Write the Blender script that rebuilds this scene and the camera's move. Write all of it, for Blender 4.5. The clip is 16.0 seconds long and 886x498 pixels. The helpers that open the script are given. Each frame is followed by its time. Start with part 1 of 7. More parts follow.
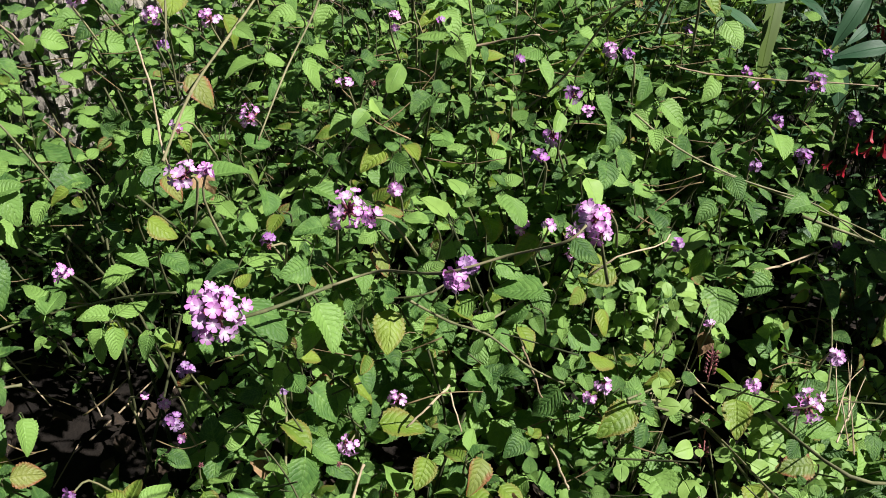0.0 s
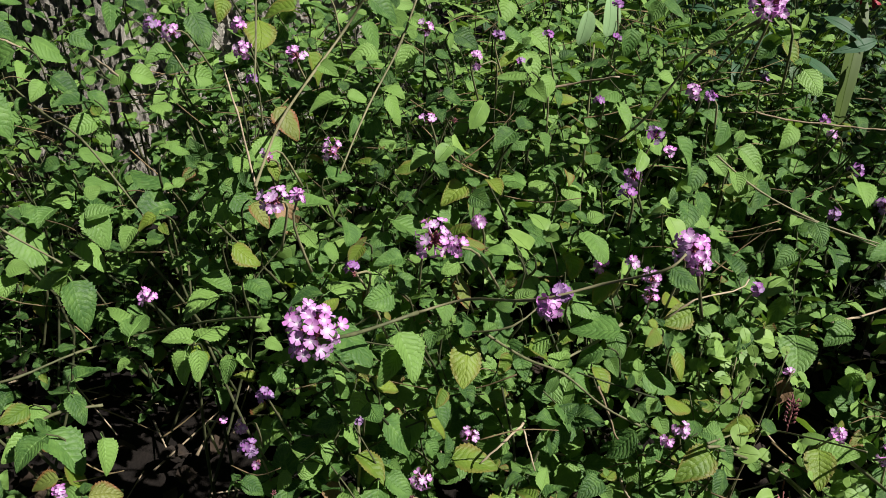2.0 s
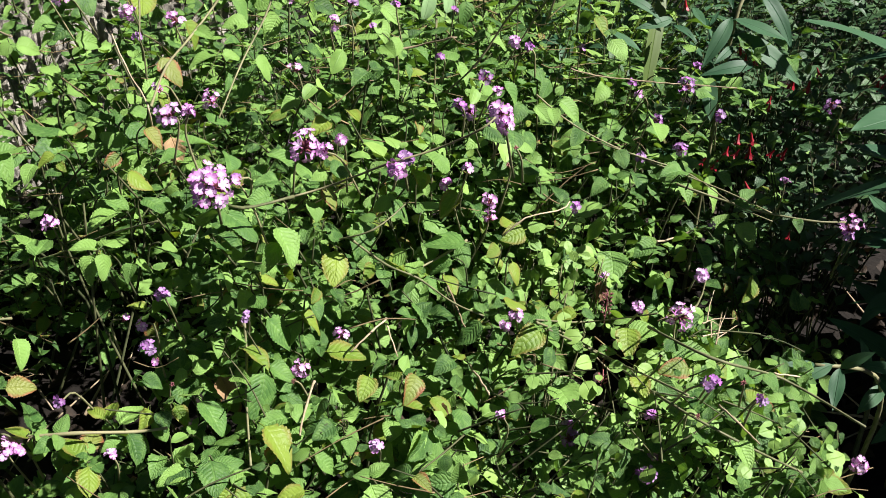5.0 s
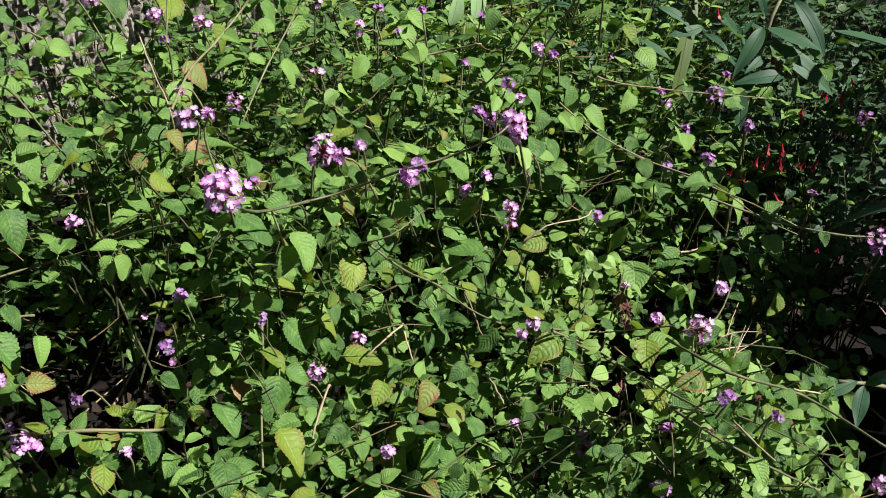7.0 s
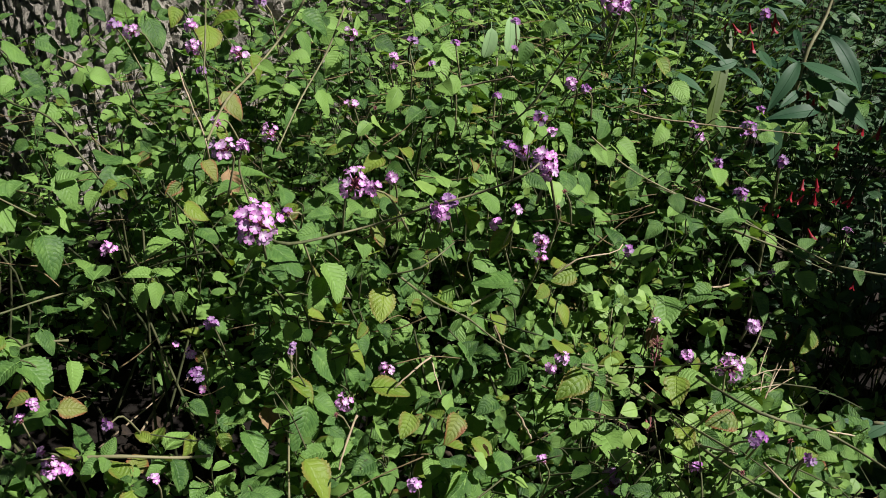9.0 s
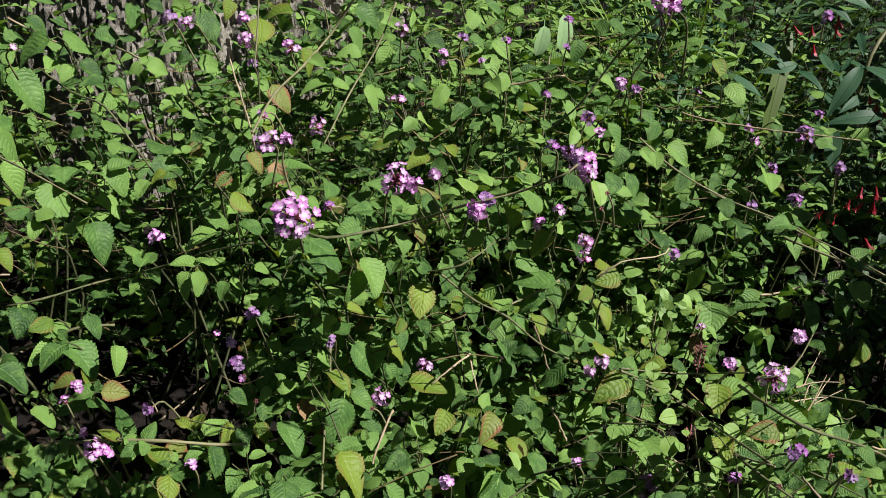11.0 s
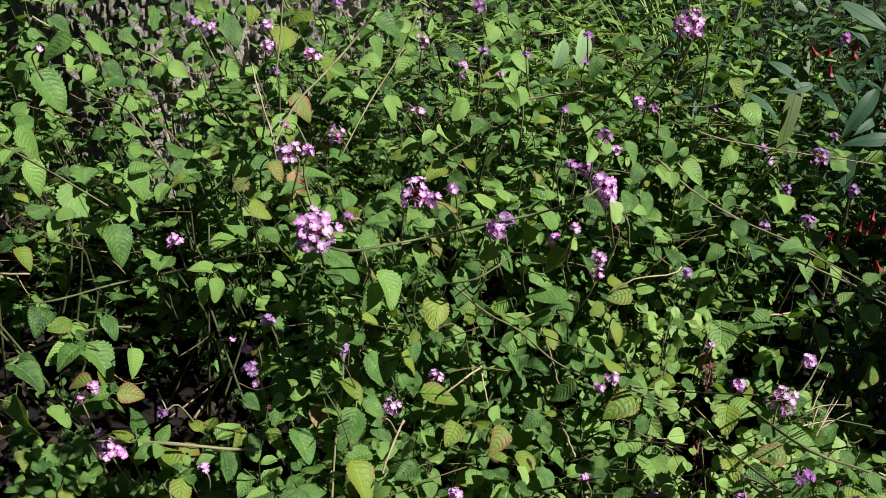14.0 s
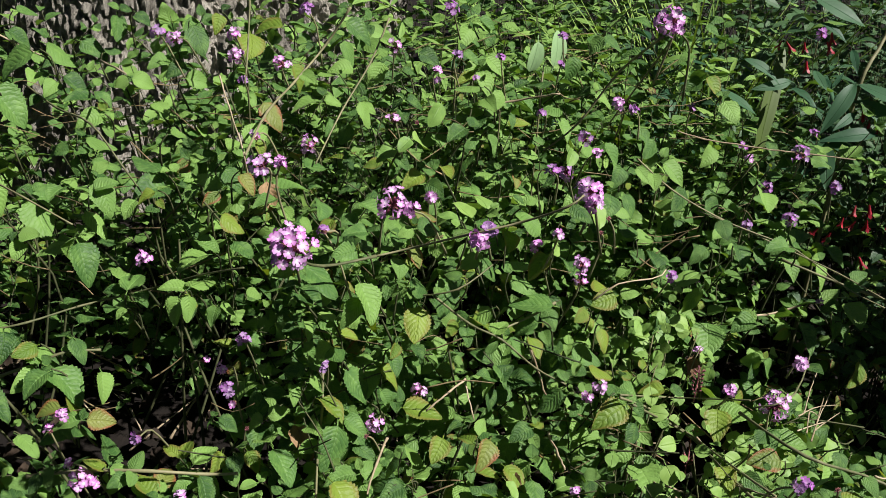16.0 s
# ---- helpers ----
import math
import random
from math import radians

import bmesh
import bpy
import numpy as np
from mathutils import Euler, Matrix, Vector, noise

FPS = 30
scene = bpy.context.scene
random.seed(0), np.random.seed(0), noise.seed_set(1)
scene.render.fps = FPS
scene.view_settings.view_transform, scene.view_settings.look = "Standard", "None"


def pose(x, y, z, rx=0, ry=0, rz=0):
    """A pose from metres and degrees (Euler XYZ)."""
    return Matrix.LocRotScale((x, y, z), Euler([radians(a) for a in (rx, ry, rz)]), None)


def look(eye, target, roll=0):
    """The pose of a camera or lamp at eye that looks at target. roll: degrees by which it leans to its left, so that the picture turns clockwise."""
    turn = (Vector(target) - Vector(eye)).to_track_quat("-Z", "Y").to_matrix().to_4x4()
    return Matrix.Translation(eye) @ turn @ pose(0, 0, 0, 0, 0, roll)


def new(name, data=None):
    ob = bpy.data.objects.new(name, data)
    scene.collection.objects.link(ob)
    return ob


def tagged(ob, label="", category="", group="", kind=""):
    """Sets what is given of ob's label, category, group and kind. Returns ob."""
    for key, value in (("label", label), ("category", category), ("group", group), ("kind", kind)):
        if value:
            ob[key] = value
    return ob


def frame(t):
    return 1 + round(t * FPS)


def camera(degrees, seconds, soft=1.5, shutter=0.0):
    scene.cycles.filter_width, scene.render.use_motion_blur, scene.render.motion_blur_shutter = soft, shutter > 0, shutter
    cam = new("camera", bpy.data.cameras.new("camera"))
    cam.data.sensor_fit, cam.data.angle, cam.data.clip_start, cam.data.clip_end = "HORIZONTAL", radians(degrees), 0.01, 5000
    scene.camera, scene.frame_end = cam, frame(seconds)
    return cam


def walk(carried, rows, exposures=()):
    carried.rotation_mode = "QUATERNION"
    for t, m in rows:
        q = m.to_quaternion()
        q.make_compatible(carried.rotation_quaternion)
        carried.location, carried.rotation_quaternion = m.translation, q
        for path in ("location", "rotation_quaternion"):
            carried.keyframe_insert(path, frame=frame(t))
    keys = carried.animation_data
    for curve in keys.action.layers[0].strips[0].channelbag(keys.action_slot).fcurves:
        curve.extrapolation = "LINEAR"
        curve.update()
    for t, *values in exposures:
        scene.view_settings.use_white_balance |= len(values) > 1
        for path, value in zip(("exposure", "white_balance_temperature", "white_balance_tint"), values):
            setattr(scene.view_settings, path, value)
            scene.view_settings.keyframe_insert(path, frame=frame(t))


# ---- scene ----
cam = camera(51.3, 16.0, 0.85)
PATH = [
    (0, (0.003, 0.002, 0.958), (-0.002, 1.634, -0.198), -0.2),
    (0.5, (0.006, 0.006, 0.965), (-0.049, 1.685, -0.12), -0.2),
    (1, (-0.001, 0.0, 0.972), (-0.095, 1.69, -0.094), -0.6),
    (1.5, (-0.016, -0.01, 0.949), (-0.124, 1.681, -0.114), -0.5),
    (2, (-0.021, -0.008, 0.947), (-0.135, 1.683, -0.115), -0.5),
    (2.5, (-0.032, -0.023, 0.934), (-0.097, 1.67, -0.128), 0.4),
    (3, (-0.063, -0.075, 0.939), (0.022, 1.635, -0.095), 0.7),
    (3.5, (-0.097, -0.151, 0.92), (0.124, 1.556, -0.099), 0.6),
    (4, (-0.097, -0.186, 0.909), (0.162, 1.509, -0.119), 1.0),
    (4.5, (-0.046, -0.183, 0.922), (0.169, 1.527, -0.092), 1.8),
    (4.7, (-0.028, -0.185, 0.927), (0.162, 1.535, -0.076), 2.0),
    (6.8, (0.008, -0.191, 0.936), (0.13, 1.543, -0.053), 1.9),
    (7, (0.003, -0.186, 0.933), (0.095, 1.547, -0.06), 1.9),
    (7.5, (0.001, -0.184, 0.937), (0.06, 1.555, -0.049), 2.0),
    (8, (0.002, -0.186, 0.94), (0.043, 1.562, -0.03), 1.9),
    (10.5, (0.008, -0.18, 0.94), (-0.013, 1.586, 0.001), 1.7),
    (11, (0.018, -0.181, 0.941), (-0.079, 1.572, -0.018), 1.7),
    (11.5, (0.018, -0.177, 0.965), (-0.094, 1.567, -0.007), 3.3),
    (12, (0.018, -0.181, 0.968), (-0.098, 1.565, -0.001), 3.8),
    (12.5, (0.019, -0.19, 0.967), (-0.101, 1.558, 0.004), 3.5),
    (13, (0.016, -0.187, 0.962), (-0.102, 1.562, 0.0), 3.4),
    (13.5, (0.012, -0.183, 0.961), (-0.102, 1.567, -0.001), 3.4),
    (14, (0.008, -0.183, 0.956), (-0.101, 1.568, -0.004), 3.3),
    (14.5, (0.005, -0.18, 0.951), (-0.101, 1.573, -0.007), 3.2),
    (15, (0.001, -0.173, 0.949), (-0.091, 1.582, -0.006), 3.0),
    (15.5, (0.002, -0.162, 0.948), (-0.073, 1.596, -0.003), 2.7),
    (16, (0.002, -0.157, 0.948), (-0.054, 1.602, -0.002), 2.5),
]
EXPOSURES = ((0.0, 1.05), (0.5, 0.75), (1.0, 0.71), (2.0, 0.67), (3.0, 0.69), (3.5, 0.77), (4.0, 1.31), (4.7, 1.41), (6.8, 1.06), (8.2, 0.70), (10.5, 0.72), (12.5, 0.83), (13.5, 0.78), (16.0, 0.85))
walk(cam, [(t, look(eye, target, roll)) for t, eye, target, roll in PATH], EXPOSURES)

# ---- light ----
SUN = Vector((0.64, -0.19, 0.745)).normalized()      # towards the sun
world = bpy.data.worlds.new("world")
scene.world = world
world.use_nodes = True
wn = world.node_tree
sky = wn.nodes.new("ShaderNodeTexSky")
sky.sky_type, sky.sun_disc = "NISHITA", False
sky.sun_elevation = math.asin(SUN.z)
sky.sun_rotation = math.atan2(SUN.x, SUN.y)
wn.nodes["Background"].inputs["Strength"].default_value = 0.013
wn.links.new(sky.outputs[0], wn.nodes["Background"].inputs["Color"])
sun = new("sun", bpy.data.lights.new("sun", "SUN"))
sun.data.energy, sun.data.angle, sun.data.color = 5.0, radians(0.5), (1.0, 0.94, 0.93)
sun.matrix_world = look(SUN * 30, (0, 0, 0))
scene.view_settings.exposure = 1.0


# ---- materials ----
class Mat:
    """A node material with a short way to add nodes."""

    def __init__(self, name):
        self.m = bpy.data.materials.new(name)
        self.m.use_nodes = True
        self.t = self.m.node_tree
        self.b = self.t.nodes["Principled BSDF"]
        self.out = self.t.nodes["Material Output"]

    def n(self, kind, **sockets):
        node = self.t.nodes.new("ShaderNode" + kind)
        for key, value in sockets.items():
            self.put(node.inputs[int(key[1:]) if key[0] == "i" and key[1:].isdigit() else key.replace("_", " ")], value)
        return node

    def put(self, socket, value):
        if isinstance(value, bpy.types.NodeSocket):
            self.t.links.new(value, socket)
        else:
            socket.default_value = value

    def math(self, op, a, b=0.0, clamp=False):
        node = self.n("Math", i0=a, i1=b)
        node.operation, node.use_clamp = op, clamp
        return node.outputs[0]

    def ramp(self, fac, *stops):
        node = self.n("ValToRGB", Fac=fac)
        while len(node.color_ramp.elements) < len(stops):
            node.color_ramp.elements.new(0.5)
        for e, (p, c) in zip(node.color_ramp.elements, stops):
            e.position, e.color = p, (*c, 1)
        return node.outputs[0]

    def mix(self, fac, a, b, how="MIX"):
        node = self.t.nodes.new("ShaderNodeMix")
        node.data_type, node.blend_type = "RGBA", how
        self.put(node.inputs[0], fac)
        self.put(node.inputs[6], a)
        self.put(node.inputs[7], b)
        return node.outputs[2]

    def noise(self, scale, detail=4.0, vector=None, rough=0.6):
        node = self.n("TexNoise", Scale=scale, Detail=detail, Roughness=rough)
        if vector is not None:
            self.put(node.inputs["Vector"], vector)
        return node.outputs[0]

    def bump(self, height, strength, distance):
        self.put(self.b.inputs["Normal"], self.n("Bump", Height=height, Strength=strength, Distance=distance).outputs[0])

    def place(self):
        return self.n("NewGeometry").outputs["Position"]

    def chance(self):
        """A number for each leaf, be it an object of its own or an island of a joined mesh."""
        s = self.math("ADD", self.n("ObjectInfo").outputs["Random"], self.n("NewGeometry").outputs["Random Per Island"])
        return self.math("FRACT", s)


def leaf_material(name, dark, mid, light, edge=None, veins=5.5, quilt=0.62, rough=0.44, translucent=0.15, spots=0.25, line=0.10, grain=1.0, gloss=0.35):
    """A leaf with sunken veins, the skin puffed up between them, lighter on some leaves than on others."""
    m = Mat(name)
    uvs = m.n("UVMap").outputs[0]
    uv = m.n("SeparateXYZ", Vector=uvs)
    across = m.math("ABSOLUTE", m.math("SUBTRACT", uv.outputs[0], 0.5))
    pick = m.chance()
    shift = m.n("CombineXYZ", X=m.math("MULTIPLY", pick, 7.0), Y=m.math("MULTIPLY", pick, 13.0), Z=0.0)
    own = m.n("VectorMath", i0=uvs, i1=shift.outputs[0]).outputs[0]
    bend = m.math("MULTIPLY", m.math("SUBTRACT", m.noise(5.0, 2.0, own), 0.5), 0.11)
    along = m.math("ADD", m.math("ADD", uv.outputs[1], bend), m.math("MULTIPLY", m.math("MULTIPLY", across, across), -0.40))
    side = m.math("PINGPONG", m.math("SUBTRACT", m.math("MULTIPLY", along, veins), m.math("MULTIPLY", across, veins * 0.40)), 0.5)
    vein = m.math("SUBTRACT", 1.0, m.math("MULTIPLY", side, 8.0), True)
    rib = m.math("SUBTRACT", 1.0, m.math("MULTIPLY", across, 26.0), True)
    lines = m.math("MAXIMUM", vein, rib)
    base = m.ramp(pick, (0.0, dark), (0.45, mid), (0.85, light), (1.0, light))
    blotch = m.noise(2.6, 3.0, own)
    base = m.mix(m.math("MULTIPLY", m.math("SUBTRACT", blotch, 0.45, True), 1.5, True), base, (*[c * 1.25 for c in light], 1))
    base = m.mix(m.math("MULTIPLY", lines, line), base, (*[min(1, c * 1.5 + 0.02) for c in light], 1))
    if edge:
        rim = m.math("MULTIPLY", m.math("SUBTRACT", m.math("ADD", across, m.math("MULTIPLY", blotch, 0.55)), 0.56, True), 4.5, True)
        base = m.mix(rim, base, (*edge, 1))
    if spots:
        wear = m.math("MULTIPLY", m.math("SUBTRACT", m.noise(9.0, 3.0, own), 0.64, True), 8.0, True)
        base = m.mix(m.math("MULTIPLY", wear, spots), base, (0.15, 0.10, 0.03, 1))
    m.put(m.b.inputs["Base Color"], base)
    m.put(m.b.inputs["Roughness"], m.math("ADD", rough, m.math("MULTIPLY", m.noise(150.0, 2.0, m.place()), 0.15)))
    m.b.inputs["Specular IOR Level"].default_value = gloss
    pucker = m.n("TexVoronoi", Vector=own, Scale=19.0).outputs["Distance"]
    fine = m.math("MULTIPLY", m.math("SUBTRACT", 0.5, pucker), 0.30 * grain)
    height = m.math("ADD", m.math("MULTIPLY", m.math("POWER", side, 0.5), quilt), fine)
    m.bump(m.math("SUBTRACT", height, m.math("MULTIPLY", rib, 0.5)), 1.0, 0.0009)
    tr = m.n("BsdfTranslucent", Color=m.mix(1.0, base, (1.7, 1.65, 0.65, 1), "MULTIPLY"))
    mx = m.n("MixShader", i0=translucent, i1=m.b.outputs[0], i2=tr.outputs[0])
    m.put(m.out.inputs["Surface"], mx.outputs[0])
    return m.m


def plain_material(name, a, b, scale=40.0, rough=0.7, bump=0.4, distance=0.002, stretch=None):
    m = Mat(name)
    where = m.place()
    if stretch:
        where = m.n("Mapping", Vector=where, Scale=stretch).outputs[0]
    n1 = m.noise(scale, 5.0, where)
    n2 = m.noise(scale * 0.13, 3.0, m.place())
    f = m.math("ADD", m.math("MULTIPLY", n1, 0.65), m.math("MULTIPLY", n2, 0.45))
    f = m.math("ADD", f, m.math("MULTIPLY", m.math("SUBTRACT", m.chance(), 0.5), 0.35))
    m.put(m.b.inputs["Base Color"], m.ramp(f, (0.3, a), (0.72, b)))
    m.b.inputs["Roughness"].default_value = rough
    m.b.inputs["Specular IOR Level"].default_value = 0.25
    m.bump(n1, bump, distance)
    return m.m


def petal_material(name, rim, middle, eye, core):
    m = Mat(name)
    uv = m.n("SeparateXYZ", Vector=m.n("UVMap").outputs[0])
    r = uv.outputs[0]
    tone = m.ramp(r, (0.0, core), (0.07, eye), (0.19, eye), (0.36, middle), (0.8, rim))
    hue = m.n("HueSaturation", Color=tone, Hue=m.math("ADD", 0.485, m.math("MULTIPLY", m.chance(), 0.03)),
              Saturation=m.math("ADD", 0.75, m.math("MULTIPLY", m.chance(), 0.45)), Value=1.0)
    m.put(m.b.inputs["Base Color"], hue.outputs[0])
    m.b.inputs["Roughness"].default_value = 0.6
    m.b.inputs["Specular IOR Level"].default_value = 0.2
    m.bump(m.noise(700.0, 3.0, m.place()), 0.5, 0.0005)
    tr = m.n("BsdfTranslucent", Color=hue.outputs[0])
    mx = m.n("MixShader", i0=0.25, i1=m.b.outputs[0], i2=tr.outputs[0])
    m.put(m.out.inputs["Surface"], mx.outputs[0])
    return m.m


GREEN = leaf_material("lantana_leaf", (0.027, 0.076, 0.017), (0.066, 0.152, 0.033), (0.168, 0.300, 0.066), veins=8.5, quilt=0.85, translucent=0.22, rough=0.46, line=0.15, gloss=0.30)
YELLOW = leaf_material("lantana_leaf_yellowing", (0.09, 0.17, 0.020), (0.13, 0.21, 0.024), (0.18, 0.26, 0.032), (0.18, 0.17, 0.035), translucent=0.28, veins=7.0, quilt=0.85, rough=0.46, gloss=0.38)
AUTUMN = leaf_material("lantana_leaf_reddening", (0.08, 0.14, 0.024), (0.12, 0.165, 0.03), (0.16, 0.185, 0.04), (0.20, 0.075, 0.03), veins=7.0, quilt=0.85, spots=0.5, rough=0.46, gloss=0.38)
SMOOTH = leaf_material("smooth_grey_green_leaf", (0.020, 0.066, 0.030), (0.030, 0.085, 0.039), (0.044, 0.105, 0.048), veins=9.0, quilt=0.05, rough=0.46, translucent=0.2, spots=0.05, line=0.10, grain=0.05, gloss=0.22)
CLOVER = leaf_material("weed_leaf", (0.11, 0.215, 0.046), (0.145, 0.26, 0.056), (0.185, 0.305, 0.066), veins=4.0, quilt=0.10, grain=0.15, rough=0.5, spots=0.0)
BLADE = leaf_material("lime_blade", (0.10, 0.20, 0.03), (0.15, 0.26, 0.04), (0.20, 0.31, 0.06), veins=0.5, quilt=0.1, rough=0.45, spots=0.0)
GREENBLADE = leaf_material("green_blade", (0.05, 0.085, 0.010), (0.055, 0.095, 0.011), (0.06, 0.10, 0.012), veins=0.5, quilt=0.02, grain=0.05, rough=0.45, spots=0.0)
SHRUBLEAF = leaf_material("small_glossy_leaf", (0.025, 0.065, 0.025), (0.04, 0.09, 0.035), (0.06, 0.12, 0.045), veins=5.0, quilt=0.2, rough=0.4, translucent=0.15)
PALE = leaf_material("pale_leaf", (0.20, 0.34, 0.15), (0.23, 0.37, 0.17), (0.26, 0.40, 0.19), veins=5.0, quilt=0.05, line=0.03, grain=0.1, rough=0.45, spots=0.0)
BROWNLEAF = leaf_material("dry_leaf", (0.09, 0.05, 0.022), (0.17, 0.10, 0.045), (0.27, 0.18, 0.09), veins=6.0, quilt=0.5, rough=0.7, translucent=0.1)
# Litter browns cut far down, so the colour stands for ground shade.
SHADE_LITTER = leaf_material("shade_dark_litter", (0.010, 0.007, 0.004), (0.020, 0.013, 0.007), (0.038, 0.025, 0.014), veins=6.0, quilt=0.5, rough=0.75, translucent=0.05)
STEM = plain_material("green_stem", (0.07, 0.082, 0.034), (0.22, 0.21, 0.11), 90.0, 0.6, 0.4, 0.0006)
WOODY = plain_material("brown_stem", (0.024, 0.035, 0.012), (0.078, 0.085, 0.036), 120.0, 0.8, 0.6, 0.0008)
DRY = plain_material("dry_twig_wood", (0.17, 0.13, 0.075), (0.42, 0.35, 0.23), 140.0, 0.8, 0.5, 0.0006)
PINK = petal_material("lilac_petal", (0.60, 0.27, 0.60), (0.74, 0.46, 0.74), (0.92, 0.84, 0.90), (0.66, 0.50, 0.26))
FADED = petal_material("faded_petal", (0.34, 0.15, 0.40), (0.42, 0.24, 0.48), (0.48, 0.32, 0.52), (0.40, 0.25, 0.20))
CALYX = plain_material("calyx", (0.10, 0.030, 0.05), (0.26, 0.10, 0.09), 200.0, 0.7, 0.4, 0.0004)
RED = plain_material("red_petal", (0.13, 0.004, 0.010), (0.28, 0.011, 0.022), 120.0, 0.45, 0.2, 0.0004)
# Near-black soil colour carries the shade under the shrubs.
SHADE_SOIL = plain_material("shade_dark_soil", (0.004, 0.003, 0.002), (0.012, 0.009, 0.006), 30.0, 0.95, 0.9, 0.012)


def bark_material():
    m = Mat("bark")
    where = m.n("Mapping", Vector=m.place(), Scale=(1.0, 1.0, 0.33)).outputs[0]
    n1 = m.noise(75.0, 8.0, where, 0.75)
    n2 = m.noise(7.0, 4.0, where)
    n3 = m.noise(160.0, 4.0, where)
    f = m.math("ADD", m.math("MULTIPLY", n1, 0.6), m.math("MULTIPLY", n2, 0.4))
    col = m.ramp(f, (0.34, (0.040, 0.037, 0.031)), (0.46, (0.165, 0.155, 0.125)), (0.60, (0.38, 0.36, 0.295)))
    m.put(m.b.inputs["Base Color"], col)
    m.b.inputs["Roughness"].default_value = 0.9
    m.bump(m.math("ADD", n1, m.math("MULTIPLY", n3, 0.6)), 1.0, 0.013)
    return m.m


BARK = bark_material()
TINT = {"g": GREEN, "y": YELLOW, "r": AUTUMN}

# ---- mesh helpers ----
R = random.Random(11)


def mesh_from(name, verts, faces, uvs, mats, smooth=True, mat_index=None):
    """A mesh from vertices, faces and one (u, v) for each vertex."""
    me = bpy.data.meshes.new(name)
    me.from_pydata([tuple(v) for v in verts], [], [tuple(f) for f in faces])
    layer = me.uv_layers.new(name="UVMap")
    loops = np.empty(len(me.loops), dtype=np.int32)
    me.loops.foreach_get("vertex_index", loops)
    layer.data.foreach_set("uv", np.asarray(uvs, dtype=np.float32)[loops].ravel())
    for mat in mats:
        me.materials.append(mat)
    me.polygons.foreach_set("use_smooth", [smooth] * len(me.polygons))
    if mat_index is not None:
        me.polygons.foreach_set("material_index", mat_index)
    me.update()
    return me


class Batch:
    """Many small shapes gathered into one mesh."""

    def __init__(self):
        self.v, self.f, self.u, self.k = [], [], [], 0

    def add(self, shape, m):
        v, f, u = shape
        a = np.array(m)
        self.v.append(v @ a[:3, :3].T + a[:3, 3])
        self.f.extend([[i + self.k for i in q] for q in f])
        self.u.append(u)
        self.k += len(v)

    def mesh(self, name, mats):
        return mesh_from(name, np.concatenate(self.v), self.f, np.concatenate(self.u), mats)


def blade_shape(profile, rows, half=0.36, fold=0.10, droop=0.18, wave=0.0, teeth=0.0, stalk=0.16, twist=0.0, cols=2, seed=0, crinkle=0.0):
    """A leaf of length 1 along +y: rows along it, cols each side of the midrib, its margin toothed, with a thin stalk."""
    rr = random.Random(seed)
    v, f, u = [], [], []
    lean = rr.uniform(-0.06, 0.06)
    for i in range(rows + 1):
        s = i / rows
        w = half * profile(s)
        for j in range(-cols, cols + 1):
            c = j / cols
            edge = abs(j) == cols
            wj = w * c
            y = s
            if edge and teeth and 0 < i < rows:
                wj *= 1.0 - teeth * (i % 2)
                y += 0.02 * (i % 2)
            z = fold * abs(wj) / half * 0.5 * (1.3 - 0.6 * abs(c)) - droop * s * s + (rr.uniform(-1, 1) * crinkle if 0 < i < rows else 0) + (wave * math.sin(9 * s + 2 * c + seed) * abs(c) if wave else 0.0)
            x = wj + lean * math.sin(math.pi * s) + twist * z
            v.append((x, y, z))
            u.append((0.5 + 0.5 * c, s))
    n = 2 * cols + 1
    for i in range(rows):
        for j in range(2 * cols):
            a = i * n + j
            f.append((a, a + 1, a + n + 1, a + n))
    if stalk:
        k, r = len(v), 0.018
        for y, z in ((-stalk, -0.05), (0.04, -0.006)):
            for q in range(3):
                g = q * 2.0944 + 0.5
                v.append((r * math.cos(g), y, z + r * math.sin(g)))
                u.append((0.5, 0.0))
        for q in range(3):
            f.append((k + q, k + (q + 1) % 3, k + 3 + (q + 1) % 3, k + 3 + q))
    return np.array(v), f, np.array(u)


def ovate(s):
    """Rounded at the base, broadest below the middle, pointed at the tip."""
    return max(0.0, math.sin(math.pi * s ** 0.65)) ** 0.74 * (1.0 - 0.08 * s)


def spoon(s):
    """Egg-shaped, smooth-edged, blunt."""
    return max(0.0, math.sin(math.pi * s ** 0.82)) ** 0.62


def lance(s):
    return max(0.0, math.sin(math.pi * s ** 0.8)) ** 0.9


def strap(s):
    return min(1.0, 0.55 + 1.2 * s) * (1.0 - s ** 5) ** 0.8


def disc(s):
    return max(0.0, 1.0 - (2 * s - 1) ** 2) ** 0.5


FINE = [blade_shape(ovate, 24, R.uniform(0.37, 0.45), R.choice((-0.28, -0.12, 0.12, 0.25, 0.4, 0.55)), R.uniform(0.05, 0.40), R.uniform(0.005, 0.035), 0.10, seed=i, crinkle=0.006) for i in range(16)]
COARSE = [blade_shape(ovate, 14, R.uniform(0.34, 0.43), R.uniform(-0.3, 0.75), R.uniform(-0.05, 0.6), R.uniform(0.0, 0.08), 0.10, 0.14, cols=1, seed=20 + i, crinkle=0.012) for i in range(12)]
LANCES = [blade_shape(lance, 12, R.uniform(0.13, 0.17), 0.07, R.uniform(0.05, 0.4), 0.01, 0.0, 0.06, seed=40 + i) for i in range(4)]
NARROW = [blade_shape(lance, 6, R.uniform(0.10, 0.14), 0.06, R.uniform(0.0, 0.5), 0.0, 0.0, 0.05, cols=1, seed=50 + i) for i in range(4)]
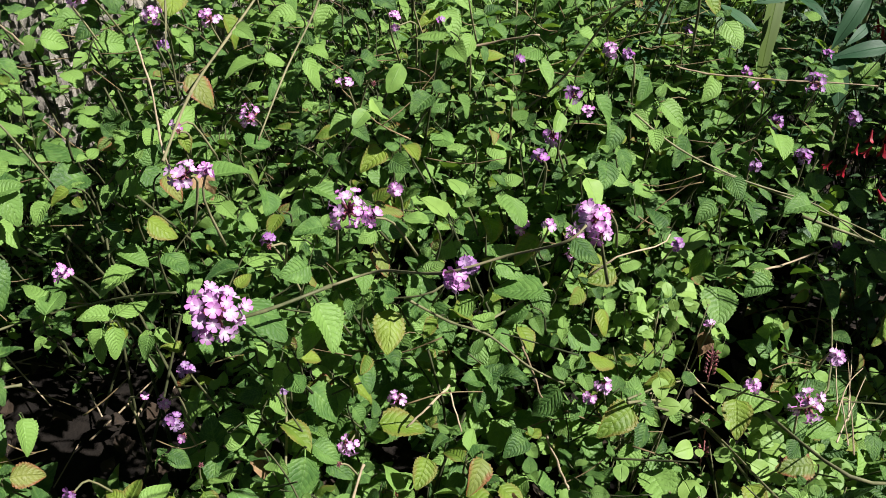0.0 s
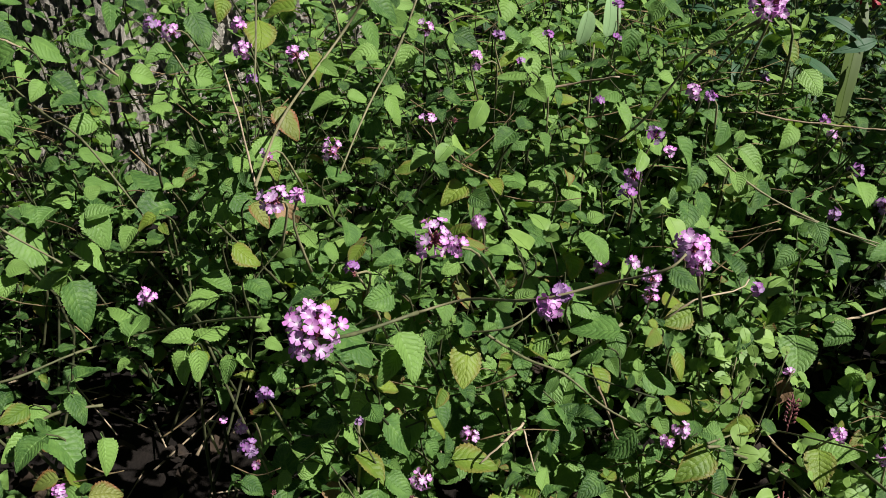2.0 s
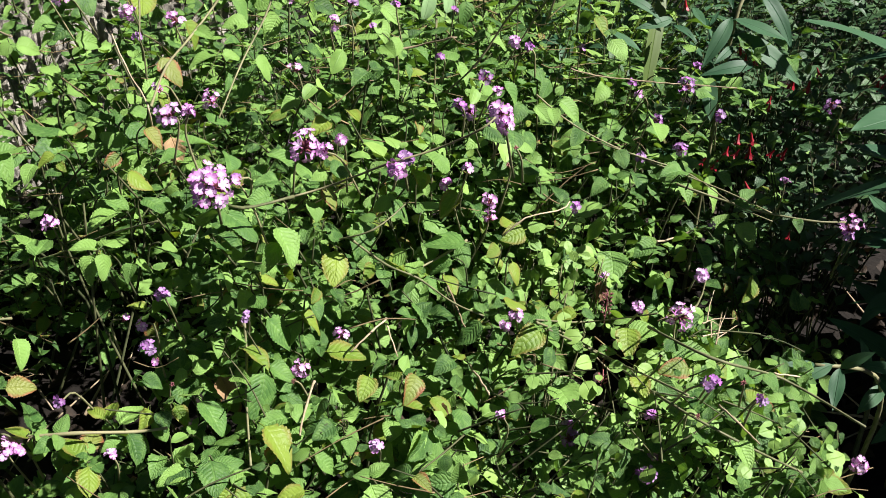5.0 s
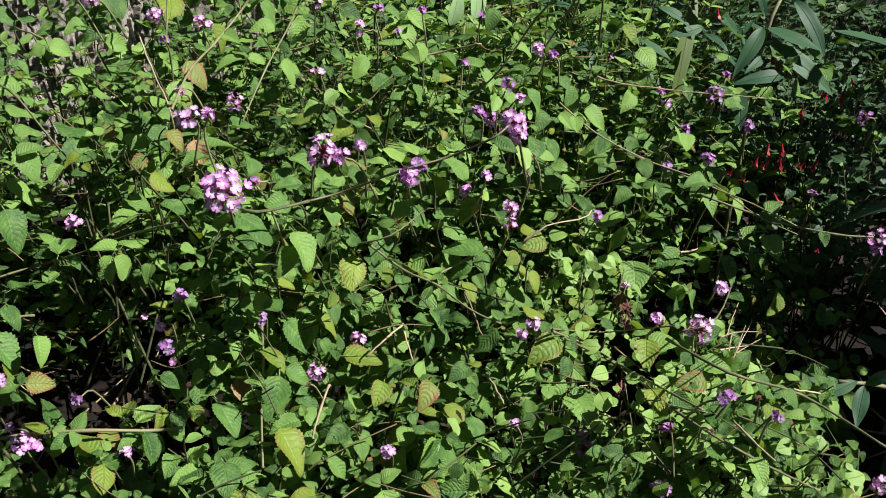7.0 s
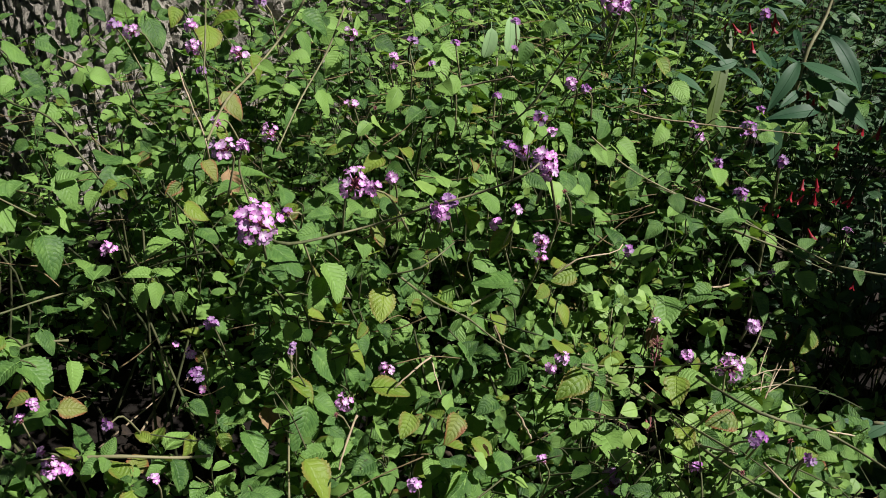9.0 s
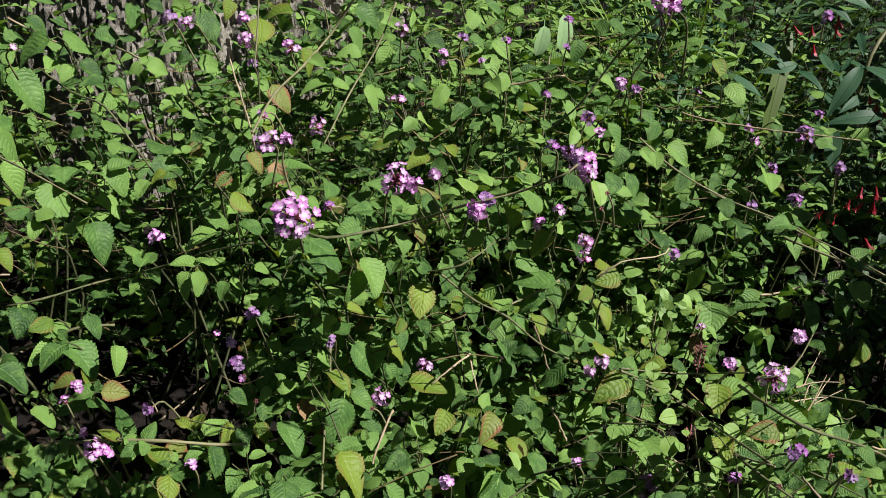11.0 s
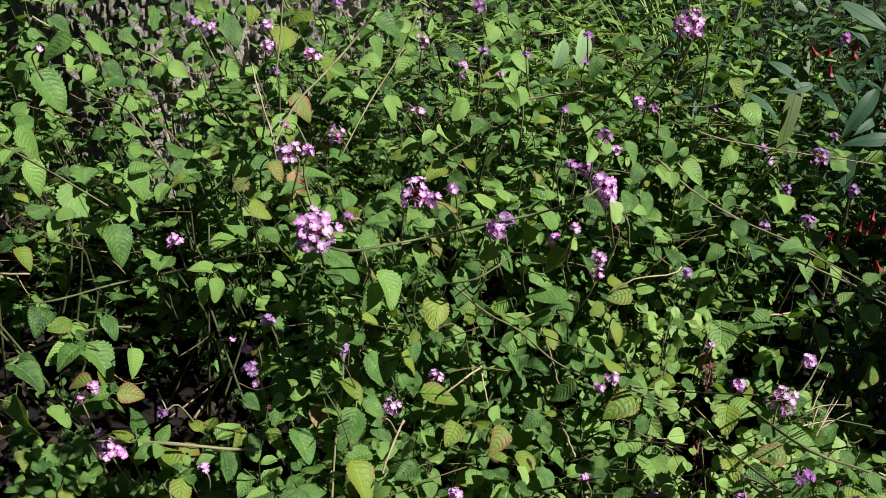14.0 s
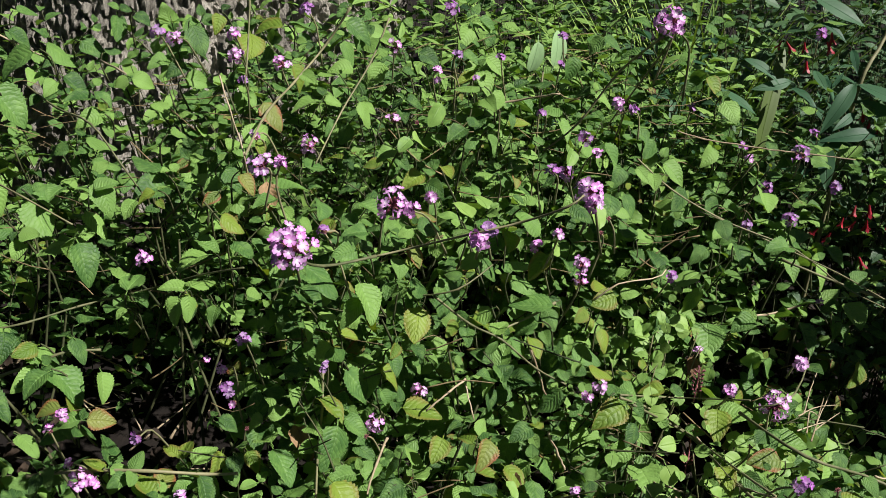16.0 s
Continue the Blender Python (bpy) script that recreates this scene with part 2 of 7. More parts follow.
ROUND = [blade_shape(spoon, 7, R.uniform(0.38, 0.47), R.uniform(-0.1, 0.4), R.uniform(0.0, 0.3), 0.03, 0.0, 0.3, seed=60 + i) for i in range(4)]
STRAPS = [blade_shape(strap, 12, R.uniform(0.004, 0.0065), 0.005, R.uniform(0.1, 0.6), 0.0, 0.0, 0.0, cols=1, seed=70 + i) for i in range(5)]
BROAD = blade_shape(strap, 12, 0.08, 0.04, 0.12, 0.0, 0.0, 0.0, seed=80)
SMALL = [blade_shape(ovate, 5, R.uniform(0.27, 0.34), 0.2, R.uniform(0.0, 0.3), 0.0, 0.0, 0.12, cols=1, seed=90 + i) for i in range(4)]
CURLED = [blade_shape(ovate, 8, 0.36, R.uniform(0.5, 1.0), R.uniform(-0.3, 0.6), 0.08, 0.1, 0.1, seed=100 + i) for i in range(4)]


def turned(p, tip, face, length):
    """The pose of a leaf: its base at p, its length along tip, its upper side towards face."""
    y = Vector(tip).normalized()
    z = Vector(face)
    z = z - z.dot(y) * y
    if z.length < 1e-3:
        z = Vector((0.3, -0.2, 1.0)) - y * 0.5
    z.normalize()
    x = y.cross(z)
    m = Matrix((x, y, z)).transposed().to_4x4()
    m.translation = p
    return m @ Matrix.Scale(length, 4)


def smooth_path(points, step=4):
    """Points along a smooth line through the given ones."""
    p = [Vector(q) for q in points]
    if len(p) == 2:
        return [p[0].lerp(p[1], i / step) for i in range(step + 1)]
    out = []
    for i in range(len(p) - 1):
        a, b, c, d = p[max(i - 1, 0)], p[i], p[i + 1], p[min(i + 2, len(p) - 1)]
        for k in range(step):
            t = k / step
            out.append(0.5 * ((2 * b) + (c - a) * t + (2 * a - 5 * b + 4 * c - d) * t * t + (3 * b - a - 3 * c + d) * t ** 3))
    out.append(p[-1])
    return out


def tube_shape(points, r0, r1, sides=6, knots=0.0):
    """A round stem along a line, thinner towards its end, a little swollen at its knots."""
    p = [Vector(q) for q in points]
    v, f, u = [], [], []
    n = len(p)
    for i, q in enumerate(p):
        t = (p[min(i + 1, n - 1)] - p[max(i - 1, 0)]).normalized()
        a = t.orthogonal().normalized() if i == 0 else (a - a.dot(t) * t).normalized()
        b = t.cross(a)
        r = r0 + (r1 - r0) * i / (n - 1)
        if knots and i % 4 == 0:
            r *= 1.0 + knots
        for k in range(sides):
            g = 2 * math.pi * k / sides
            v.append(q + r * (math.cos(g) * a + math.sin(g) * b))
            u.append((k / sides, i / n))
    for i in range(n - 1):
        for k in range(sides):
            f.append((i * sides + k, i * sides + (k + 1) % sides, (i + 1) * sides + (k + 1) % sides, (i + 1) * sides + k))
    f.append(tuple(range(sides))[::-1])
    f.append(tuple(range((n - 1) * sides, n * sides)))
    return np.array([tuple(q) for q in v]), f, np.array(u)


def part(name, mesh, parent, label="", kind=""):
    ob = new(name, mesh)
    if parent is not None:
        ob.parent = parent
        ob.matrix_parent_inverse = parent.matrix_basis.inverted()
    return tagged(ob, label, kind=kind)


def shape_mesh(name, shape, *mats):
    return mesh_from(name, shape[0], shape[1], shape[2], mats)


FINE_MESH = {k: [shape_mesh("leaf", s, TINT[k]) for s in FINE] for k in TINT}
FINE_MESH["s"] = [shape_mesh("leaf", blade_shape(spoon, 10, R.uniform(0.35, 0.44), R.uniform(0.1, 0.45), R.uniform(0.0, 0.35), 0.03, 0.03, 0.3, seed=110 + i, crinkle=0.01), CLOVER) for i in range(6)]


def stand(name, x, y, z, label, category, group="", kind=""):
    """A thing of several parts: an empty at its base."""
    ob = new(name)
    ob.empty_display_size = 0.05
    ob.matrix_basis = pose(x, y, z)
    return tagged(ob, label, category, group, kind)


# ---- ground ----
# height of the top of the planting over the bed
GX = (-0.80, -0.50, -0.35, -0.20, -0.05, 0.10, 0.25, 0.40, 0.55)
GY = (0.15, 0.35, 0.45, 0.55, 0.65, 0.75, 0.90, 1.10, 1.40)
GZ = ((0.42, 0.40, 0.38, 0.34, 0.26, 0.25, 0.28, 0.28, 0.22),
      (0.44, 0.42, 0.40, 0.37, 0.36, 0.36, 0.41, 0.38, 0.20),
      (0.46, 0.46, 0.42, 0.41, 0.39, 0.36, 0.39, 0.35, 0.13),
      (0.48, 0.48, 0.46, 0.46, 0.44, 0.40, 0.37, 0.30, 0.10),
      (0.50, 0.51, 0.51, 0.51, 0.47, 0.43, 0.38, 0.28, 0.10),
      (0.52, 0.54, 0.55, 0.56, 0.54, 0.50, 0.43, 0.36, 0.20),
      (0.58, 0.59, 0.60, 0.61, 0.61, 0.59, 0.50, 0.45, 0.35),
      (0.48, 0.52, 0.57, 0.60, 0.60, 0.60, 0.55, 0.51, 0.43),
      (0.20, 0.22, 0.34, 0.48, 0.54, 0.54, 0.53, 0.49, 0.44))
GZ = np.array(GZ)


def top(x, y):
    """The planting's height at a place, between the knots of the grid."""
    i = min(max(np.searchsorted(GX, x) - 1, 0), len(GX) - 2)
    j = min(max(np.searchsorted(GY, y) - 1, 0), len(GY) - 2)
    a = min(max((x - GX[i]) / (GX[i + 1] - GX[i]), 0), 1)
    b = min(max((y - GY[j]) / (GY[j + 1] - GY[j]), 0), 1)
    h = (GZ[j, i] * (1 - a) + GZ[j, i + 1] * a) * (1 - b) + (GZ[j + 1, i] * (1 - a) + GZ[j + 1, i + 1] * a) * b
    return float(h)


def slope(x, y):
    """Which way the planting faces."""
    e = 0.04
    return Vector(((top(x - e, y) - top(x + e, y)) / (2 * e), (top(x, y - e) - top(x, y + e)) / (2 * e), 1.0)).normalized()


def build_ground():
    """One sheet, fine and uneven near the bed, flat far away."""
    line = [-400, -120, -40, -15, -6] + [round(-3 + 0.06 * i, 3) for i in range(101)] + [6, 15, 40, 120, 400]
    v, f, u = [], [], []
    n = len(line)
    for y in line:
        for x in line:
            near = max(0.0, 1.0 - math.hypot(x, y - 0.8) / 4.0)
            z = near * (0.05 * noise.noise((x * 2.2, y * 2.2, 0)) + 0.02 * noise.noise((x * 9, y * 9, 3)))
            v.append((x, y, z))
            u.append((x, y))
    for j in range(n - 1):
        for i in range(n - 1):
            a = j * n + i
            f.append((a, a + 1, a + n + 1, a + n))
    tagged(new("ground", mesh_from("ground", v, f, u, [SHADE_SOIL])), "dark brown garden soil with leaf litter, blackened to stand for shade", "ground", kind="structure")


build_ground()


def build_trunk():
    """A thick trunk with deep, flaky, upright bark plates, flaring at its foot."""
    thing = stand("tree_trunk", -0.90, 2.34, 0.0, "thick grey-brown tree trunk with rough flaky bark", "tree trunk")
    cols = 700
    heights = [-0.05 + 0.007 * i for i in range(165)] + [1.2, 1.35, 1.6, 2.0, 2.6, 3.3]
    v, f, u = [], [], []
    for z in heights:
        for c in range(cols):
            g = 2 * math.pi * c / cols
            r = 0.60 + 0.10 * math.exp(-max(z, 0) * 3.0) * (1 + 0.5 * math.sin(5 * g + 1)) + 0.022 * math.sin(4 * g + 1.5 * z + 0.6)
            q = Vector((math.cos(g), math.sin(g), z))
            warp = Vector((noise.noise(q * 22.0), noise.noise(q * 22.0 + Vector((7, 3, 1))), 0.5 * noise.noise(q * 15.0))) * 0.6
            dist, where = noise.voronoi(Vector((q.x * 40, q.y * 40, z * 17)) + warp)
            gap = min(1.0, (dist[1] - dist[0]) * 3.4)
            lift = noise.cell(where[0] * 3.7)
            fibre = noise.noise(Vector((q.x * 135, q.y * 135, z * 22)))
            flake = noise.noise(Vector((q.x * 68, q.y * 68, z * 55)))
            d = 0.015 * (gap - 1.0) + 0.011 * lift * gap + 0.005 * fibre + 0.008 * flake + 0.02 * noise.noise(q * 4.0)
            v.append(((r + d) * math.cos(g), (r + d) * math.sin(g), z))
            u.append((c / cols, z))
    for j in range(len(heights) - 1):
        for c in range(cols):
            f.append((j * cols + c, j * cols + (c + 1) % cols, (j + 1) * cols + (c + 1) % cols, (j + 1) * cols + c))
    ob = part("bark", mesh_from("bark", v, f, u, [BARK], smooth=False), None)
    ob.parent = thing
    # loose plates that stand off the bark
    rr = random.Random(5)
    for i in range(130):
        g, z = rr.uniform(-2.7, -0.5), rr.uniform(0.25, 1.15)
        wide, tall, thick = rr.uniform(0.005, 0.011), rr.uniform(0.015, 0.045), rr.uniform(0.003, 0.008)
        rim = [(wide * math.cos(a) * rr.uniform(0.6, 1.1), tall * math.sin(a) * rr.uniform(0.7, 1.1)) for a in [6.283 * k / 7 for k in range(7)]]
        pv = [(x, 0.02, y) for x, y in rim] + [(x * 0.85, -thick * rr.uniform(0.6, 1.2), y * 0.9) for x, y in rim]
        pf = [tuple(range(7, 14))] + [(k, (k + 1) % 7, 7 + (k + 1) % 7, 7 + k) for k in range(7)]
        plate = part("bark_plate", mesh_from("bark_plate", pv, pf, [(0, 0)] * 14, [BARK], smooth=False), None)
        plate.parent = thing
        r = 0.595 + 0.10 * math.exp(-z * 3.0) * (1 + 0.5 * math.sin(5 * g + 1)) + 0.022 * math.sin(4 * g + 1.5 * z + 0.6)
        plate.matrix_basis = pose(r * math.cos(g), r * math.sin(g), z, rr.uniform(-6, 6), rr.uniform(-12, 12), math.degrees(g) + 90)
    return thing


build_trunk()

# ---- the lantana bed ----
SHRUBS = []
for bx, by, words in ((-0.52, 0.78, "sprawling green lantana shrub beside the tree trunk"),
                      (-0.12, 0.62, "sprawling green lantana shrub with lilac flower heads"),
                      (0.20, 0.55, "trailing green lantana shrub with yellowing leaves"),
                      (0.06, 1.00, "tall green lantana shrub with thin upright shoots"),
                      (0.42, 0.98, "straggly shaded lantana shrub with faded flower heads")):
    SHRUBS.append(stand("lantana_shrub", bx, by, 0.0, words, "shrub", "lantana shrubs in the bed"))
SHOOT = {s: Batch() for s in SHRUBS}
LEAFAGE = {s: {k: Batch() for k in TINT} for s in SHRUBS}
COUNT = {s: 0 for s in SHRUBS}


def shrub_at(p):
    return min(SHRUBS, key=lambda s: (s.location.x - p[0]) ** 2 + (s.location.y - p[1]) ** 2)


UPWARD = Vector((0.08, -0.35, 0.93))
OPEN = np.array((0.05, -0.72, 0.69))      # the open side of the bed, towards the light
STANDING, NODES = [], []


def overgrows(p, size):
    """Whether a leaf at p would grow over one that stands out."""
    v = np.array(p) - KNOWN[:, :3]
    for way in (OPEN, np.array(SUN)):
        ahead = v @ way
        off = np.linalg.norm(v - ahead[:, None] * way, axis=1)
        if np.any((ahead > -0.004) & (off < KNOWN[:, 3] * 0.42 + size * 0.22)):
            return True
    return False


def leaf_part(shrub, m, tint):
    ob = part("leaf", R.choice(FINE_MESH[tint]), shrub)
    ob.matrix_basis = m
    COUNT[shrub] += 1
    return ob


def lay_leaf(x, y, z, dx, dy, dz, length, tint, fx, fy, fz):
    """One leaf: its base, the way it points, its length in metres, the way its upper side faces; and the shoot that bears it."""
    base, tip = Vector((x, y, z)), Vector((dx, dy, dz))
    shrub = shrub_at(base)
    leaf_part(shrub, turned(base, tip, (fx, fy, fz), length), tint)
    STANDING.append((*(base + tip * length * 0.5), length))
    NODES.append((base, tip, length, tint, Vector((fx, fy, fz))))
    heel = base - tip * length * 0.16
    down = Vector((R.gauss(0, 0.25), R.uniform(0.1, 0.6), -1.0)).normalized()
    line = smooth_path([heel, heel - tip * 0.006 + down * 0.015, heel + down * R.uniform(0.03, 0.06)], 3)
    SHOOT[shrub].add(tube_shape(line, 0.0007, 0.0011, 4), Matrix())


def set_stem(points, radius):
    shrub = shrub_at(points[len(points) // 2])
    line = smooth_path(points)
    part("stem", shape_mesh("stem", tube_shape(line, radius, radius * 0.75, 7, 0.25), STEM), shrub)
    for i in range(2, len(line) - 2, 5):
        way = (line[i + 1] - line[i]).normalized()
        side = way.cross(Vector((R.uniform(-0.4, 0.4), -0.4, 1))).normalized()
        for s in (-1, 1):
            if R.random() < 0.4:
                tip = side * s + way * R.uniform(0.1, 0.8) + Vector((0, -0.2, R.uniform(-0.5, 0.3)))
                leaf_part(shrub, turned(line[i], tip, UPWARD + Vector((R.gauss(0, 0.3), R.gauss(0, 0.3), 0)), R.uniform(0.012, 0.026)), "g")


def set_twig(points, radius):
    line = smooth_path([Vector(p) + Vector((R.gauss(0, 1), R.gauss(0, 1), R.gauss(0, 1))) * 0.0015 for p in points], 5)
    line = [q + Vector((R.gauss(0, 1), R.gauss(0, 1), R.gauss(0, 1))) * radius * 0.35 for q in line]
    ob = new("dry_twig", shape_mesh("dry_twig", tube_shape(line, radius, radius * 0.7, 6, 0.3), DRY))
    tagged(ob, "pale straw-coloured dry twig caught in the foliage", "twig", "dry twigs in the bed")


def floret_shape(seed):
    """A five-lobed flower, 1 across, on a thin tube, facing +z; u runs from the eye outwards."""
    rr = random.Random(seed)
    v, f, u = [(0, 0, -0.03)], [], [(0.0, 0.0)]
    cup = rr.uniform(0.05, 0.22)
    for k in range(5):
        g0 = 2 * math.pi * k / 5 + rr.uniform(-0.08, 0.08)
        wide, long = rr.uniform(0.54, 0.62), rr.uniform(0.45, 0.53)
        a = len(v)
        for rad, ang in ((0.13, -0.62), (0.13, 0.62), (0.30, -wide * 0.95), (0.31, 0.0), (0.30, wide * 0.95), (0.44, -wide * 0.82), (0.44, wide * 0.82), (long, -0.28), (long, 0.28)):
            g = g0 + ang
            z = cup * (rad / 0.5) ** 2 + rr.uniform(-0.025, 0.025)
            v.append((rad * math.cos(g), rad * math.sin(g), z))
            u.append((rad / 0.5, k / 5))
        f += [(0, a, a + 1), (a, a + 2, a + 3), (a, a + 3, a + 1), (a + 1, a + 3, a + 4), (a + 2, a + 5, a + 3), (a + 3, a + 6, a + 4),
              (a + 3, a + 5, a + 7), (a + 3, a + 7, a + 8), (a + 3, a + 8, a + 6)]
    k = len(v)
    for z, r in ((-0.75, 0.06), (-0.02, 0.10)):
        for q in range(5):
            v.append((r * math.cos(1.2566 * q), r * math.sin(1.2566 * q), z))
            u.append((0.75, 0.0))
    f += [(k + q, k + (q + 1) % 5, k + 5 + (q + 1) % 5, k + 5 + q) for q in range(5)]
    return np.array(v), f, np.array(u)


FLORETS = {c: [shape_mesh("floret", floret_shape(i), m) for i in range(6)] for c, m in (("p", PINK), ("d", FADED))}


def bud_shape():
    v, f, u = [], [], []
    for i, (z, r) in enumerate(((0, 0.05), (0.35, 0.13), (0.75, 0.16), (1.0, 0.05))):
        for q in range(5):
            v.append((r * math.cos(1.2566 * q), r * math.sin(1.2566 * q), z))
            u.append((0.5, i / 4))
    for i in range(3):
        f += [(i * 5 + q, i * 5 + (q + 1) % 5, i * 5 + 5 + (q + 1) % 5, i * 5 + 5 + q) for q in range(5)]
    f.append((15, 16, 17, 18, 19))
    return np.array(v), f, np.array(u)


BUD = bud_shape()


def set_head(x, y, z, nx, ny, nz, width, count, look_kind):
    """A domed flower head: dark calyces on a stalk, and the open florets round it."""
    c, axis = Vector((x, y, z)), Vector((nx, ny, nz)).normalized()
    shrub = shrub_at(c)
    radius = max(0.0035, (width - 0.007) * 0.5)
    size = R.uniform(0.0070, 0.0084)
    base = c - axis * radius * 1.1
    body = Batch()
    for i in range(14):
        g = i * 2.399
        lift = 1 - 1.2 * (i + 0.5) / 14
        way = (axis.orthogonal().normalized() * math.cos(g) + axis.cross(axis.orthogonal().normalized()) * math.sin(g)) * math.sqrt(max(0, 1 - lift * lift)) + axis * lift
        m = turned(base, way, axis, 1.0) @ Matrix.Scale(radius * R.uniform(0.6, 0.9), 4) @ Euler((radians(-90), 0, 0)).to_matrix().to_4x4()
        body.add(BUD, m)
    head = part("flower_head", body.mesh("flower_head", [CALYX]), shrub, {"p": "round cluster of lilac-pink florets", "d": "fading purple flower cluster", "b": "withered brown flower head"}[look_kind])
    ground_way = Vector((R.uniform(-0.3, 0.3), R.uniform(0.1, 0.6), -1.0))
    reach = R.uniform(0.03, 0.06)
    stalk = smooth_path([base, base - axis * reach * 0.4, base - axis * reach * 0.5 + ground_way * reach * 0.8], 3)
    ob = part("flower_stalk", shape_mesh("flower_stalk", tube_shape(stalk, 0.0008, 0.0011, 5), STEM), head)
    side = axis.orthogonal().normalized()
    other = axis.cross(side)
    span = 1.45 if count > 12 else 1.1
    for i in range(count):
        g = i * 2.399 + R.uniform(-0.25, 0.25)
        lift = 1.0 - span * (i + 0.4) / max(count, 6) + R.uniform(-0.06, 0.06)
        flat = math.sqrt(max(0.0, 1 - lift * lift))
        way = (side * math.cos(g) + other * math.sin(g)) * flat + axis * lift * 1.2
        p = base + way * radius * R.uniform(0.92, 1.22) + axis * radius * 0.15 + Vector((R.gauss(0, 1), R.gauss(0, 1), R.gauss(0, 1))) * radius * 0.10
        facing = (way + axis * 0.3 + Vector((R.gauss(0, 0.24), R.gauss(0, 0.24), R.gauss(0, 0.24)))).normalized()
        m = facing.to_track_quat("Z", "Y").to_matrix().to_4x4()
        m.translation = p
        o = part("floret", R.choice(FLORETS[look_kind]), head)
        o.matrix_basis = m @ Matrix.Rotation(R.uniform(0, 6.28), 4, "Z") @ Matrix.Scale(size * R.uniform(0.85, 1.12), 4)


# flower heads
set_head(-0.115, 0.361, 0.667, -0.05, -0.62, 0.78, 0.031, 32, 'p')
set_head(-0.059, 0.527, 0.624, 0.40, -0.43, 0.81, 0.029, 16, 'p')
set_head(-0.050, 0.523, 0.616, -0.62, -0.55, 0.56, 0.017, 7, 'p')
set_head(0.077, 0.394, 0.702, -0.30, -0.51, 0.81, 0.020, 13, 'p')
set_head(0.082, 0.390, 0.694, -0.17, -0.70, 0.70, 0.012, 6, 'p')
set_head(0.122, 0.704, 0.477, -0.21, -0.67, 0.72, 0.021, 8, 'p')
set_head(0.123, 0.697, 0.463, 0.15, -0.05, 0.99, 0.021, 7, 'p')
set_head(0.008, 0.398, 0.657, -0.33, -0.88, 0.35, 0.016, 8, 'p')
set_head(0.016, 0.402, 0.663, 0.15, -0.90, 0.40, 0.009, 8, 'd')
set_head(-0.083, 0.735, 0.617, -0.25, -0.12, 0.96, 0.018, 4, 'p')
set_head(-0.177, 0.755, 0.575, -0.35, -0.59, 0.73, 0.024, 10, 'p')
set_head(-0.172, 0.524, 0.649, -0.19, -0.74, 0.65, 0.023, 11, 'p')
set_head(-0.154, 0.527, 0.651, 0.19, 0.11, 0.98, 0.014, 6, 'p')
set_head(-0.080, 0.526, 0.384, -0.39, -0.92, 0.03, 0.022, 10, 'p')
set_head(-0.040, 0.577, 0.393, -0.29, -0.59, 0.75, 0.020, 7, 'p')
set_head(0.135, 0.564, 0.419, -0.13, -0.73, 0.67, 0.019, 7, 'p')
set_head(0.123, 0.559, 0.411, -0.21, -0.86, 0.46, 0.013, 4, 'p')
set_head(0.281, 0.506, 0.457, 0.00, -0.60, 0.80, 0.028, 17, 'p')
set_head(0.157, 0.613, 0.762, -0.28, -0.70, 0.66, 0.026, 17, 'p')
set_head(0.163, 0.608, 0.753, -0.56, -0.43, 0.71, 0.013, 4, 'p')
set_head(-0.094, 0.862, 0.657, 0.10, -0.20, 0.98, 0.020, 8, 'p')
set_head(-0.044, 0.831, 0.639, 0.22, -0.65, 0.73, 0.012, 3, 'p')
set_head(-0.044, 0.826, 0.629, -0.69, -0.71, 0.17, 0.012, 3, 'p')
set_head(0.114, 0.725, 0.612, 0.23, -0.21, 0.95, 0.019, 8, 'd')
set_head(0.368, 0.908, 0.488, 0.33, -0.65, 0.69, 0.019, 7, 'd')
set_head(0.218, 0.702, 0.469, -0.08, -0.70, 0.71, 0.015, 7, 'd')
set_head(-0.340, 0.459, 0.432, 0.31, -0.61, 0.73, 0.012, 4, 'p')
set_head(-0.352, 0.455, 0.418, -0.21, -0.02, 0.98, 0.008, 2, 'p')
set_head(-0.322, 0.434, 0.383, 0.06, -0.40, 0.92, 0.024, 12, 'p')
set_head(-0.332, 0.438, 0.396, -0.84, -0.20, 0.50, 0.013, 4, 'p')
set_head(-0.311, 0.434, 0.379, -0.13, -0.59, 0.80, 0.013, 4, 'p')
set_head(-0.233, 0.428, 0.377, -0.14, -0.26, 0.96, 0.012, 4, 'p')
set_head(-0.276, 0.455, 0.413, -0.27, -0.92, 0.30, 0.009, 3, 'd')
set_head(-0.216, 0.517, 0.448, -0.36, -0.78, 0.51, 0.014, 4, 'p')
set_head(-0.216, 0.525, 0.419, -0.04, -0.71, 0.70, 0.019, 8, 'd')
set_head(-0.208, 0.520, 0.407, 0.05, -0.77, 0.63, 0.007, 1, 'p')
set_head(-0.226, 0.508, 0.462, 0.73, -0.42, 0.53, 0.005, 1, 'p')
set_head(-0.195, 0.522, 0.480, -0.15, -0.32, 0.94, 0.015, 6, 'd')
set_head(-0.129, 0.547, 0.436, -0.12, -0.79, 0.60, 0.013, 6, 'd')
set_head(-0.311, 0.606, 0.508, 0.06, -0.61, 0.79, 0.017, 7, 'p')
set_head(-0.035, 0.588, 0.599, -0.17, -0.56, 0.81, 0.014, 6, 'p')
set_head(0.067, 0.649, 0.525, -0.31, -0.35, 0.88, 0.016, 7, 'p')
set_head(0.080, 0.570, 0.578, -0.00, -0.57, 0.82, 0.008, 3, 'p')
set_head(0.144, 0.747, 0.641, -0.47, -0.56, 0.69, 0.017, 8, 'p')
set_head(0.162, 0.761, 0.630, -0.57, -0.41, 0.71, 0.013, 6, 'd')
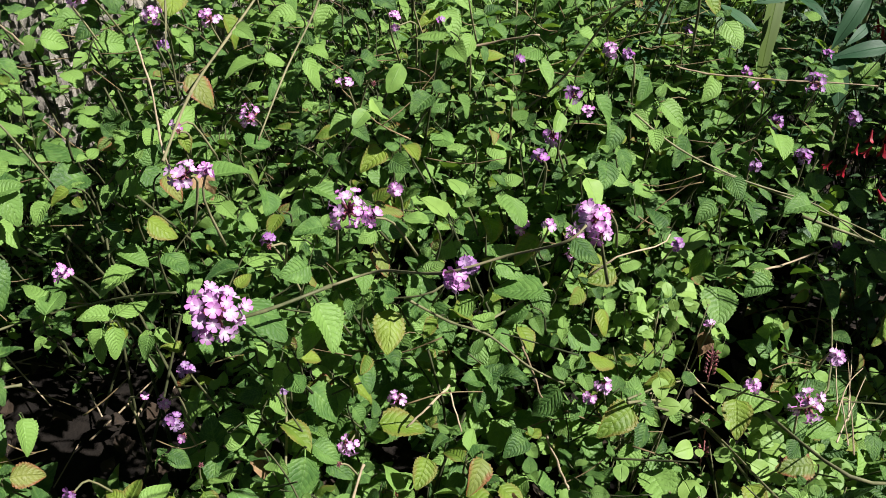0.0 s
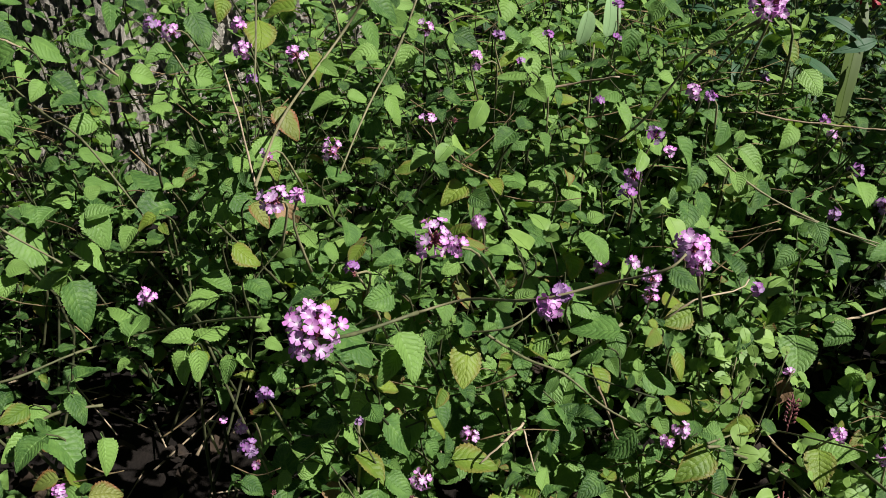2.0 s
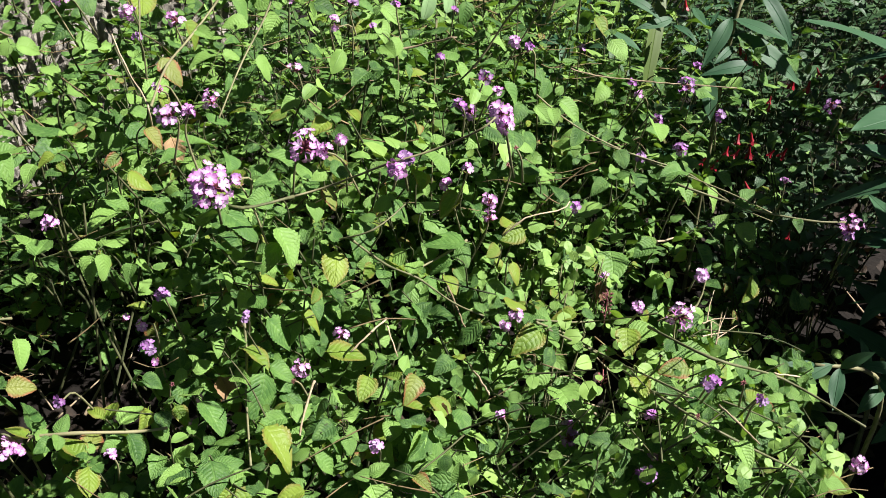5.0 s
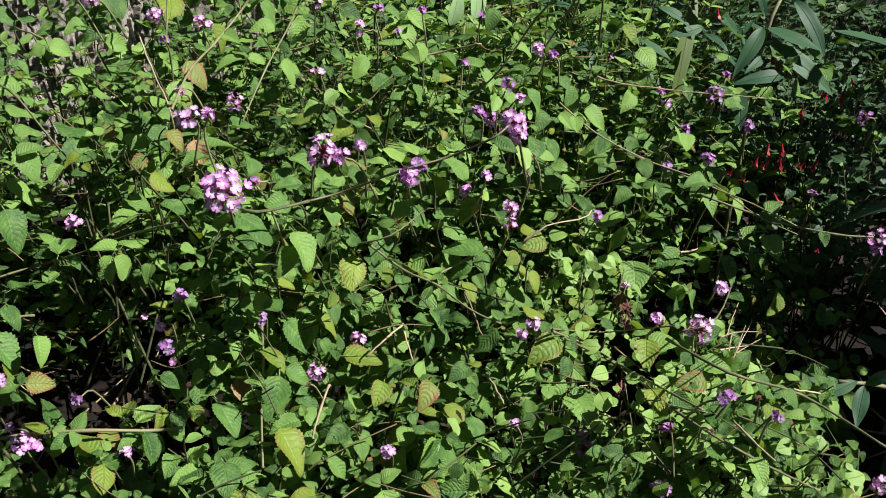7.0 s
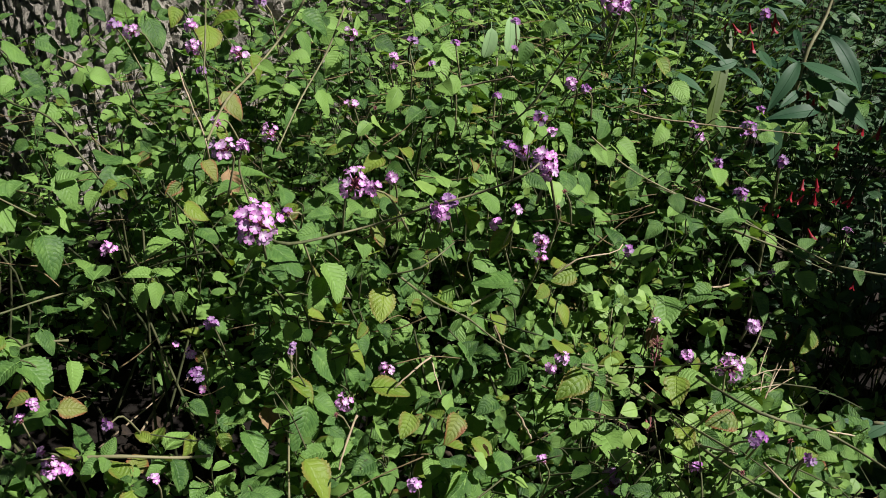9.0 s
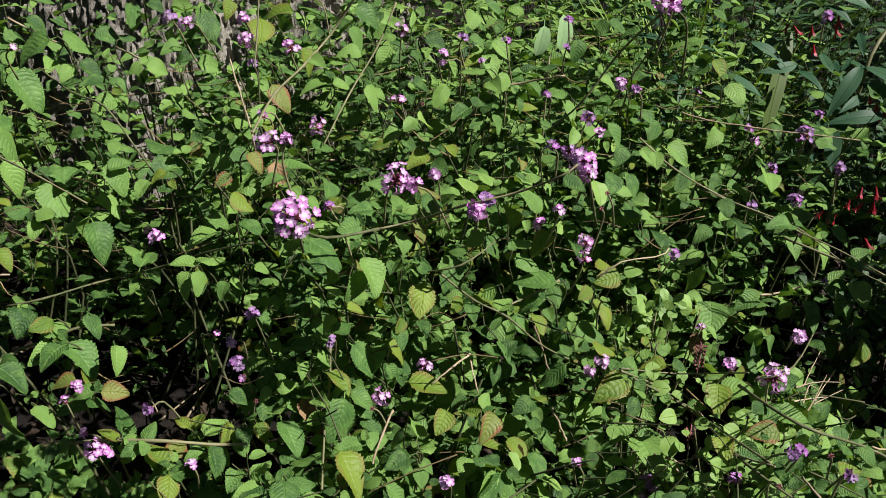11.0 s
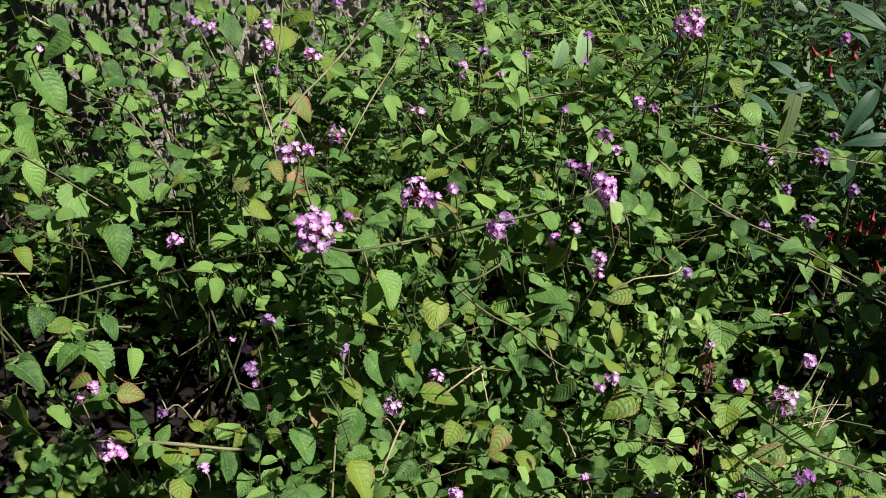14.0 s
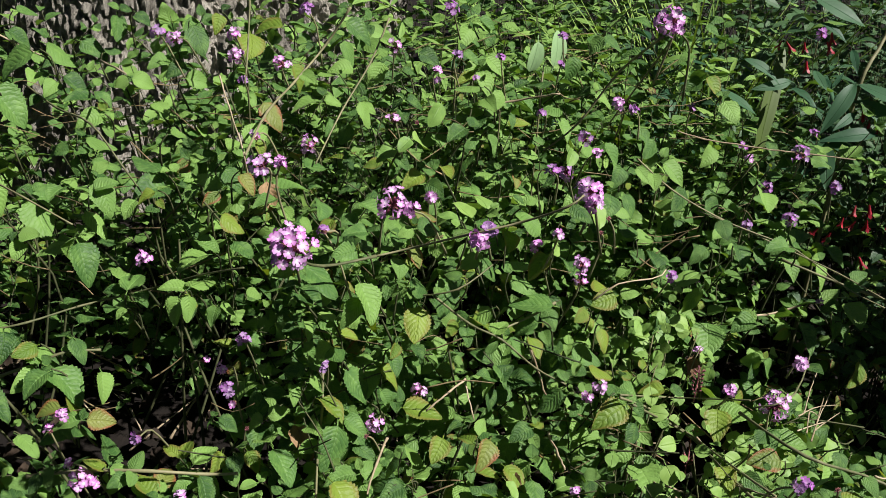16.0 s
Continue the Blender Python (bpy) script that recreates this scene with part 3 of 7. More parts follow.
set_head(-0.258, 0.788, 0.658, -0.23, -0.63, 0.74, 0.020, 8, 'p')
set_head(-0.260, 0.795, 0.678, -0.25, -0.40, 0.88, 0.015, 6, 'p')
set_head(-0.217, 0.828, 0.640, 0.08, -0.61, 0.79, 0.022, 7, 'p')
set_head(-0.349, 0.813, 0.672, -0.23, -0.55, 0.80, 0.019, 7, 'd')
set_head(-0.328, 0.803, 0.667, -0.26, -0.88, 0.40, 0.020, 8, 'p')
set_head(-0.245, 0.768, 0.637, -0.10, -0.41, 0.91, 0.011, 3, 'd')
set_head(-0.203, 0.903, 0.683, -0.36, -0.33, 0.87, 0.019, 8, 'd')
set_head(0.395, 0.902, 0.540, -0.20, -0.31, 0.93, 0.025, 10, 'd')
set_head(0.367, 1.003, 0.487, -0.68, -0.38, 0.63, 0.017, 4, 'p')
set_head(0.358, 1.010, 0.501, -0.13, -0.53, 0.84, 0.014, 3, 'd')
set_head(0.397, 0.892, 0.455, -0.38, -0.57, 0.73, 0.021, 8, 'd')
set_head(0.346, 0.884, 0.446, 0.13, -0.71, 0.69, 0.017, 6, 'd')
set_head(0.445, 0.897, 0.499, -0.12, -0.51, 0.85, 0.018, 6, 'd')
set_head(0.455, 1.088, 0.637, -0.11, -0.64, 0.76, 0.020, 6, 'd')
set_head(0.338, 1.053, 0.692, -0.39, -0.37, 0.84, 0.016, 4, 'p')
set_head(0.249, 0.540, 0.442, -0.36, -0.71, 0.61, 0.015, 7, 'p')
set_head(0.299, 0.524, 0.486, -0.17, -0.93, 0.34, 0.016, 10, 'p')
set_head(0.254, 0.673, 0.396, -0.19, -0.24, 0.95, 0.010, 2, 'p')
set_head(0.126, 0.718, 0.597, 0.47, -0.44, 0.76, 0.013, 4, 'p')
set_head(0.095, 0.705, 0.578, -0.15, -0.92, 0.37, 0.020, 7, 'd')
set_head(0.067, 0.553, 0.646, -0.40, -0.41, 0.82, 0.009, 3, 'd')
set_head(-0.196, 0.609, 0.639, -0.38, -0.86, 0.34, 0.013, 3, 'p')
set_head(-0.007, 0.432, 0.375, -0.18, -0.47, 0.87, 0.013, 6, 'p')
set_head(0.111, 0.472, 0.370, -0.33, 0.04, 0.94, 0.008, 2, 'p')
set_head(-0.034, 0.874, 0.699, -0.18, -0.72, 0.67, 0.020, 7, 'd')
set_head(0.103, 0.979, 0.644, -0.10, -0.52, 0.85, 0.014, 4, 'd')
set_head(0.289, 1.039, 0.541, 0.07, -0.13, 0.99, 0.015, 4, 'd')
set_head(0.267, 0.386, 0.472, -0.23, -0.55, 0.80, 0.008, 4, 'd')
set_head(-0.128, 0.556, 0.577, -0.47, 0.03, 0.88, 0.011, 6, 'd')
set_head(0.444, 0.853, 0.360, 0.39, -0.57, 0.72, 0.012, 3, 'd')
set_head(0.434, 0.974, 0.537, 0.17, -0.52, 0.84, 0.015, 4, 'd')
set_head(0.022, 0.470, 0.287, -0.22, -0.69, 0.69, 0.022, 10, 'p')
set_head(0.178, 0.482, 0.335, -0.44, -0.08, 0.89, 0.024, 11, 'd')
set_head(0.243, 0.424, 0.333, 0.23, -0.85, 0.47, 0.021, 11, 'd')
set_head(0.274, 0.497, 0.290, 0.01, -0.51, 0.86, 0.014, 4, 'd')
set_head(0.110, 0.471, 0.371, 0.04, -0.58, 0.81, 0.008, 2, 'p')
set_head(0.253, 0.470, 0.367, 0.58, -0.40, 0.71, 0.009, 3, 'd')
set_head(0.260, 0.383, 0.471, -0.41, -0.74, 0.53, 0.009, 4, 'd')
set_head(0.521, 0.671, 0.464, -0.19, 0.17, 0.97, 0.029, 12, 'p')
set_head(0.519, 0.664, 0.450, 0.03, -0.16, 0.99, 0.016, 6, 'd')
set_head(0.472, 0.741, 0.480, 0.03, 0.07, 1.00, 0.013, 3, 'p')
set_head(0.626, 0.967, 0.485, -0.88, -0.30, 0.37, 0.024, 8, 'd')
set_head(0.073, 0.825, 0.598, -0.43, -0.63, 0.64, 0.013, 3, 'd')
set_head(0.447, 0.427, 0.333, -0.21, -0.78, 0.59, 0.019, 8, 'p')
set_head(-0.470, 0.696, 0.663, 0.63, -0.34, 0.70, 0.008, 1, 'p')
set_head(-0.023, 0.848, 0.653, 0.20, -0.51, 0.84, 0.010, 3, 'd')
set_head(0.026, 0.899, 0.637, -0.13, -0.19, 0.97, 0.012, 3, 'd')
set_head(-0.002, 0.865, 0.621, 0.12, -0.78, 0.61, 0.009, 2, 'd')
set_head(0.102, 0.948, 0.618, 0.11, -0.55, 0.83, 0.011, 3, 'd')
set_head(0.174, 0.488, 0.351, 0.00, -0.40, 0.91, 0.014, 0, 'b')
set_head(0.253, 0.371, 0.448, 0.09, -0.82, 0.57, 0.010, 0, 'b')
set_head(0.282, 0.370, 0.483, -0.36, -0.50, 0.79, 0.010, 0, 'b')
set_head(0.296, 0.364, 0.469, 0.02, -0.52, 0.85, 0.007, 0, 'b')
set_head(0.260, 0.382, 0.472, 0.49, -0.55, 0.67, 0.008, 0, 'b')
set_head(0.251, 0.469, 0.439, -0.05, -0.13, 0.99, 0.007, 0, 'b')
set_head(-0.121, 0.524, 0.590, -0.51, -0.74, 0.43, 0.010, 0, 'b')
set_head(-0.193, 0.599, 0.641, -0.34, -0.73, 0.60, 0.013, 0, 'b')
set_head(0.114, 0.530, 0.617, -0.44, -0.09, 0.90, 0.009, 0, 'b')
set_head(0.018, 0.868, 0.587, -0.41, -0.76, 0.50, 0.011, 0, 'b')
set_head(-0.060, 0.762, 0.601, 0.30, -0.89, 0.34, 0.009, 0, 'b')
set_head(0.118, 0.580, 0.577, -0.23, -0.60, 0.76, 0.007, 0, 'b')
set_head(-0.192, 0.503, 0.393, 0.32, -0.45, 0.83, 0.009, 0, 'b')
set_head(-0.084, 0.505, 0.391, -0.41, -0.57, 0.71, 0.010, 0, 'b')
set_head(0.176, 0.486, 0.342, -0.85, -0.48, 0.22, 0.016, 10, 'd')
set_head(0.276, 0.500, 0.290, -0.09, -0.59, 0.80, 0.016, 8, 'p')
set_head(0.253, 0.471, 0.365, -0.05, -0.27, 0.96, 0.009, 3, 'p')
set_head(0.299, 0.365, 0.468, -0.37, -0.82, 0.43, 0.008, 3, 'd')

# leaves that stand out, shoot by shoot
lay_leaf(-0.551, 0.825, 0.592, 0.57, 0.02, -0.82, 0.058, 'g', 0.79, -0.30, 0.54)
lay_leaf(-0.522, 0.880, 0.618, -0.82, -0.34, -0.45, 0.051, 'g', -0.25, -0.50, 0.83)
lay_leaf(-0.587, 0.955, 0.621, 0.79, 0.19, -0.58, 0.032, 'g', 0.61, -0.23, 0.76)
lay_leaf(-0.530, 0.931, 0.614, 0.70, 0.32, -0.64, 0.047, 'g', 0.67, 0.00, 0.74)
lay_leaf(-0.493, 0.947, 0.614, 0.89, -0.09, -0.45, 0.034, 'g', 0.37, -0.44, 0.82)
lay_leaf(-0.482, 0.863, 0.597, 0.79, 0.03, -0.62, 0.035, 'g', 0.61, -0.23, 0.76)
lay_leaf(-0.441, 0.848, 0.577, -0.67, -0.72, 0.17, 0.038, 'g', 0.24, 0.00, 0.97)
lay_leaf(-0.427, 0.824, 0.565, -0.66, -0.74, -0.15, 0.031, 'g', 0.45, -0.54, 0.72)
lay_leaf(-0.425, 0.770, 0.555, 0.77, 0.59, -0.24, 0.036, 'g', 0.30, 0.00, 0.95)
lay_leaf(-0.442, 0.764, 0.546, -0.99, -0.11, -0.06, 0.025, 'g', 0.00, -0.51, 0.86)
lay_leaf(-0.388, 0.696, 0.565, 0.90, 0.33, -0.28, 0.029, 'g', 0.30, 0.00, 0.95)
lay_leaf(-0.327, 0.731, 0.542, -0.82, 0.43, 0.37, 0.044, 'g', 0.41, 0.00, 0.91)
lay_leaf(-0.291, 0.663, 0.613, 0.57, 0.74, -0.36, 0.021, 'g', 0.53, 0.00, 0.85)
lay_leaf(-0.329, 0.876, 0.661, 0.52, -0.49, -0.70, 0.037, 'g', 0.45, -0.54, 0.72)
lay_leaf(-0.328, 0.835, 0.611, 0.82, 0.51, -0.25, 0.032, 'g', 0.55, -0.62, 0.55)
lay_leaf(-0.340, 0.874, 0.615, -0.57, -0.78, -0.25, 0.026, 'g', 0.51, -0.57, 0.64)
lay_leaf(-0.448, 0.960, 0.645, 0.10, -0.56, -0.82, 0.033, 'g', 0.88, -0.33, 0.33)
lay_leaf(-0.371, 0.905, 0.611, -0.53, -0.85, 0.02, 0.027, 'g', 0.51, -0.30, 0.81)
lay_leaf(-0.529, 0.737, 0.562, 0.57, 0.01, -0.82, 0.050, 'g', 0.82, 0.00, 0.57)
lay_leaf(-0.429, 0.933, 0.574, 0.86, 0.38, -0.34, 0.031, 'g', 0.51, -0.61, 0.61)
lay_leaf(-0.458, 0.887, 0.571, 0.76, -0.21, -0.61, 0.034, 'g', 0.62, 0.00, 0.78)
lay_leaf(-0.421, 0.953, 0.652, 0.84, -0.21, -0.50, 0.022, 'g', 0.37, -0.44, 0.82)
lay_leaf(-0.627, 0.964, 0.597, 0.89, 0.36, -0.28, 0.027, 'g', 0.45, -0.54, 0.72)
lay_leaf(-0.582, 0.975, 0.640, 0.57, 0.77, -0.29, 0.029, 'g', 0.45, 0.00, 0.89)
lay_leaf(-0.364, 0.638, 0.562, 0.89, 0.42, 0.16, 0.025, 'g', 0.00, -0.35, 0.94)
lay_leaf(-0.256, 0.628, 0.578, 0.58, 0.80, 0.12, 0.021, 'g', 0.28, -0.34, 0.90)
lay_leaf(-0.460, 0.938, 0.605, 0.59, 0.80, 0.09, 0.025, 'g', 0.23, -0.28, 0.93)
lay_leaf(-0.367, 0.836, 0.580, 0.76, -0.64, 0.00, 0.027, 'g', 0.00, 0.00, 1.00)
lay_leaf(-0.258, 0.860, 0.660, 0.19, -0.90, -0.40, 0.040, 'y', 0.28, -0.34, 0.90)
lay_leaf(-0.231, 0.910, 0.657, -0.99, -0.15, -0.04, 0.036, 'y', 0.00, -0.29, 0.96)
lay_leaf(-0.213, 0.720, 0.630, 0.69, -0.41, -0.59, 0.033, 'r', 0.39, -0.47, 0.79)
lay_leaf(-0.300, 0.892, 0.671, 0.07, -0.76, -0.64, 0.024, 'y', 0.62, -0.47, 0.62)
lay_leaf(-0.168, 0.985, 0.646, 0.88, -0.10, -0.46, 0.041, 'g', 0.37, -0.44, 0.82)
lay_leaf(-0.068, 0.870, 0.645, 0.88, -0.04, -0.48, 0.029, 'g', 0.35, -0.63, 0.70)
lay_leaf(-0.129, 0.818, 0.601, 0.52, -0.14, -0.84, 0.032, 'g', 0.79, -0.30, 0.54)
lay_leaf(-0.165, 0.830, 0.576, 0.12, -0.79, -0.60, 0.023, 'g', 0.79, -0.30, 0.54)
lay_leaf(-0.148, 0.905, 0.610, -0.88, -0.44, 0.16, 0.030, 'g', 0.37, -0.44, 0.82)
lay_leaf(-0.163, 0.938, 0.635, 0.44, -0.35, -0.83, 0.035, 'g', 0.79, -0.30, 0.54)
lay_leaf(-0.113, 0.916, 0.616, -0.48, -0.58, -0.66, 0.034, 'g', 0.00, -0.75, 0.66)
lay_leaf(-0.225, 0.813, 0.618, 0.92, 0.28, -0.29, 0.027, 'g', 0.30, 0.00, 0.95)
lay_leaf(-0.214, 0.874, 0.623, 0.47, -0.28, -0.84, 0.034, 'y', 0.79, -0.30, 0.54)
lay_leaf(-0.172, 0.807, 0.603, -0.87, -0.49, 0.00, 0.033, 'g', 0.00, 0.00, 1.00)
lay_leaf(-0.194, 0.613, 0.631, 0.50, -0.51, -0.70, 0.015, 'y', 0.57, -0.42, 0.71)
lay_leaf(-0.225, 0.603, 0.607, 0.74, -0.39, -0.55, 0.027, 'g', 0.37, -0.44, 0.82)
lay_leaf(-0.204, 0.586, 0.610, 0.72, -0.48, -0.50, 0.022, 'r', 0.43, -0.26, 0.86)
lay_leaf(-0.200, 0.691, 0.548, 0.76, 0.65, 0.00, 0.041, 'g', 0.00, 0.00, 1.00)
lay_leaf(-0.174, 0.726, 0.559, 0.60, 0.75, -0.27, 0.030, 'g', 0.41, 0.00, 0.91)
lay_leaf(-0.059, 0.691, 0.610, 0.53, 0.73, -0.43, 0.027, 's', 0.62, 0.00, 0.78)
lay_leaf(-0.034, 0.725, 0.637, -0.26, -0.69, -0.68, 0.027, 's', 0.77, -0.57, 0.29)
lay_leaf(-0.083, 0.743, 0.579, -0.60, -0.80, -0.09, 0.024, 'g', 0.23, -0.28, 0.93)
lay_leaf(-0.097, 0.769, 0.554, -0.91, -0.40, -0.12, 0.023, 'y', 0.00, -0.29, 0.96)
lay_leaf(-0.049, 0.684, 0.577, -0.65, -0.76, -0.07, 0.026, 'y', 0.23, -0.28, 0.93)
lay_leaf(-0.141, 0.765, 0.554, -0.87, 0.49, 0.00, 0.022, 'y', 0.00, 0.00, 1.00)
lay_leaf(-0.091, 0.889, 0.614, -0.59, -0.78, -0.23, 0.028, 'g', 0.00, -0.29, 0.96)
lay_leaf(-0.073, 0.773, 0.622, 0.83, 0.43, -0.36, 0.025, 'g', 0.51, -0.30, 0.81)
lay_leaf(-0.124, 0.989, 0.604, 0.97, 0.07, -0.22, 0.024, 'g', 0.23, -0.28, 0.93)
lay_leaf(-0.215, 0.640, 0.617, -0.13, -0.95, 0.27, 0.033, 'g', 0.24, 0.24, 0.94)
lay_leaf(-0.014, 0.946, 0.656, -0.12, -0.85, -0.52, 0.031, 'g', 0.62, -0.47, 0.62)
lay_leaf(0.029, 0.856, 0.610, -0.16, -0.86, -0.49, 0.027, 'g', 0.62, -0.47, 0.62)
lay_leaf(0.003, 0.893, 0.619, 0.46, -0.77, -0.43, 0.032, 'g', 0.28, -0.34, 0.90)
lay_leaf(0.004, 0.833, 0.621, -0.96, -0.29, 0.00, 0.030, 'g', 0.00, 0.00, 1.00)
lay_leaf(0.009, 0.962, 0.617, 0.82, -0.38, -0.43, 0.032, 'g', 0.21, -0.50, 0.84)
lay_leaf(0.098, 0.871, 0.588, -0.74, -0.65, 0.18, 0.033, 'g', 0.24, 0.00, 0.97)
lay_leaf(0.015, 0.742, 0.601, 0.39, -0.44, -0.81, 0.023, 'g', 0.79, -0.30, 0.54)
lay_leaf(0.023, 0.684, 0.581, -0.68, -0.72, 0.17, 0.026, 'g', 0.24, 0.00, 0.97)
lay_leaf(0.099, 0.691, 0.609, -0.22, -0.85, -0.48, 0.020, 's', 0.76, -0.46, 0.46)
lay_leaf(0.137, 0.755, 0.593, 0.62, -0.46, -0.64, 0.033, 'g', 0.61, -0.23, 0.76)
lay_leaf(0.152, 0.715, 0.583, -0.25, -0.81, -0.53, 0.025, 'g', 0.51, -0.57, 0.64)
lay_leaf(0.215, 0.887, 0.549, -0.37, -0.70, -0.61, 0.028, 'g', 0.60, -0.68, 0.42)
lay_leaf(0.115, 0.943, 0.629, -0.05, -0.41, -0.91, 0.031, 'g', 0.49, -0.80, 0.34)
lay_leaf(0.138, 0.890, 0.599, 0.86, -0.19, -0.48, 0.026, 'g', 0.43, -0.26, 0.86)
lay_leaf(0.092, 0.916, 0.604, -1.00, 0.07, 0.00, 0.031, 'g', 0.00, 0.00, 1.00)
lay_leaf(0.072, 0.676, 0.593, 0.84, 0.38, -0.38, 0.018, 'g', 0.51, -0.30, 0.81)
lay_leaf(-0.019, 0.909, 0.634, 0.86, 0.18, -0.47, 0.026, 'g', 0.51, -0.30, 0.81)
lay_leaf(-0.008, 0.684, 0.628, -0.64, -0.72, -0.27, 0.026, 'g', 0.00, -0.35, 0.94)
lay_leaf(0.191, 0.841, 0.532, 0.65, -0.48, -0.59, 0.026, 'g', 0.18, -0.66, 0.73)
lay_leaf(-0.028, 0.649, 0.601, 0.48, -0.87, -0.12, 0.021, 'y', 0.24, 0.00, 0.97)
lay_leaf(0.030, 0.996, 0.652, 0.72, -0.67, -0.20, 0.023, 'g', 0.00, -0.29, 0.96)
lay_leaf(-0.003, 1.001, 0.654, 0.89, -0.02, -0.45, 0.033, 'g', 0.43, -0.26, 0.86)
lay_leaf(0.156, 1.005, 0.637, 0.85, 0.01, -0.53, 0.031, 'g', 0.51, -0.30, 0.81)
lay_leaf(0.307, 1.048, 0.581, 0.52, -0.67, -0.53, 0.030, 'y', 0.21, -0.50, 0.84)
lay_leaf(0.321, 1.007, 0.562, 0.46, -0.71, -0.53, 0.036, 'g', 0.00, -0.60, 0.80)
lay_leaf(0.301, 0.944, 0.522, -0.34, -0.79, -0.51, 0.030, 'g', 0.51, -0.61, 0.61)
lay_leaf(0.228, 0.877, 0.524, 0.81, -0.40, -0.44, 0.036, 'g', 0.21, -0.50, 0.84)
lay_leaf(0.375, 0.960, 0.526, 0.21, -0.92, -0.33, 0.023, 'g', 0.23, -0.28, 0.93)
lay_leaf(0.539, 1.136, 0.452, 0.97, -0.02, -0.25, 0.040, 'g', 0.23, -0.28, 0.93)
lay_leaf(-0.511, 0.707, 0.533, 0.51, -0.18, -0.84, 0.042, 'g', 0.79, -0.30, 0.54)
lay_leaf(-0.466, 0.715, 0.509, 0.48, -0.54, -0.69, 0.049, 'g', 0.68, -0.26, 0.68)
lay_leaf(-0.414, 0.669, 0.485, -0.76, -0.65, 0.00, 0.033, 'g', 0.00, 0.00, 1.00)
lay_leaf(-0.375, 0.612, 0.516, 0.50, -0.51, -0.70, 0.043, 'g', 0.68, -0.26, 0.68)
lay_leaf(-0.363, 0.645, 0.568, 0.57, -0.41, -0.71, 0.037, 'g', 0.57, -0.42, 0.71)
lay_leaf(-0.386, 0.661, 0.526, 0.81, -0.30, -0.50, 0.034, 'g', 0.53, 0.00, 0.85)
lay_leaf(-0.462, 0.654, 0.499, -0.90, -0.18, 0.40, 0.029, 'g', 0.43, -0.26, 0.86)
lay_leaf(-0.436, 0.724, 0.520, -0.19, -0.98, 0.00, 0.029, 'g', 0.00, 0.00, 1.00)
lay_leaf(-0.315, 0.667, 0.549, -0.75, -0.63, -0.19, 0.019, 'y', 0.00, -0.29, 0.96)
lay_leaf(-0.276, 0.631, 0.538, 0.74, -0.56, -0.37, 0.025, 'g', 0.45, 0.00, 0.89)
lay_leaf(-0.252, 0.591, 0.539, 0.89, -0.39, -0.22, 0.027, 'g', 0.24, 0.00, 0.97)
lay_leaf(-0.238, 0.576, 0.532, -0.70, -0.72, 0.00, 0.032, 'g', 0.00, 0.00, 1.00)
lay_leaf(-0.317, 0.573, 0.489, 0.10, 0.95, 0.29, 0.031, 'g', 0.00, -0.29, 0.96)
lay_leaf(-0.327, 0.585, 0.481, -0.95, -0.20, 0.22, 0.018, 'g', 0.28, -0.34, 0.90)
lay_leaf(-0.326, 0.592, 0.486, -0.59, 0.64, 0.49, 0.027, 'g', 0.64, 0.00, 0.77)
lay_leaf(-0.311, 0.571, 0.487, 0.83, -0.56, -0.07, 0.023, 'g', 0.24, 0.24, 0.94)
lay_leaf(-0.317, 0.564, 0.478, -0.96, 0.28, 0.08, 0.012, 'g', 0.00, -0.29, 0.96)
lay_leaf(-0.313, 0.557, 0.479, -0.61, -0.76, -0.23, 0.013, 'g', 0.00, -0.29, 0.96)
lay_leaf(-0.249, 0.522, 0.519, -0.17, -0.76, -0.63, 0.025, 'g', -0.29, -0.57, 0.77)
lay_leaf(-0.239, 0.518, 0.523, 0.12, -0.53, -0.84, 0.024, 'g', 0.88, -0.33, 0.33)
lay_leaf(-0.247, 0.539, 0.515, -0.85, -0.30, 0.43, 0.025, 'g', 0.45, 0.00, 0.89)
lay_leaf(-0.242, 0.532, 0.523, 0.44, 0.90, 0.00, 0.032, 'g', 0.00, 0.00, 1.00)
lay_leaf(-0.424, 0.538, 0.458, 0.24, -0.89, -0.39, 0.029, 'g', 0.43, -0.26, 0.86)
lay_leaf(-0.429, 0.549, 0.451, -0.50, 0.83, 0.25, 0.022, 'g', 0.69, 0.22, 0.69)
lay_leaf(-0.385, 0.521, 0.458, -0.34, -0.90, 0.28, 0.025, 'y', 0.64, 0.00, 0.77)
lay_leaf(-0.385, 0.517, 0.447, 0.46, 0.89, 0.05, 0.022, 'g', 0.51, -0.30, 0.81)
lay_leaf(-0.383, 0.513, 0.442, -0.48, 0.52, 0.71, 0.026, 'g', 0.82, 0.00, 0.57)
lay_leaf(-0.354, 0.543, 0.469, 0.51, 0.84, -0.21, 0.029, 'g', 0.00, 0.24, 0.97)
lay_leaf(-0.385, 0.580, 0.469, 0.92, 0.40, 0.00, 0.015, 'g', 0.00, 0.00, 1.00)
lay_leaf(-0.475, 0.602, 0.484, 0.77, -0.42, -0.48, 0.027, 'y', 0.53, 0.00, 0.85)
lay_leaf(-0.333, 0.659, 0.542, -0.29, -0.90, -0.34, 0.022, 'g', 0.00, -0.35, 0.94)
lay_leaf(-0.416, 0.710, 0.511, -0.99, 0.12, 0.04, 0.013, 'g', 0.00, -0.35, 0.94)
lay_leaf(-0.233, 0.613, 0.555, 0.78, 0.02, -0.62, 0.028, 'y', 0.61, -0.23, 0.76)
lay_leaf(-0.184, 0.635, 0.564, -0.70, -0.72, 0.00, 0.028, 'g', 0.00, 0.00, 1.00)
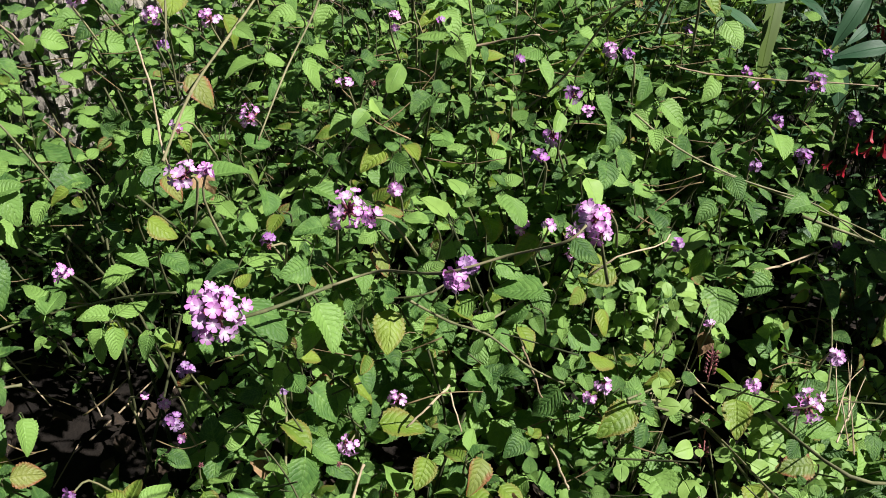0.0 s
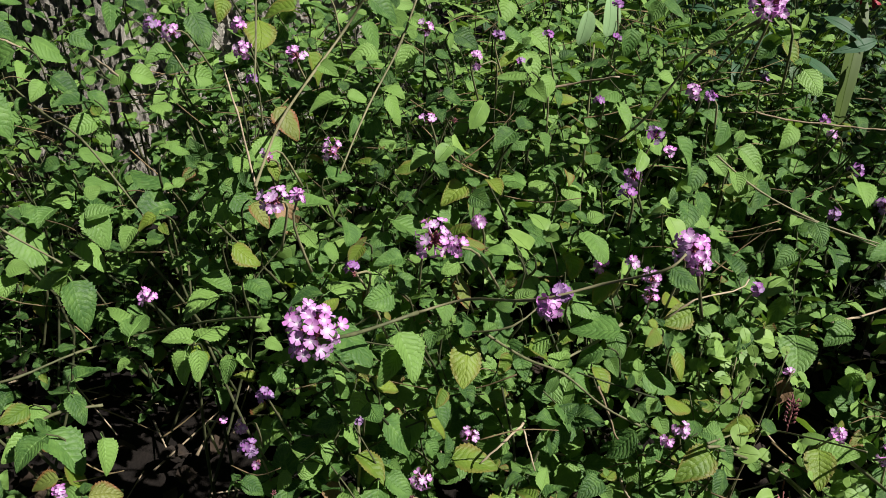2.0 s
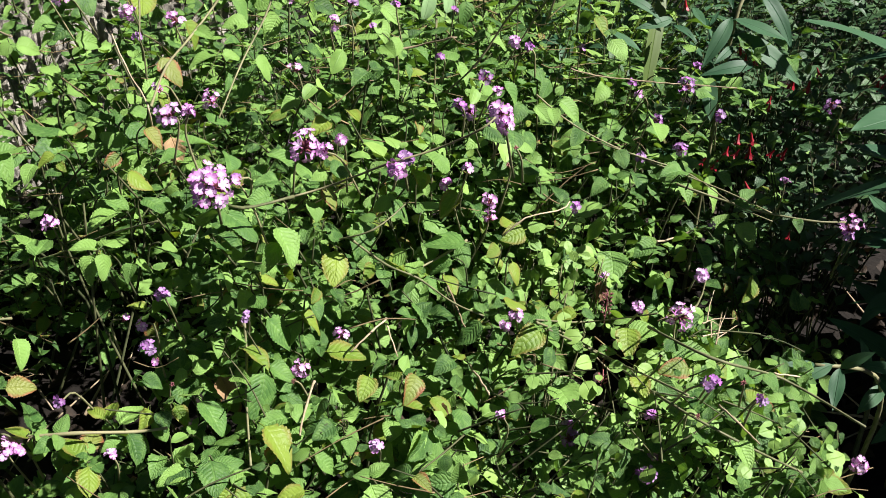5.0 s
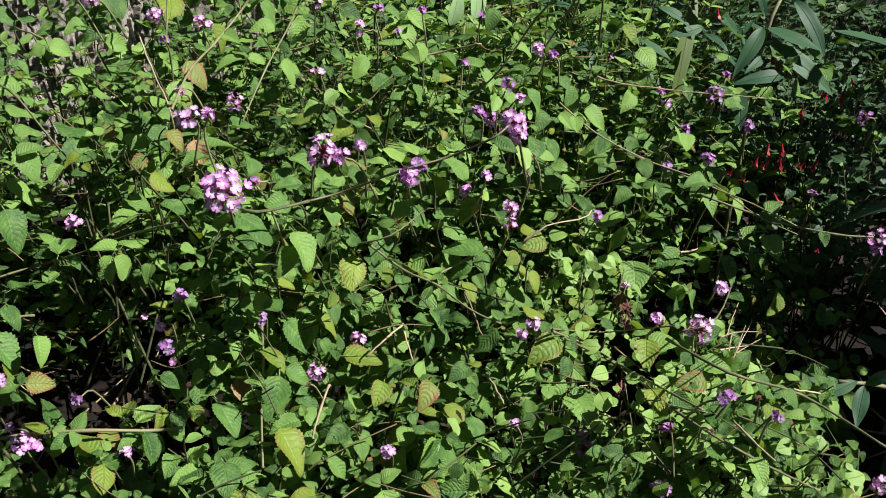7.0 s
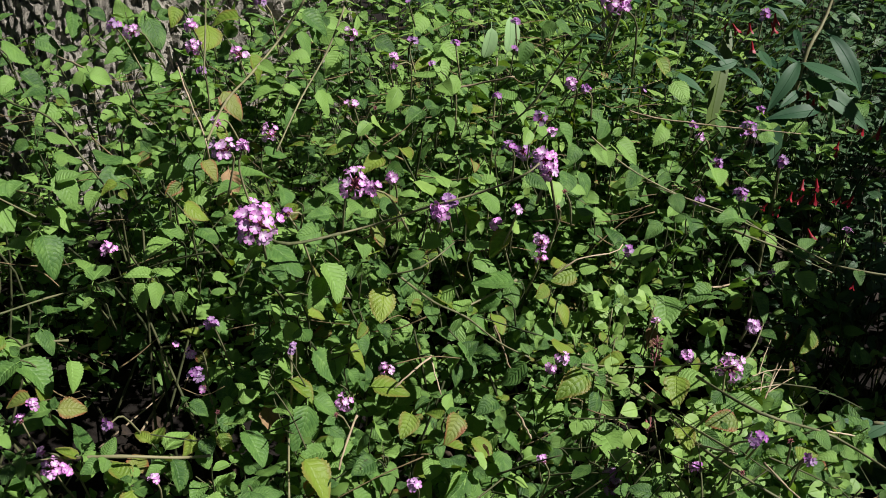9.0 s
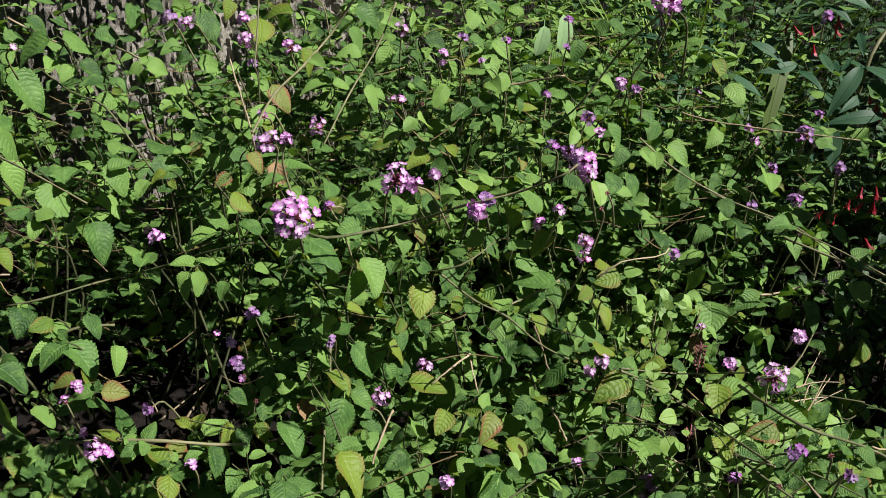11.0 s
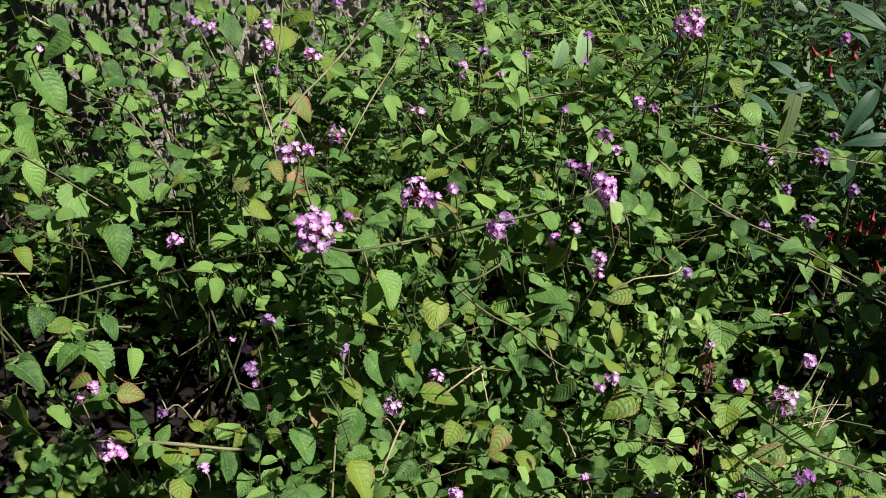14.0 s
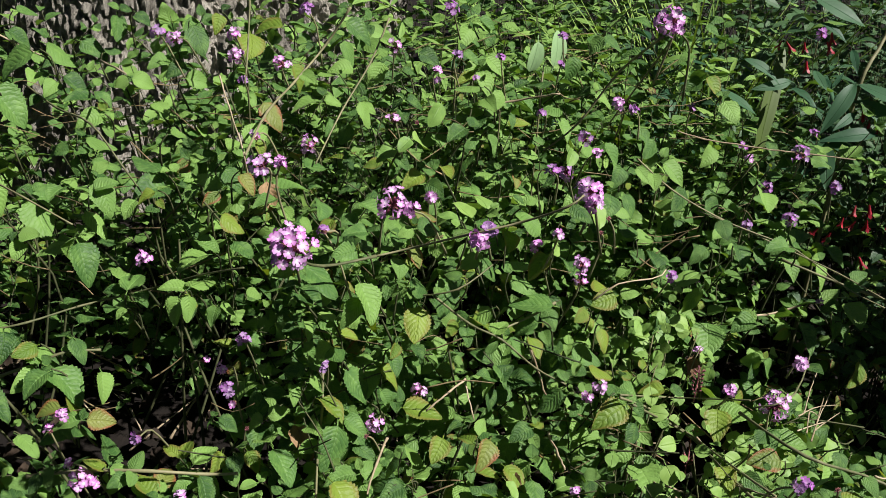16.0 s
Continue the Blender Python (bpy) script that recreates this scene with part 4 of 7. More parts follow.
lay_leaf(-0.142, 0.543, 0.562, 0.70, 0.72, 0.00, 0.036, 'g', 0.00, 0.00, 1.00)
lay_leaf(-0.093, 0.529, 0.571, -0.69, -0.71, 0.16, 0.026, 'g', 0.62, -0.47, 0.62)
lay_leaf(-0.125, 0.460, 0.594, 0.79, -0.46, -0.40, 0.038, 'g', 0.45, 0.00, 0.89)
lay_leaf(-0.213, 0.580, 0.545, 0.79, -0.58, -0.20, 0.026, 'g', 0.24, 0.00, 0.97)
lay_leaf(-0.089, 0.515, 0.548, 0.42, -0.62, -0.66, 0.038, 'g', 0.68, -0.26, 0.68)
lay_leaf(-0.088, 0.509, 0.537, -0.23, -0.66, -0.71, 0.030, 'g', 0.77, -0.57, 0.29)
lay_leaf(-0.043, 0.592, 0.480, 0.02, -0.93, -0.36, 0.038, 'y', 0.28, -0.34, 0.90)
lay_leaf(-0.044, 0.561, 0.579, 0.76, 0.60, -0.25, 0.026, 'g', 0.51, -0.30, 0.81)
lay_leaf(-0.110, 0.679, 0.544, 0.85, -0.49, -0.21, 0.034, 'g', 0.24, 0.00, 0.97)
lay_leaf(-0.067, 0.623, 0.542, -0.25, 0.85, 0.47, 0.026, 'g', 0.51, -0.30, 0.81)
lay_leaf(-0.049, 0.583, 0.584, 0.82, 0.43, -0.37, 0.026, 'r', 0.41, 0.00, 0.91)
lay_leaf(-0.096, 0.624, 0.540, -0.76, -0.52, 0.38, 0.025, 'g', 0.45, 0.00, 0.89)
lay_leaf(-0.060, 0.554, 0.552, 0.28, -0.95, -0.14, 0.023, 'g', 0.45, 0.00, 0.89)
lay_leaf(-0.046, 0.564, 0.562, 0.29, -0.77, -0.57, 0.024, 'r', 0.68, -0.26, 0.68)
lay_leaf(-0.050, 0.577, 0.510, 0.74, 0.55, -0.37, 0.028, 'g', 0.62, -0.37, 0.69)
lay_leaf(-0.148, 0.664, 0.550, 0.21, -0.96, -0.19, 0.029, 'g', 0.67, 0.00, 0.74)
lay_leaf(-0.130, 0.625, 0.551, -0.43, -0.82, -0.38, 0.020, 'y', -0.28, -0.28, 0.92)
lay_leaf(-0.160, 0.635, 0.547, 0.58, -0.53, -0.62, 0.019, 'g', 0.61, -0.23, 0.76)
lay_leaf(-0.113, 0.518, 0.504, -0.74, 0.56, 0.37, 0.018, 's', 0.45, 0.00, 0.89)
lay_leaf(-0.144, 0.542, 0.488, 0.38, -0.75, -0.55, 0.021, 'g', 0.82, 0.00, 0.57)
lay_leaf(-0.111, 0.520, 0.491, 0.81, 0.41, -0.41, 0.024, 'y', 0.45, 0.00, 0.89)
lay_leaf(-0.123, 0.538, 0.470, -0.08, -0.95, -0.30, 0.022, 'g', 0.51, -0.30, 0.81)
lay_leaf(-0.190, 0.527, 0.527, 0.89, -0.06, -0.46, 0.015, 'g', 0.43, -0.26, 0.86)
lay_leaf(-0.135, 0.486, 0.557, 0.80, -0.59, -0.05, 0.028, 'g', 0.24, 0.24, 0.94)
lay_leaf(-0.216, 0.530, 0.505, 0.75, 0.47, -0.47, 0.020, 'g', 0.53, 0.00, 0.85)
lay_leaf(-0.062, 0.539, 0.535, -0.34, -0.93, -0.10, 0.019, 'g', -0.29, 0.00, 0.96)
lay_leaf(-0.060, 0.563, 0.455, -0.28, -0.83, -0.49, 0.017, 'y', 0.70, -0.53, 0.48)
lay_leaf(-0.045, 0.591, 0.436, 0.49, -0.86, -0.12, 0.020, 'g', 0.24, 0.00, 0.97)
lay_leaf(-0.017, 0.622, 0.495, 0.04, -0.78, -0.62, 0.040, 'g', 0.62, -0.47, 0.62)
lay_leaf(0.029, 0.649, 0.447, -0.87, -0.25, -0.42, 0.031, 'g', -0.33, -0.33, 0.88)
lay_leaf(0.017, 0.607, 0.579, -0.47, 0.75, 0.46, 0.021, 's', 0.43, -0.26, 0.86)
lay_leaf(0.003, 0.548, 0.598, -0.66, 0.72, 0.21, 0.026, 's', 0.30, 0.00, 0.95)
lay_leaf(-0.008, 0.537, 0.602, -0.94, 0.18, 0.29, 0.019, 's', 0.30, 0.00, 0.95)
lay_leaf(0.092, 0.657, 0.450, -1.00, -0.01, 0.00, 0.046, 'g', 0.00, 0.00, 1.00)
lay_leaf(0.045, 0.664, 0.474, 0.96, -0.07, -0.26, 0.032, 'g', 0.23, -0.28, 0.93)
lay_leaf(0.032, 0.625, 0.543, -0.57, -0.82, -0.10, 0.023, 'g', 0.23, -0.28, 0.93)
lay_leaf(0.038, 0.622, 0.550, 0.09, -0.94, -0.33, 0.025, 'y', 0.43, -0.26, 0.86)
lay_leaf(0.051, 0.622, 0.572, 0.38, -0.90, -0.19, 0.035, 'g', 0.45, 0.00, 0.89)
lay_leaf(0.081, 0.650, 0.512, -0.66, -0.54, -0.52, 0.031, 'y', -0.25, -0.50, 0.83)
lay_leaf(0.087, 0.661, 0.507, 0.45, 0.80, 0.40, 0.017, 's', 0.77, -0.57, 0.29)
lay_leaf(0.163, 0.702, 0.439, -0.89, -0.42, -0.15, 0.031, 'y', 0.18, -0.66, 0.73)
lay_leaf(0.150, 0.705, 0.440, -0.21, 0.98, 0.07, 0.029, 'y', 0.30, 0.00, 0.95)
lay_leaf(0.140, 0.685, 0.565, -0.17, -0.88, -0.44, 0.028, 'g', 0.39, -0.47, 0.79)
lay_leaf(0.170, 0.779, 0.525, 0.47, -0.54, -0.70, 0.029, 'g', 0.57, -0.42, 0.71)
lay_leaf(0.199, 0.818, 0.450, 0.79, 0.62, -0.01, 0.031, 'g', 0.23, -0.28, 0.93)
lay_leaf(0.194, 0.812, 0.455, -0.49, 0.79, 0.36, 0.029, 'g', 0.23, -0.28, 0.93)
lay_leaf(0.116, 0.639, 0.577, 0.41, -0.74, -0.53, 0.026, 's', 0.51, -0.30, 0.81)
lay_leaf(0.215, 0.759, 0.444, -0.24, 0.89, 0.39, 0.032, 'g', 0.43, -0.26, 0.86)
lay_leaf(0.130, 0.676, 0.435, -0.64, -0.68, -0.37, 0.020, 'y', 0.44, -0.71, 0.55)
lay_leaf(0.146, 0.666, 0.420, 0.37, -0.64, -0.68, 0.026, 'y', 0.57, -0.42, 0.71)
lay_leaf(0.078, 0.649, 0.433, -0.93, -0.18, -0.33, 0.029, 'g', -0.28, -0.28, 0.92)
lay_leaf(0.046, 0.627, 0.423, 0.87, -0.14, -0.48, 0.029, 'g', 0.43, -0.26, 0.86)
lay_leaf(0.070, 0.641, 0.419, 0.44, -0.88, -0.20, 0.028, 'y', 0.41, 0.00, 0.91)
lay_leaf(0.117, 0.661, 0.393, 0.94, -0.08, -0.32, 0.036, 'g', 0.28, -0.34, 0.90)
lay_leaf(0.197, 0.674, 0.405, -0.48, 0.88, 0.00, 0.021, 's', 0.00, 0.00, 1.00)
lay_leaf(0.180, 0.703, 0.411, -0.23, 0.96, 0.14, 0.022, 's', 0.53, 0.00, 0.85)
lay_leaf(0.185, 0.706, 0.407, 0.97, 0.25, 0.07, 0.014, 's', 0.00, -0.29, 0.96)
lay_leaf(0.015, 0.637, 0.510, 0.73, -0.14, -0.67, 0.027, 'g', 0.57, -0.42, 0.71)
lay_leaf(0.046, 0.640, 0.497, 0.66, 0.75, 0.00, 0.027, 'g', 0.00, 0.00, 1.00)
lay_leaf(0.010, 0.641, 0.439, 0.67, 0.33, -0.67, 0.031, 'y', 0.71, 0.00, 0.71)
lay_leaf(-0.003, 0.604, 0.509, -0.95, 0.30, 0.11, 0.018, 'g', 0.00, -0.35, 0.94)
lay_leaf(-0.004, 0.621, 0.445, -0.49, -0.81, -0.32, 0.022, 'y', 0.77, -0.57, 0.29)
lay_leaf(0.181, 0.746, 0.449, -0.71, -0.58, -0.39, 0.021, 'g', -0.28, -0.28, 0.92)
lay_leaf(0.270, 0.774, 0.465, -0.75, -0.56, -0.34, 0.026, 'g', 0.00, -0.51, 0.86)
lay_leaf(0.236, 0.742, 0.432, 0.71, 0.43, 0.56, 0.032, 's', -0.50, -0.25, 0.83)
lay_leaf(0.263, 0.747, 0.431, -0.62, -0.40, -0.67, 0.037, 'g', -0.74, 0.00, 0.68)
lay_leaf(0.252, 0.724, 0.392, -0.78, -0.33, 0.53, 0.026, 's', 0.61, -0.23, 0.76)
lay_leaf(0.276, 0.739, 0.389, -0.11, -0.93, -0.35, 0.046, 'g', 0.00, -0.35, 0.94)
lay_leaf(0.326, 0.735, 0.401, -0.84, -0.46, -0.28, 0.031, 'g', 0.00, -0.51, 0.86)
lay_leaf(0.269, 0.814, 0.506, 0.66, 0.19, -0.73, 0.031, 'g', 0.60, -0.72, 0.36)
lay_leaf(0.290, 0.816, 0.500, 0.90, 0.14, -0.41, 0.029, 'g', 0.43, -0.26, 0.86)
lay_leaf(0.334, 0.704, 0.509, -0.79, -0.47, 0.39, 0.032, 'g', 0.45, 0.00, 0.89)
lay_leaf(0.351, 0.739, 0.491, 0.84, 0.47, -0.26, 0.028, 'g', 0.30, 0.00, 0.95)
lay_leaf(0.420, 0.818, 0.453, 0.76, -0.50, -0.42, 0.030, 'g', 0.28, -0.34, 0.90)
lay_leaf(0.377, 0.734, 0.400, 0.31, -0.81, -0.50, 0.039, 'g', 0.51, -0.30, 0.81)
lay_leaf(0.418, 0.749, 0.403, 0.11, -0.81, -0.57, 0.028, 'g', 0.57, -0.42, 0.71)
lay_leaf(0.460, 0.810, 0.385, 0.16, -0.92, -0.35, 0.039, 'g', 0.00, -0.35, 0.94)
lay_leaf(0.388, 0.759, 0.462, 0.42, -0.59, -0.69, 0.030, 'g', 0.57, -0.42, 0.71)
lay_leaf(0.335, 0.826, 0.515, 0.02, -1.00, -0.01, 0.040, 'g', 0.45, 0.00, 0.89)
lay_leaf(0.361, 0.721, 0.397, -0.73, -0.54, -0.41, 0.019, 'y', 0.47, -0.84, 0.28)
lay_leaf(0.422, 0.732, 0.402, 0.41, -0.49, -0.77, 0.021, 'g', 0.51, -0.57, 0.64)
lay_leaf(0.290, 0.734, 0.493, 0.12, -0.99, -0.06, 0.033, 'g', 0.41, 0.00, 0.91)
lay_leaf(0.242, 0.808, 0.522, -0.34, -0.84, -0.42, 0.033, 'g', 0.70, -0.53, 0.48)
lay_leaf(0.219, 0.714, 0.414, -0.20, -0.93, -0.32, 0.026, 'g', 0.62, -0.37, 0.69)
lay_leaf(-0.372, 0.512, 0.439, 0.77, -0.43, -0.48, 0.045, 'g', 0.53, 0.00, 0.85)
lay_leaf(-0.369, 0.500, 0.444, -0.49, -0.84, -0.25, 0.029, 'g', 0.00, -0.29, 0.96)
lay_leaf(-0.420, 0.473, 0.436, 0.77, -0.13, -0.62, 0.036, 'g', 0.62, 0.00, 0.78)
lay_leaf(-0.323, 0.465, 0.421, 0.89, 0.36, -0.28, 0.026, 'r', 0.45, -0.54, 0.72)
lay_leaf(-0.305, 0.456, 0.379, -0.26, 0.86, 0.44, 0.034, 'g', 0.86, 0.00, 0.51)
lay_leaf(-0.299, 0.444, 0.388, 0.95, 0.19, -0.24, 0.025, 'g', 0.24, 0.00, 0.97)
lay_leaf(-0.318, 0.498, 0.450, 0.43, -0.65, -0.62, 0.028, 'g', 0.82, 0.00, 0.57)
lay_leaf(-0.260, 0.435, 0.366, -0.74, 0.57, 0.37, 0.029, 'y', 0.45, 0.00, 0.89)
lay_leaf(-0.259, 0.451, 0.361, 0.12, 0.97, 0.23, 0.027, 'r', 0.43, -0.26, 0.86)
lay_leaf(-0.251, 0.420, 0.371, 0.27, -0.95, -0.13, 0.029, 'y', 0.45, 0.00, 0.89)
lay_leaf(-0.252, 0.481, 0.373, -0.81, 0.47, 0.34, 0.019, 'y', 0.23, -0.28, 0.93)
lay_leaf(-0.253, 0.490, 0.360, 0.14, 0.94, 0.32, 0.024, 'y', -0.28, -0.28, 0.92)
lay_leaf(-0.240, 0.485, 0.360, 0.52, 0.82, 0.25, 0.030, 'g', 0.00, -0.29, 0.96)
lay_leaf(-0.224, 0.456, 0.374, 0.54, -0.64, -0.54, 0.031, 'g', 0.71, 0.00, 0.71)
lay_leaf(-0.282, 0.441, 0.382, -0.71, -0.70, -0.04, 0.020, 'g', 0.28, -0.34, 0.90)
lay_leaf(-0.362, 0.440, 0.384, -0.62, 0.75, 0.22, 0.021, 'g', 0.64, 0.32, 0.70)
lay_leaf(-0.358, 0.435, 0.384, -0.24, -0.91, -0.34, 0.018, 'g', 0.00, -0.35, 0.94)
lay_leaf(-0.409, 0.449, 0.424, 0.20, -0.43, -0.88, 0.043, 'g', -0.53, -0.80, 0.27)
lay_leaf(-0.382, 0.456, 0.408, 0.86, -0.40, -0.33, 0.028, 'g', 0.44, 0.22, 0.87)
lay_leaf(-0.340, 0.480, 0.411, -0.45, 0.85, 0.28, 0.029, 'y', 0.80, 0.25, 0.55)
lay_leaf(-0.353, 0.482, 0.420, -0.94, -0.33, -0.10, 0.023, 'r', 0.00, -0.29, 0.96)
lay_leaf(-0.304, 0.447, 0.382, -0.85, -0.01, 0.53, 0.022, 'y', 0.51, 0.26, 0.82)
lay_leaf(-0.352, 0.441, 0.386, 0.13, -0.88, -0.45, 0.020, 'g', -0.46, -0.46, 0.76)
lay_leaf(-0.365, 0.391, 0.367, -0.97, 0.01, 0.24, 0.015, 'g', 0.24, 0.00, 0.97)
lay_leaf(-0.256, 0.442, 0.365, -0.03, 0.93, 0.38, 0.013, 'g', 0.68, -0.26, 0.68)
lay_leaf(-0.109, 0.556, 0.426, 0.73, -0.22, -0.65, 0.040, 'g', 0.61, -0.23, 0.76)
lay_leaf(-0.108, 0.503, 0.402, -0.11, -0.75, -0.65, 0.043, 'g', 0.70, -0.53, 0.48)
lay_leaf(-0.163, 0.482, 0.388, 0.55, -0.70, -0.45, 0.039, 'g', 0.64, 0.00, 0.77)
lay_leaf(-0.104, 0.448, 0.385, 0.67, -0.61, -0.42, 0.044, 'y', 0.53, 0.00, 0.85)
lay_leaf(-0.087, 0.467, 0.378, -0.82, -0.53, 0.21, 0.029, 'g', 0.24, 0.00, 0.97)
lay_leaf(-0.039, 0.503, 0.361, -0.09, 0.99, 0.09, 0.031, 's', 0.71, 0.00, 0.71)
lay_leaf(-0.042, 0.473, 0.365, -0.85, -0.38, -0.37, 0.030, 'g', -0.28, -0.28, 0.92)
lay_leaf(-0.146, 0.407, 0.385, 0.29, -0.95, -0.07, 0.035, 'g', 0.24, 0.00, 0.97)
lay_leaf(-0.105, 0.519, 0.398, 0.86, -0.16, -0.48, 0.028, 'g', 0.43, -0.26, 0.86)
lay_leaf(-0.129, 0.530, 0.410, 0.85, -0.51, -0.08, 0.032, 'y', 0.24, 0.24, 0.94)
lay_leaf(-0.159, 0.545, 0.413, 0.38, -0.86, -0.34, 0.023, 'g', 0.67, 0.00, 0.74)
lay_leaf(-0.143, 0.538, 0.439, -0.69, -0.62, 0.37, 0.022, 'g', 0.61, -0.23, 0.76)
lay_leaf(-0.141, 0.541, 0.420, 0.63, 0.53, -0.57, 0.025, 'g', 0.67, 0.00, 0.74)
lay_leaf(-0.221, 0.513, 0.394, 0.88, -0.07, -0.46, 0.022, 'g', 0.43, -0.26, 0.86)
lay_leaf(-0.199, 0.477, 0.382, 0.33, -0.88, -0.35, 0.020, 'g', 0.23, -0.28, 0.93)
lay_leaf(-0.189, 0.487, 0.379, 0.60, -0.52, -0.61, 0.022, 'y', 0.39, -0.47, 0.79)
lay_leaf(-0.211, 0.481, 0.381, -0.10, -0.93, -0.36, 0.021, 'y', 0.79, -0.30, 0.54)
lay_leaf(-0.154, 0.496, 0.368, 0.64, 0.77, 0.00, 0.019, 'g', 0.00, 0.00, 1.00)
lay_leaf(-0.145, 0.444, 0.368, 0.58, 0.81, -0.04, 0.032, 'g', -0.34, 0.28, 0.90)
lay_leaf(-0.166, 0.421, 0.364, -0.75, -0.66, 0.00, 0.025, 'g', 0.00, 0.00, 1.00)
lay_leaf(-0.079, 0.571, 0.422, 0.83, -0.18, -0.52, 0.030, 'y', 0.53, 0.00, 0.85)
lay_leaf(-0.067, 0.566, 0.442, 0.42, -0.87, -0.26, 0.027, 'g', 0.53, 0.00, 0.85)
lay_leaf(-0.053, 0.552, 0.389, 0.97, 0.06, -0.24, 0.041, 'y', 0.24, 0.00, 0.97)
lay_leaf(-0.074, 0.550, 0.409, 0.64, -0.32, -0.70, 0.019, 'g', 0.57, -0.42, 0.71)
lay_leaf(-0.012, 0.520, 0.381, -0.31, -0.89, -0.34, 0.028, 'y', 0.37, -0.44, 0.82)
lay_leaf(-0.036, 0.493, 0.355, 0.51, 0.86, -0.06, 0.022, 'g', -0.28, 0.23, 0.93)
lay_leaf(-0.052, 0.456, 0.366, 0.76, -0.20, -0.61, 0.027, 'g', 0.62, 0.00, 0.78)
lay_leaf(-0.120, 0.445, 0.367, 0.61, 0.77, -0.19, 0.015, 's', 0.00, 0.24, 0.97)
lay_leaf(-0.174, 0.456, 0.371, -0.69, -0.64, 0.33, 0.016, 's', 0.24, 0.24, 0.94)
lay_leaf(0.156, 0.547, 0.411, -0.70, -0.71, -0.07, 0.036, 'y', 0.37, -0.44, 0.82)
lay_leaf(0.133, 0.619, 0.397, 0.88, 0.39, -0.27, 0.031, 'y', 0.30, 0.00, 0.95)
lay_leaf(0.101, 0.578, 0.403, -0.77, -0.32, -0.56, 0.034, 'g', -0.50, -0.25, 0.83)
lay_leaf(0.071, 0.535, 0.387, -0.75, -0.66, -0.01, 0.025, 'g', 0.28, -0.34, 0.90)
lay_leaf(0.162, 0.548, 0.368, -0.32, -0.69, -0.65, 0.032, 'g', 0.44, -0.71, 0.55)
lay_leaf(0.173, 0.524, 0.361, 0.24, -0.97, 0.00, 0.046, 'g', 0.00, 0.00, 1.00)
lay_leaf(0.173, 0.556, 0.384, -0.24, -0.93, -0.28, 0.025, 'g', 0.62, -0.37, 0.69)
lay_leaf(0.097, 0.503, 0.342, 0.91, 0.32, 0.27, 0.025, 's', -0.29, 0.00, 0.96)
lay_leaf(0.041, 0.460, 0.360, -0.51, -0.82, -0.27, 0.032, 'g', 0.77, -0.57, 0.29)
lay_leaf(0.078, 0.480, 0.342, 0.96, -0.12, -0.26, 0.026, 's', 0.29, 0.29, 0.91)
lay_leaf(0.082, 0.462, 0.327, 0.14, 0.97, 0.22, 0.024, 's', 0.68, -0.26, 0.68)
lay_leaf(0.072, 0.490, 0.364, 0.29, -0.94, -0.15, 0.028, 'g', 0.45, 0.00, 0.89)
lay_leaf(0.075, 0.513, 0.361, 0.76, 0.14, -0.63, 0.032, 'g', 0.64, 0.00, 0.77)
lay_leaf(0.022, 0.532, 0.376, 0.27, 0.95, 0.12, 0.025, 'g', 0.79, -0.30, 0.54)
lay_leaf(0.025, 0.524, 0.376, 0.72, 0.67, -0.17, 0.029, 'g', 0.00, 0.24, 0.97)
lay_leaf(0.033, 0.518, 0.383, -0.19, -0.92, -0.34, 0.031, 'r', 0.62, -0.37, 0.69)
lay_leaf(0.017, 0.523, 0.374, -0.67, 0.74, 0.00, 0.023, 'y', 0.00, 0.00, 1.00)
lay_leaf(0.018, 0.496, 0.364, 1.00, -0.07, 0.02, 0.028, 'y', 0.00, 0.30, 0.95)
lay_leaf(0.047, 0.502, 0.368, 0.77, -0.59, -0.24, 0.029, 'y', 0.30, 0.00, 0.95)
lay_leaf(0.048, 0.481, 0.369, 0.60, -0.64, -0.48, 0.019, 's', 0.62, 0.00, 0.78)
lay_leaf(0.008, 0.545, 0.382, 0.56, 0.81, 0.21, 0.020, 'g', -0.35, 0.00, 0.94)
lay_leaf(0.008, 0.549, 0.379, -0.58, 0.79, 0.18, 0.017, 'g', 0.30, 0.00, 0.95)
lay_leaf(0.136, 0.492, 0.326, -0.89, -0.43, -0.16, 0.031, 'g', -0.28, 0.23, 0.93)
lay_leaf(0.121, 0.569, 0.397, -0.51, -0.80, -0.32, 0.020, 'g', 0.51, -0.57, 0.64)
lay_leaf(0.033, 0.585, 0.406, -0.58, -0.55, 0.60, 0.026, 'g', 0.61, 0.19, 0.77)
lay_leaf(0.205, 0.597, 0.397, -0.99, -0.11, 0.00, 0.029, 'y', 0.00, 0.00, 1.00)
lay_leaf(0.254, 0.577, 0.391, -0.13, -0.95, -0.28, 0.034, 'y', 0.00, -0.29, 0.96)
lay_leaf(0.279, 0.614, 0.380, 0.66, 0.22, -0.72, 0.031, 'y', 0.70, -0.53, 0.48)
lay_leaf(0.464, 0.749, 0.340, -0.45, -0.72, -0.52, 0.035, 'y', 0.60, -0.68, 0.42)
lay_leaf(0.478, 0.715, 0.223, 0.89, -0.08, -0.45, 0.031, 's', 0.45, 0.00, 0.89)
lay_leaf(0.416, 0.643, 0.299, 0.28, 0.96, 0.07, 0.027, 's', 0.61, -0.23, 0.76)
lay_leaf(0.291, 0.494, 0.402, -0.95, -0.22, 0.21, 0.030, 'r', 0.28, -0.34, 0.90)
lay_leaf(0.227, 0.456, 0.423, 0.10, -1.00, 0.00, 0.026, 'y', 0.00, 0.00, 1.00)
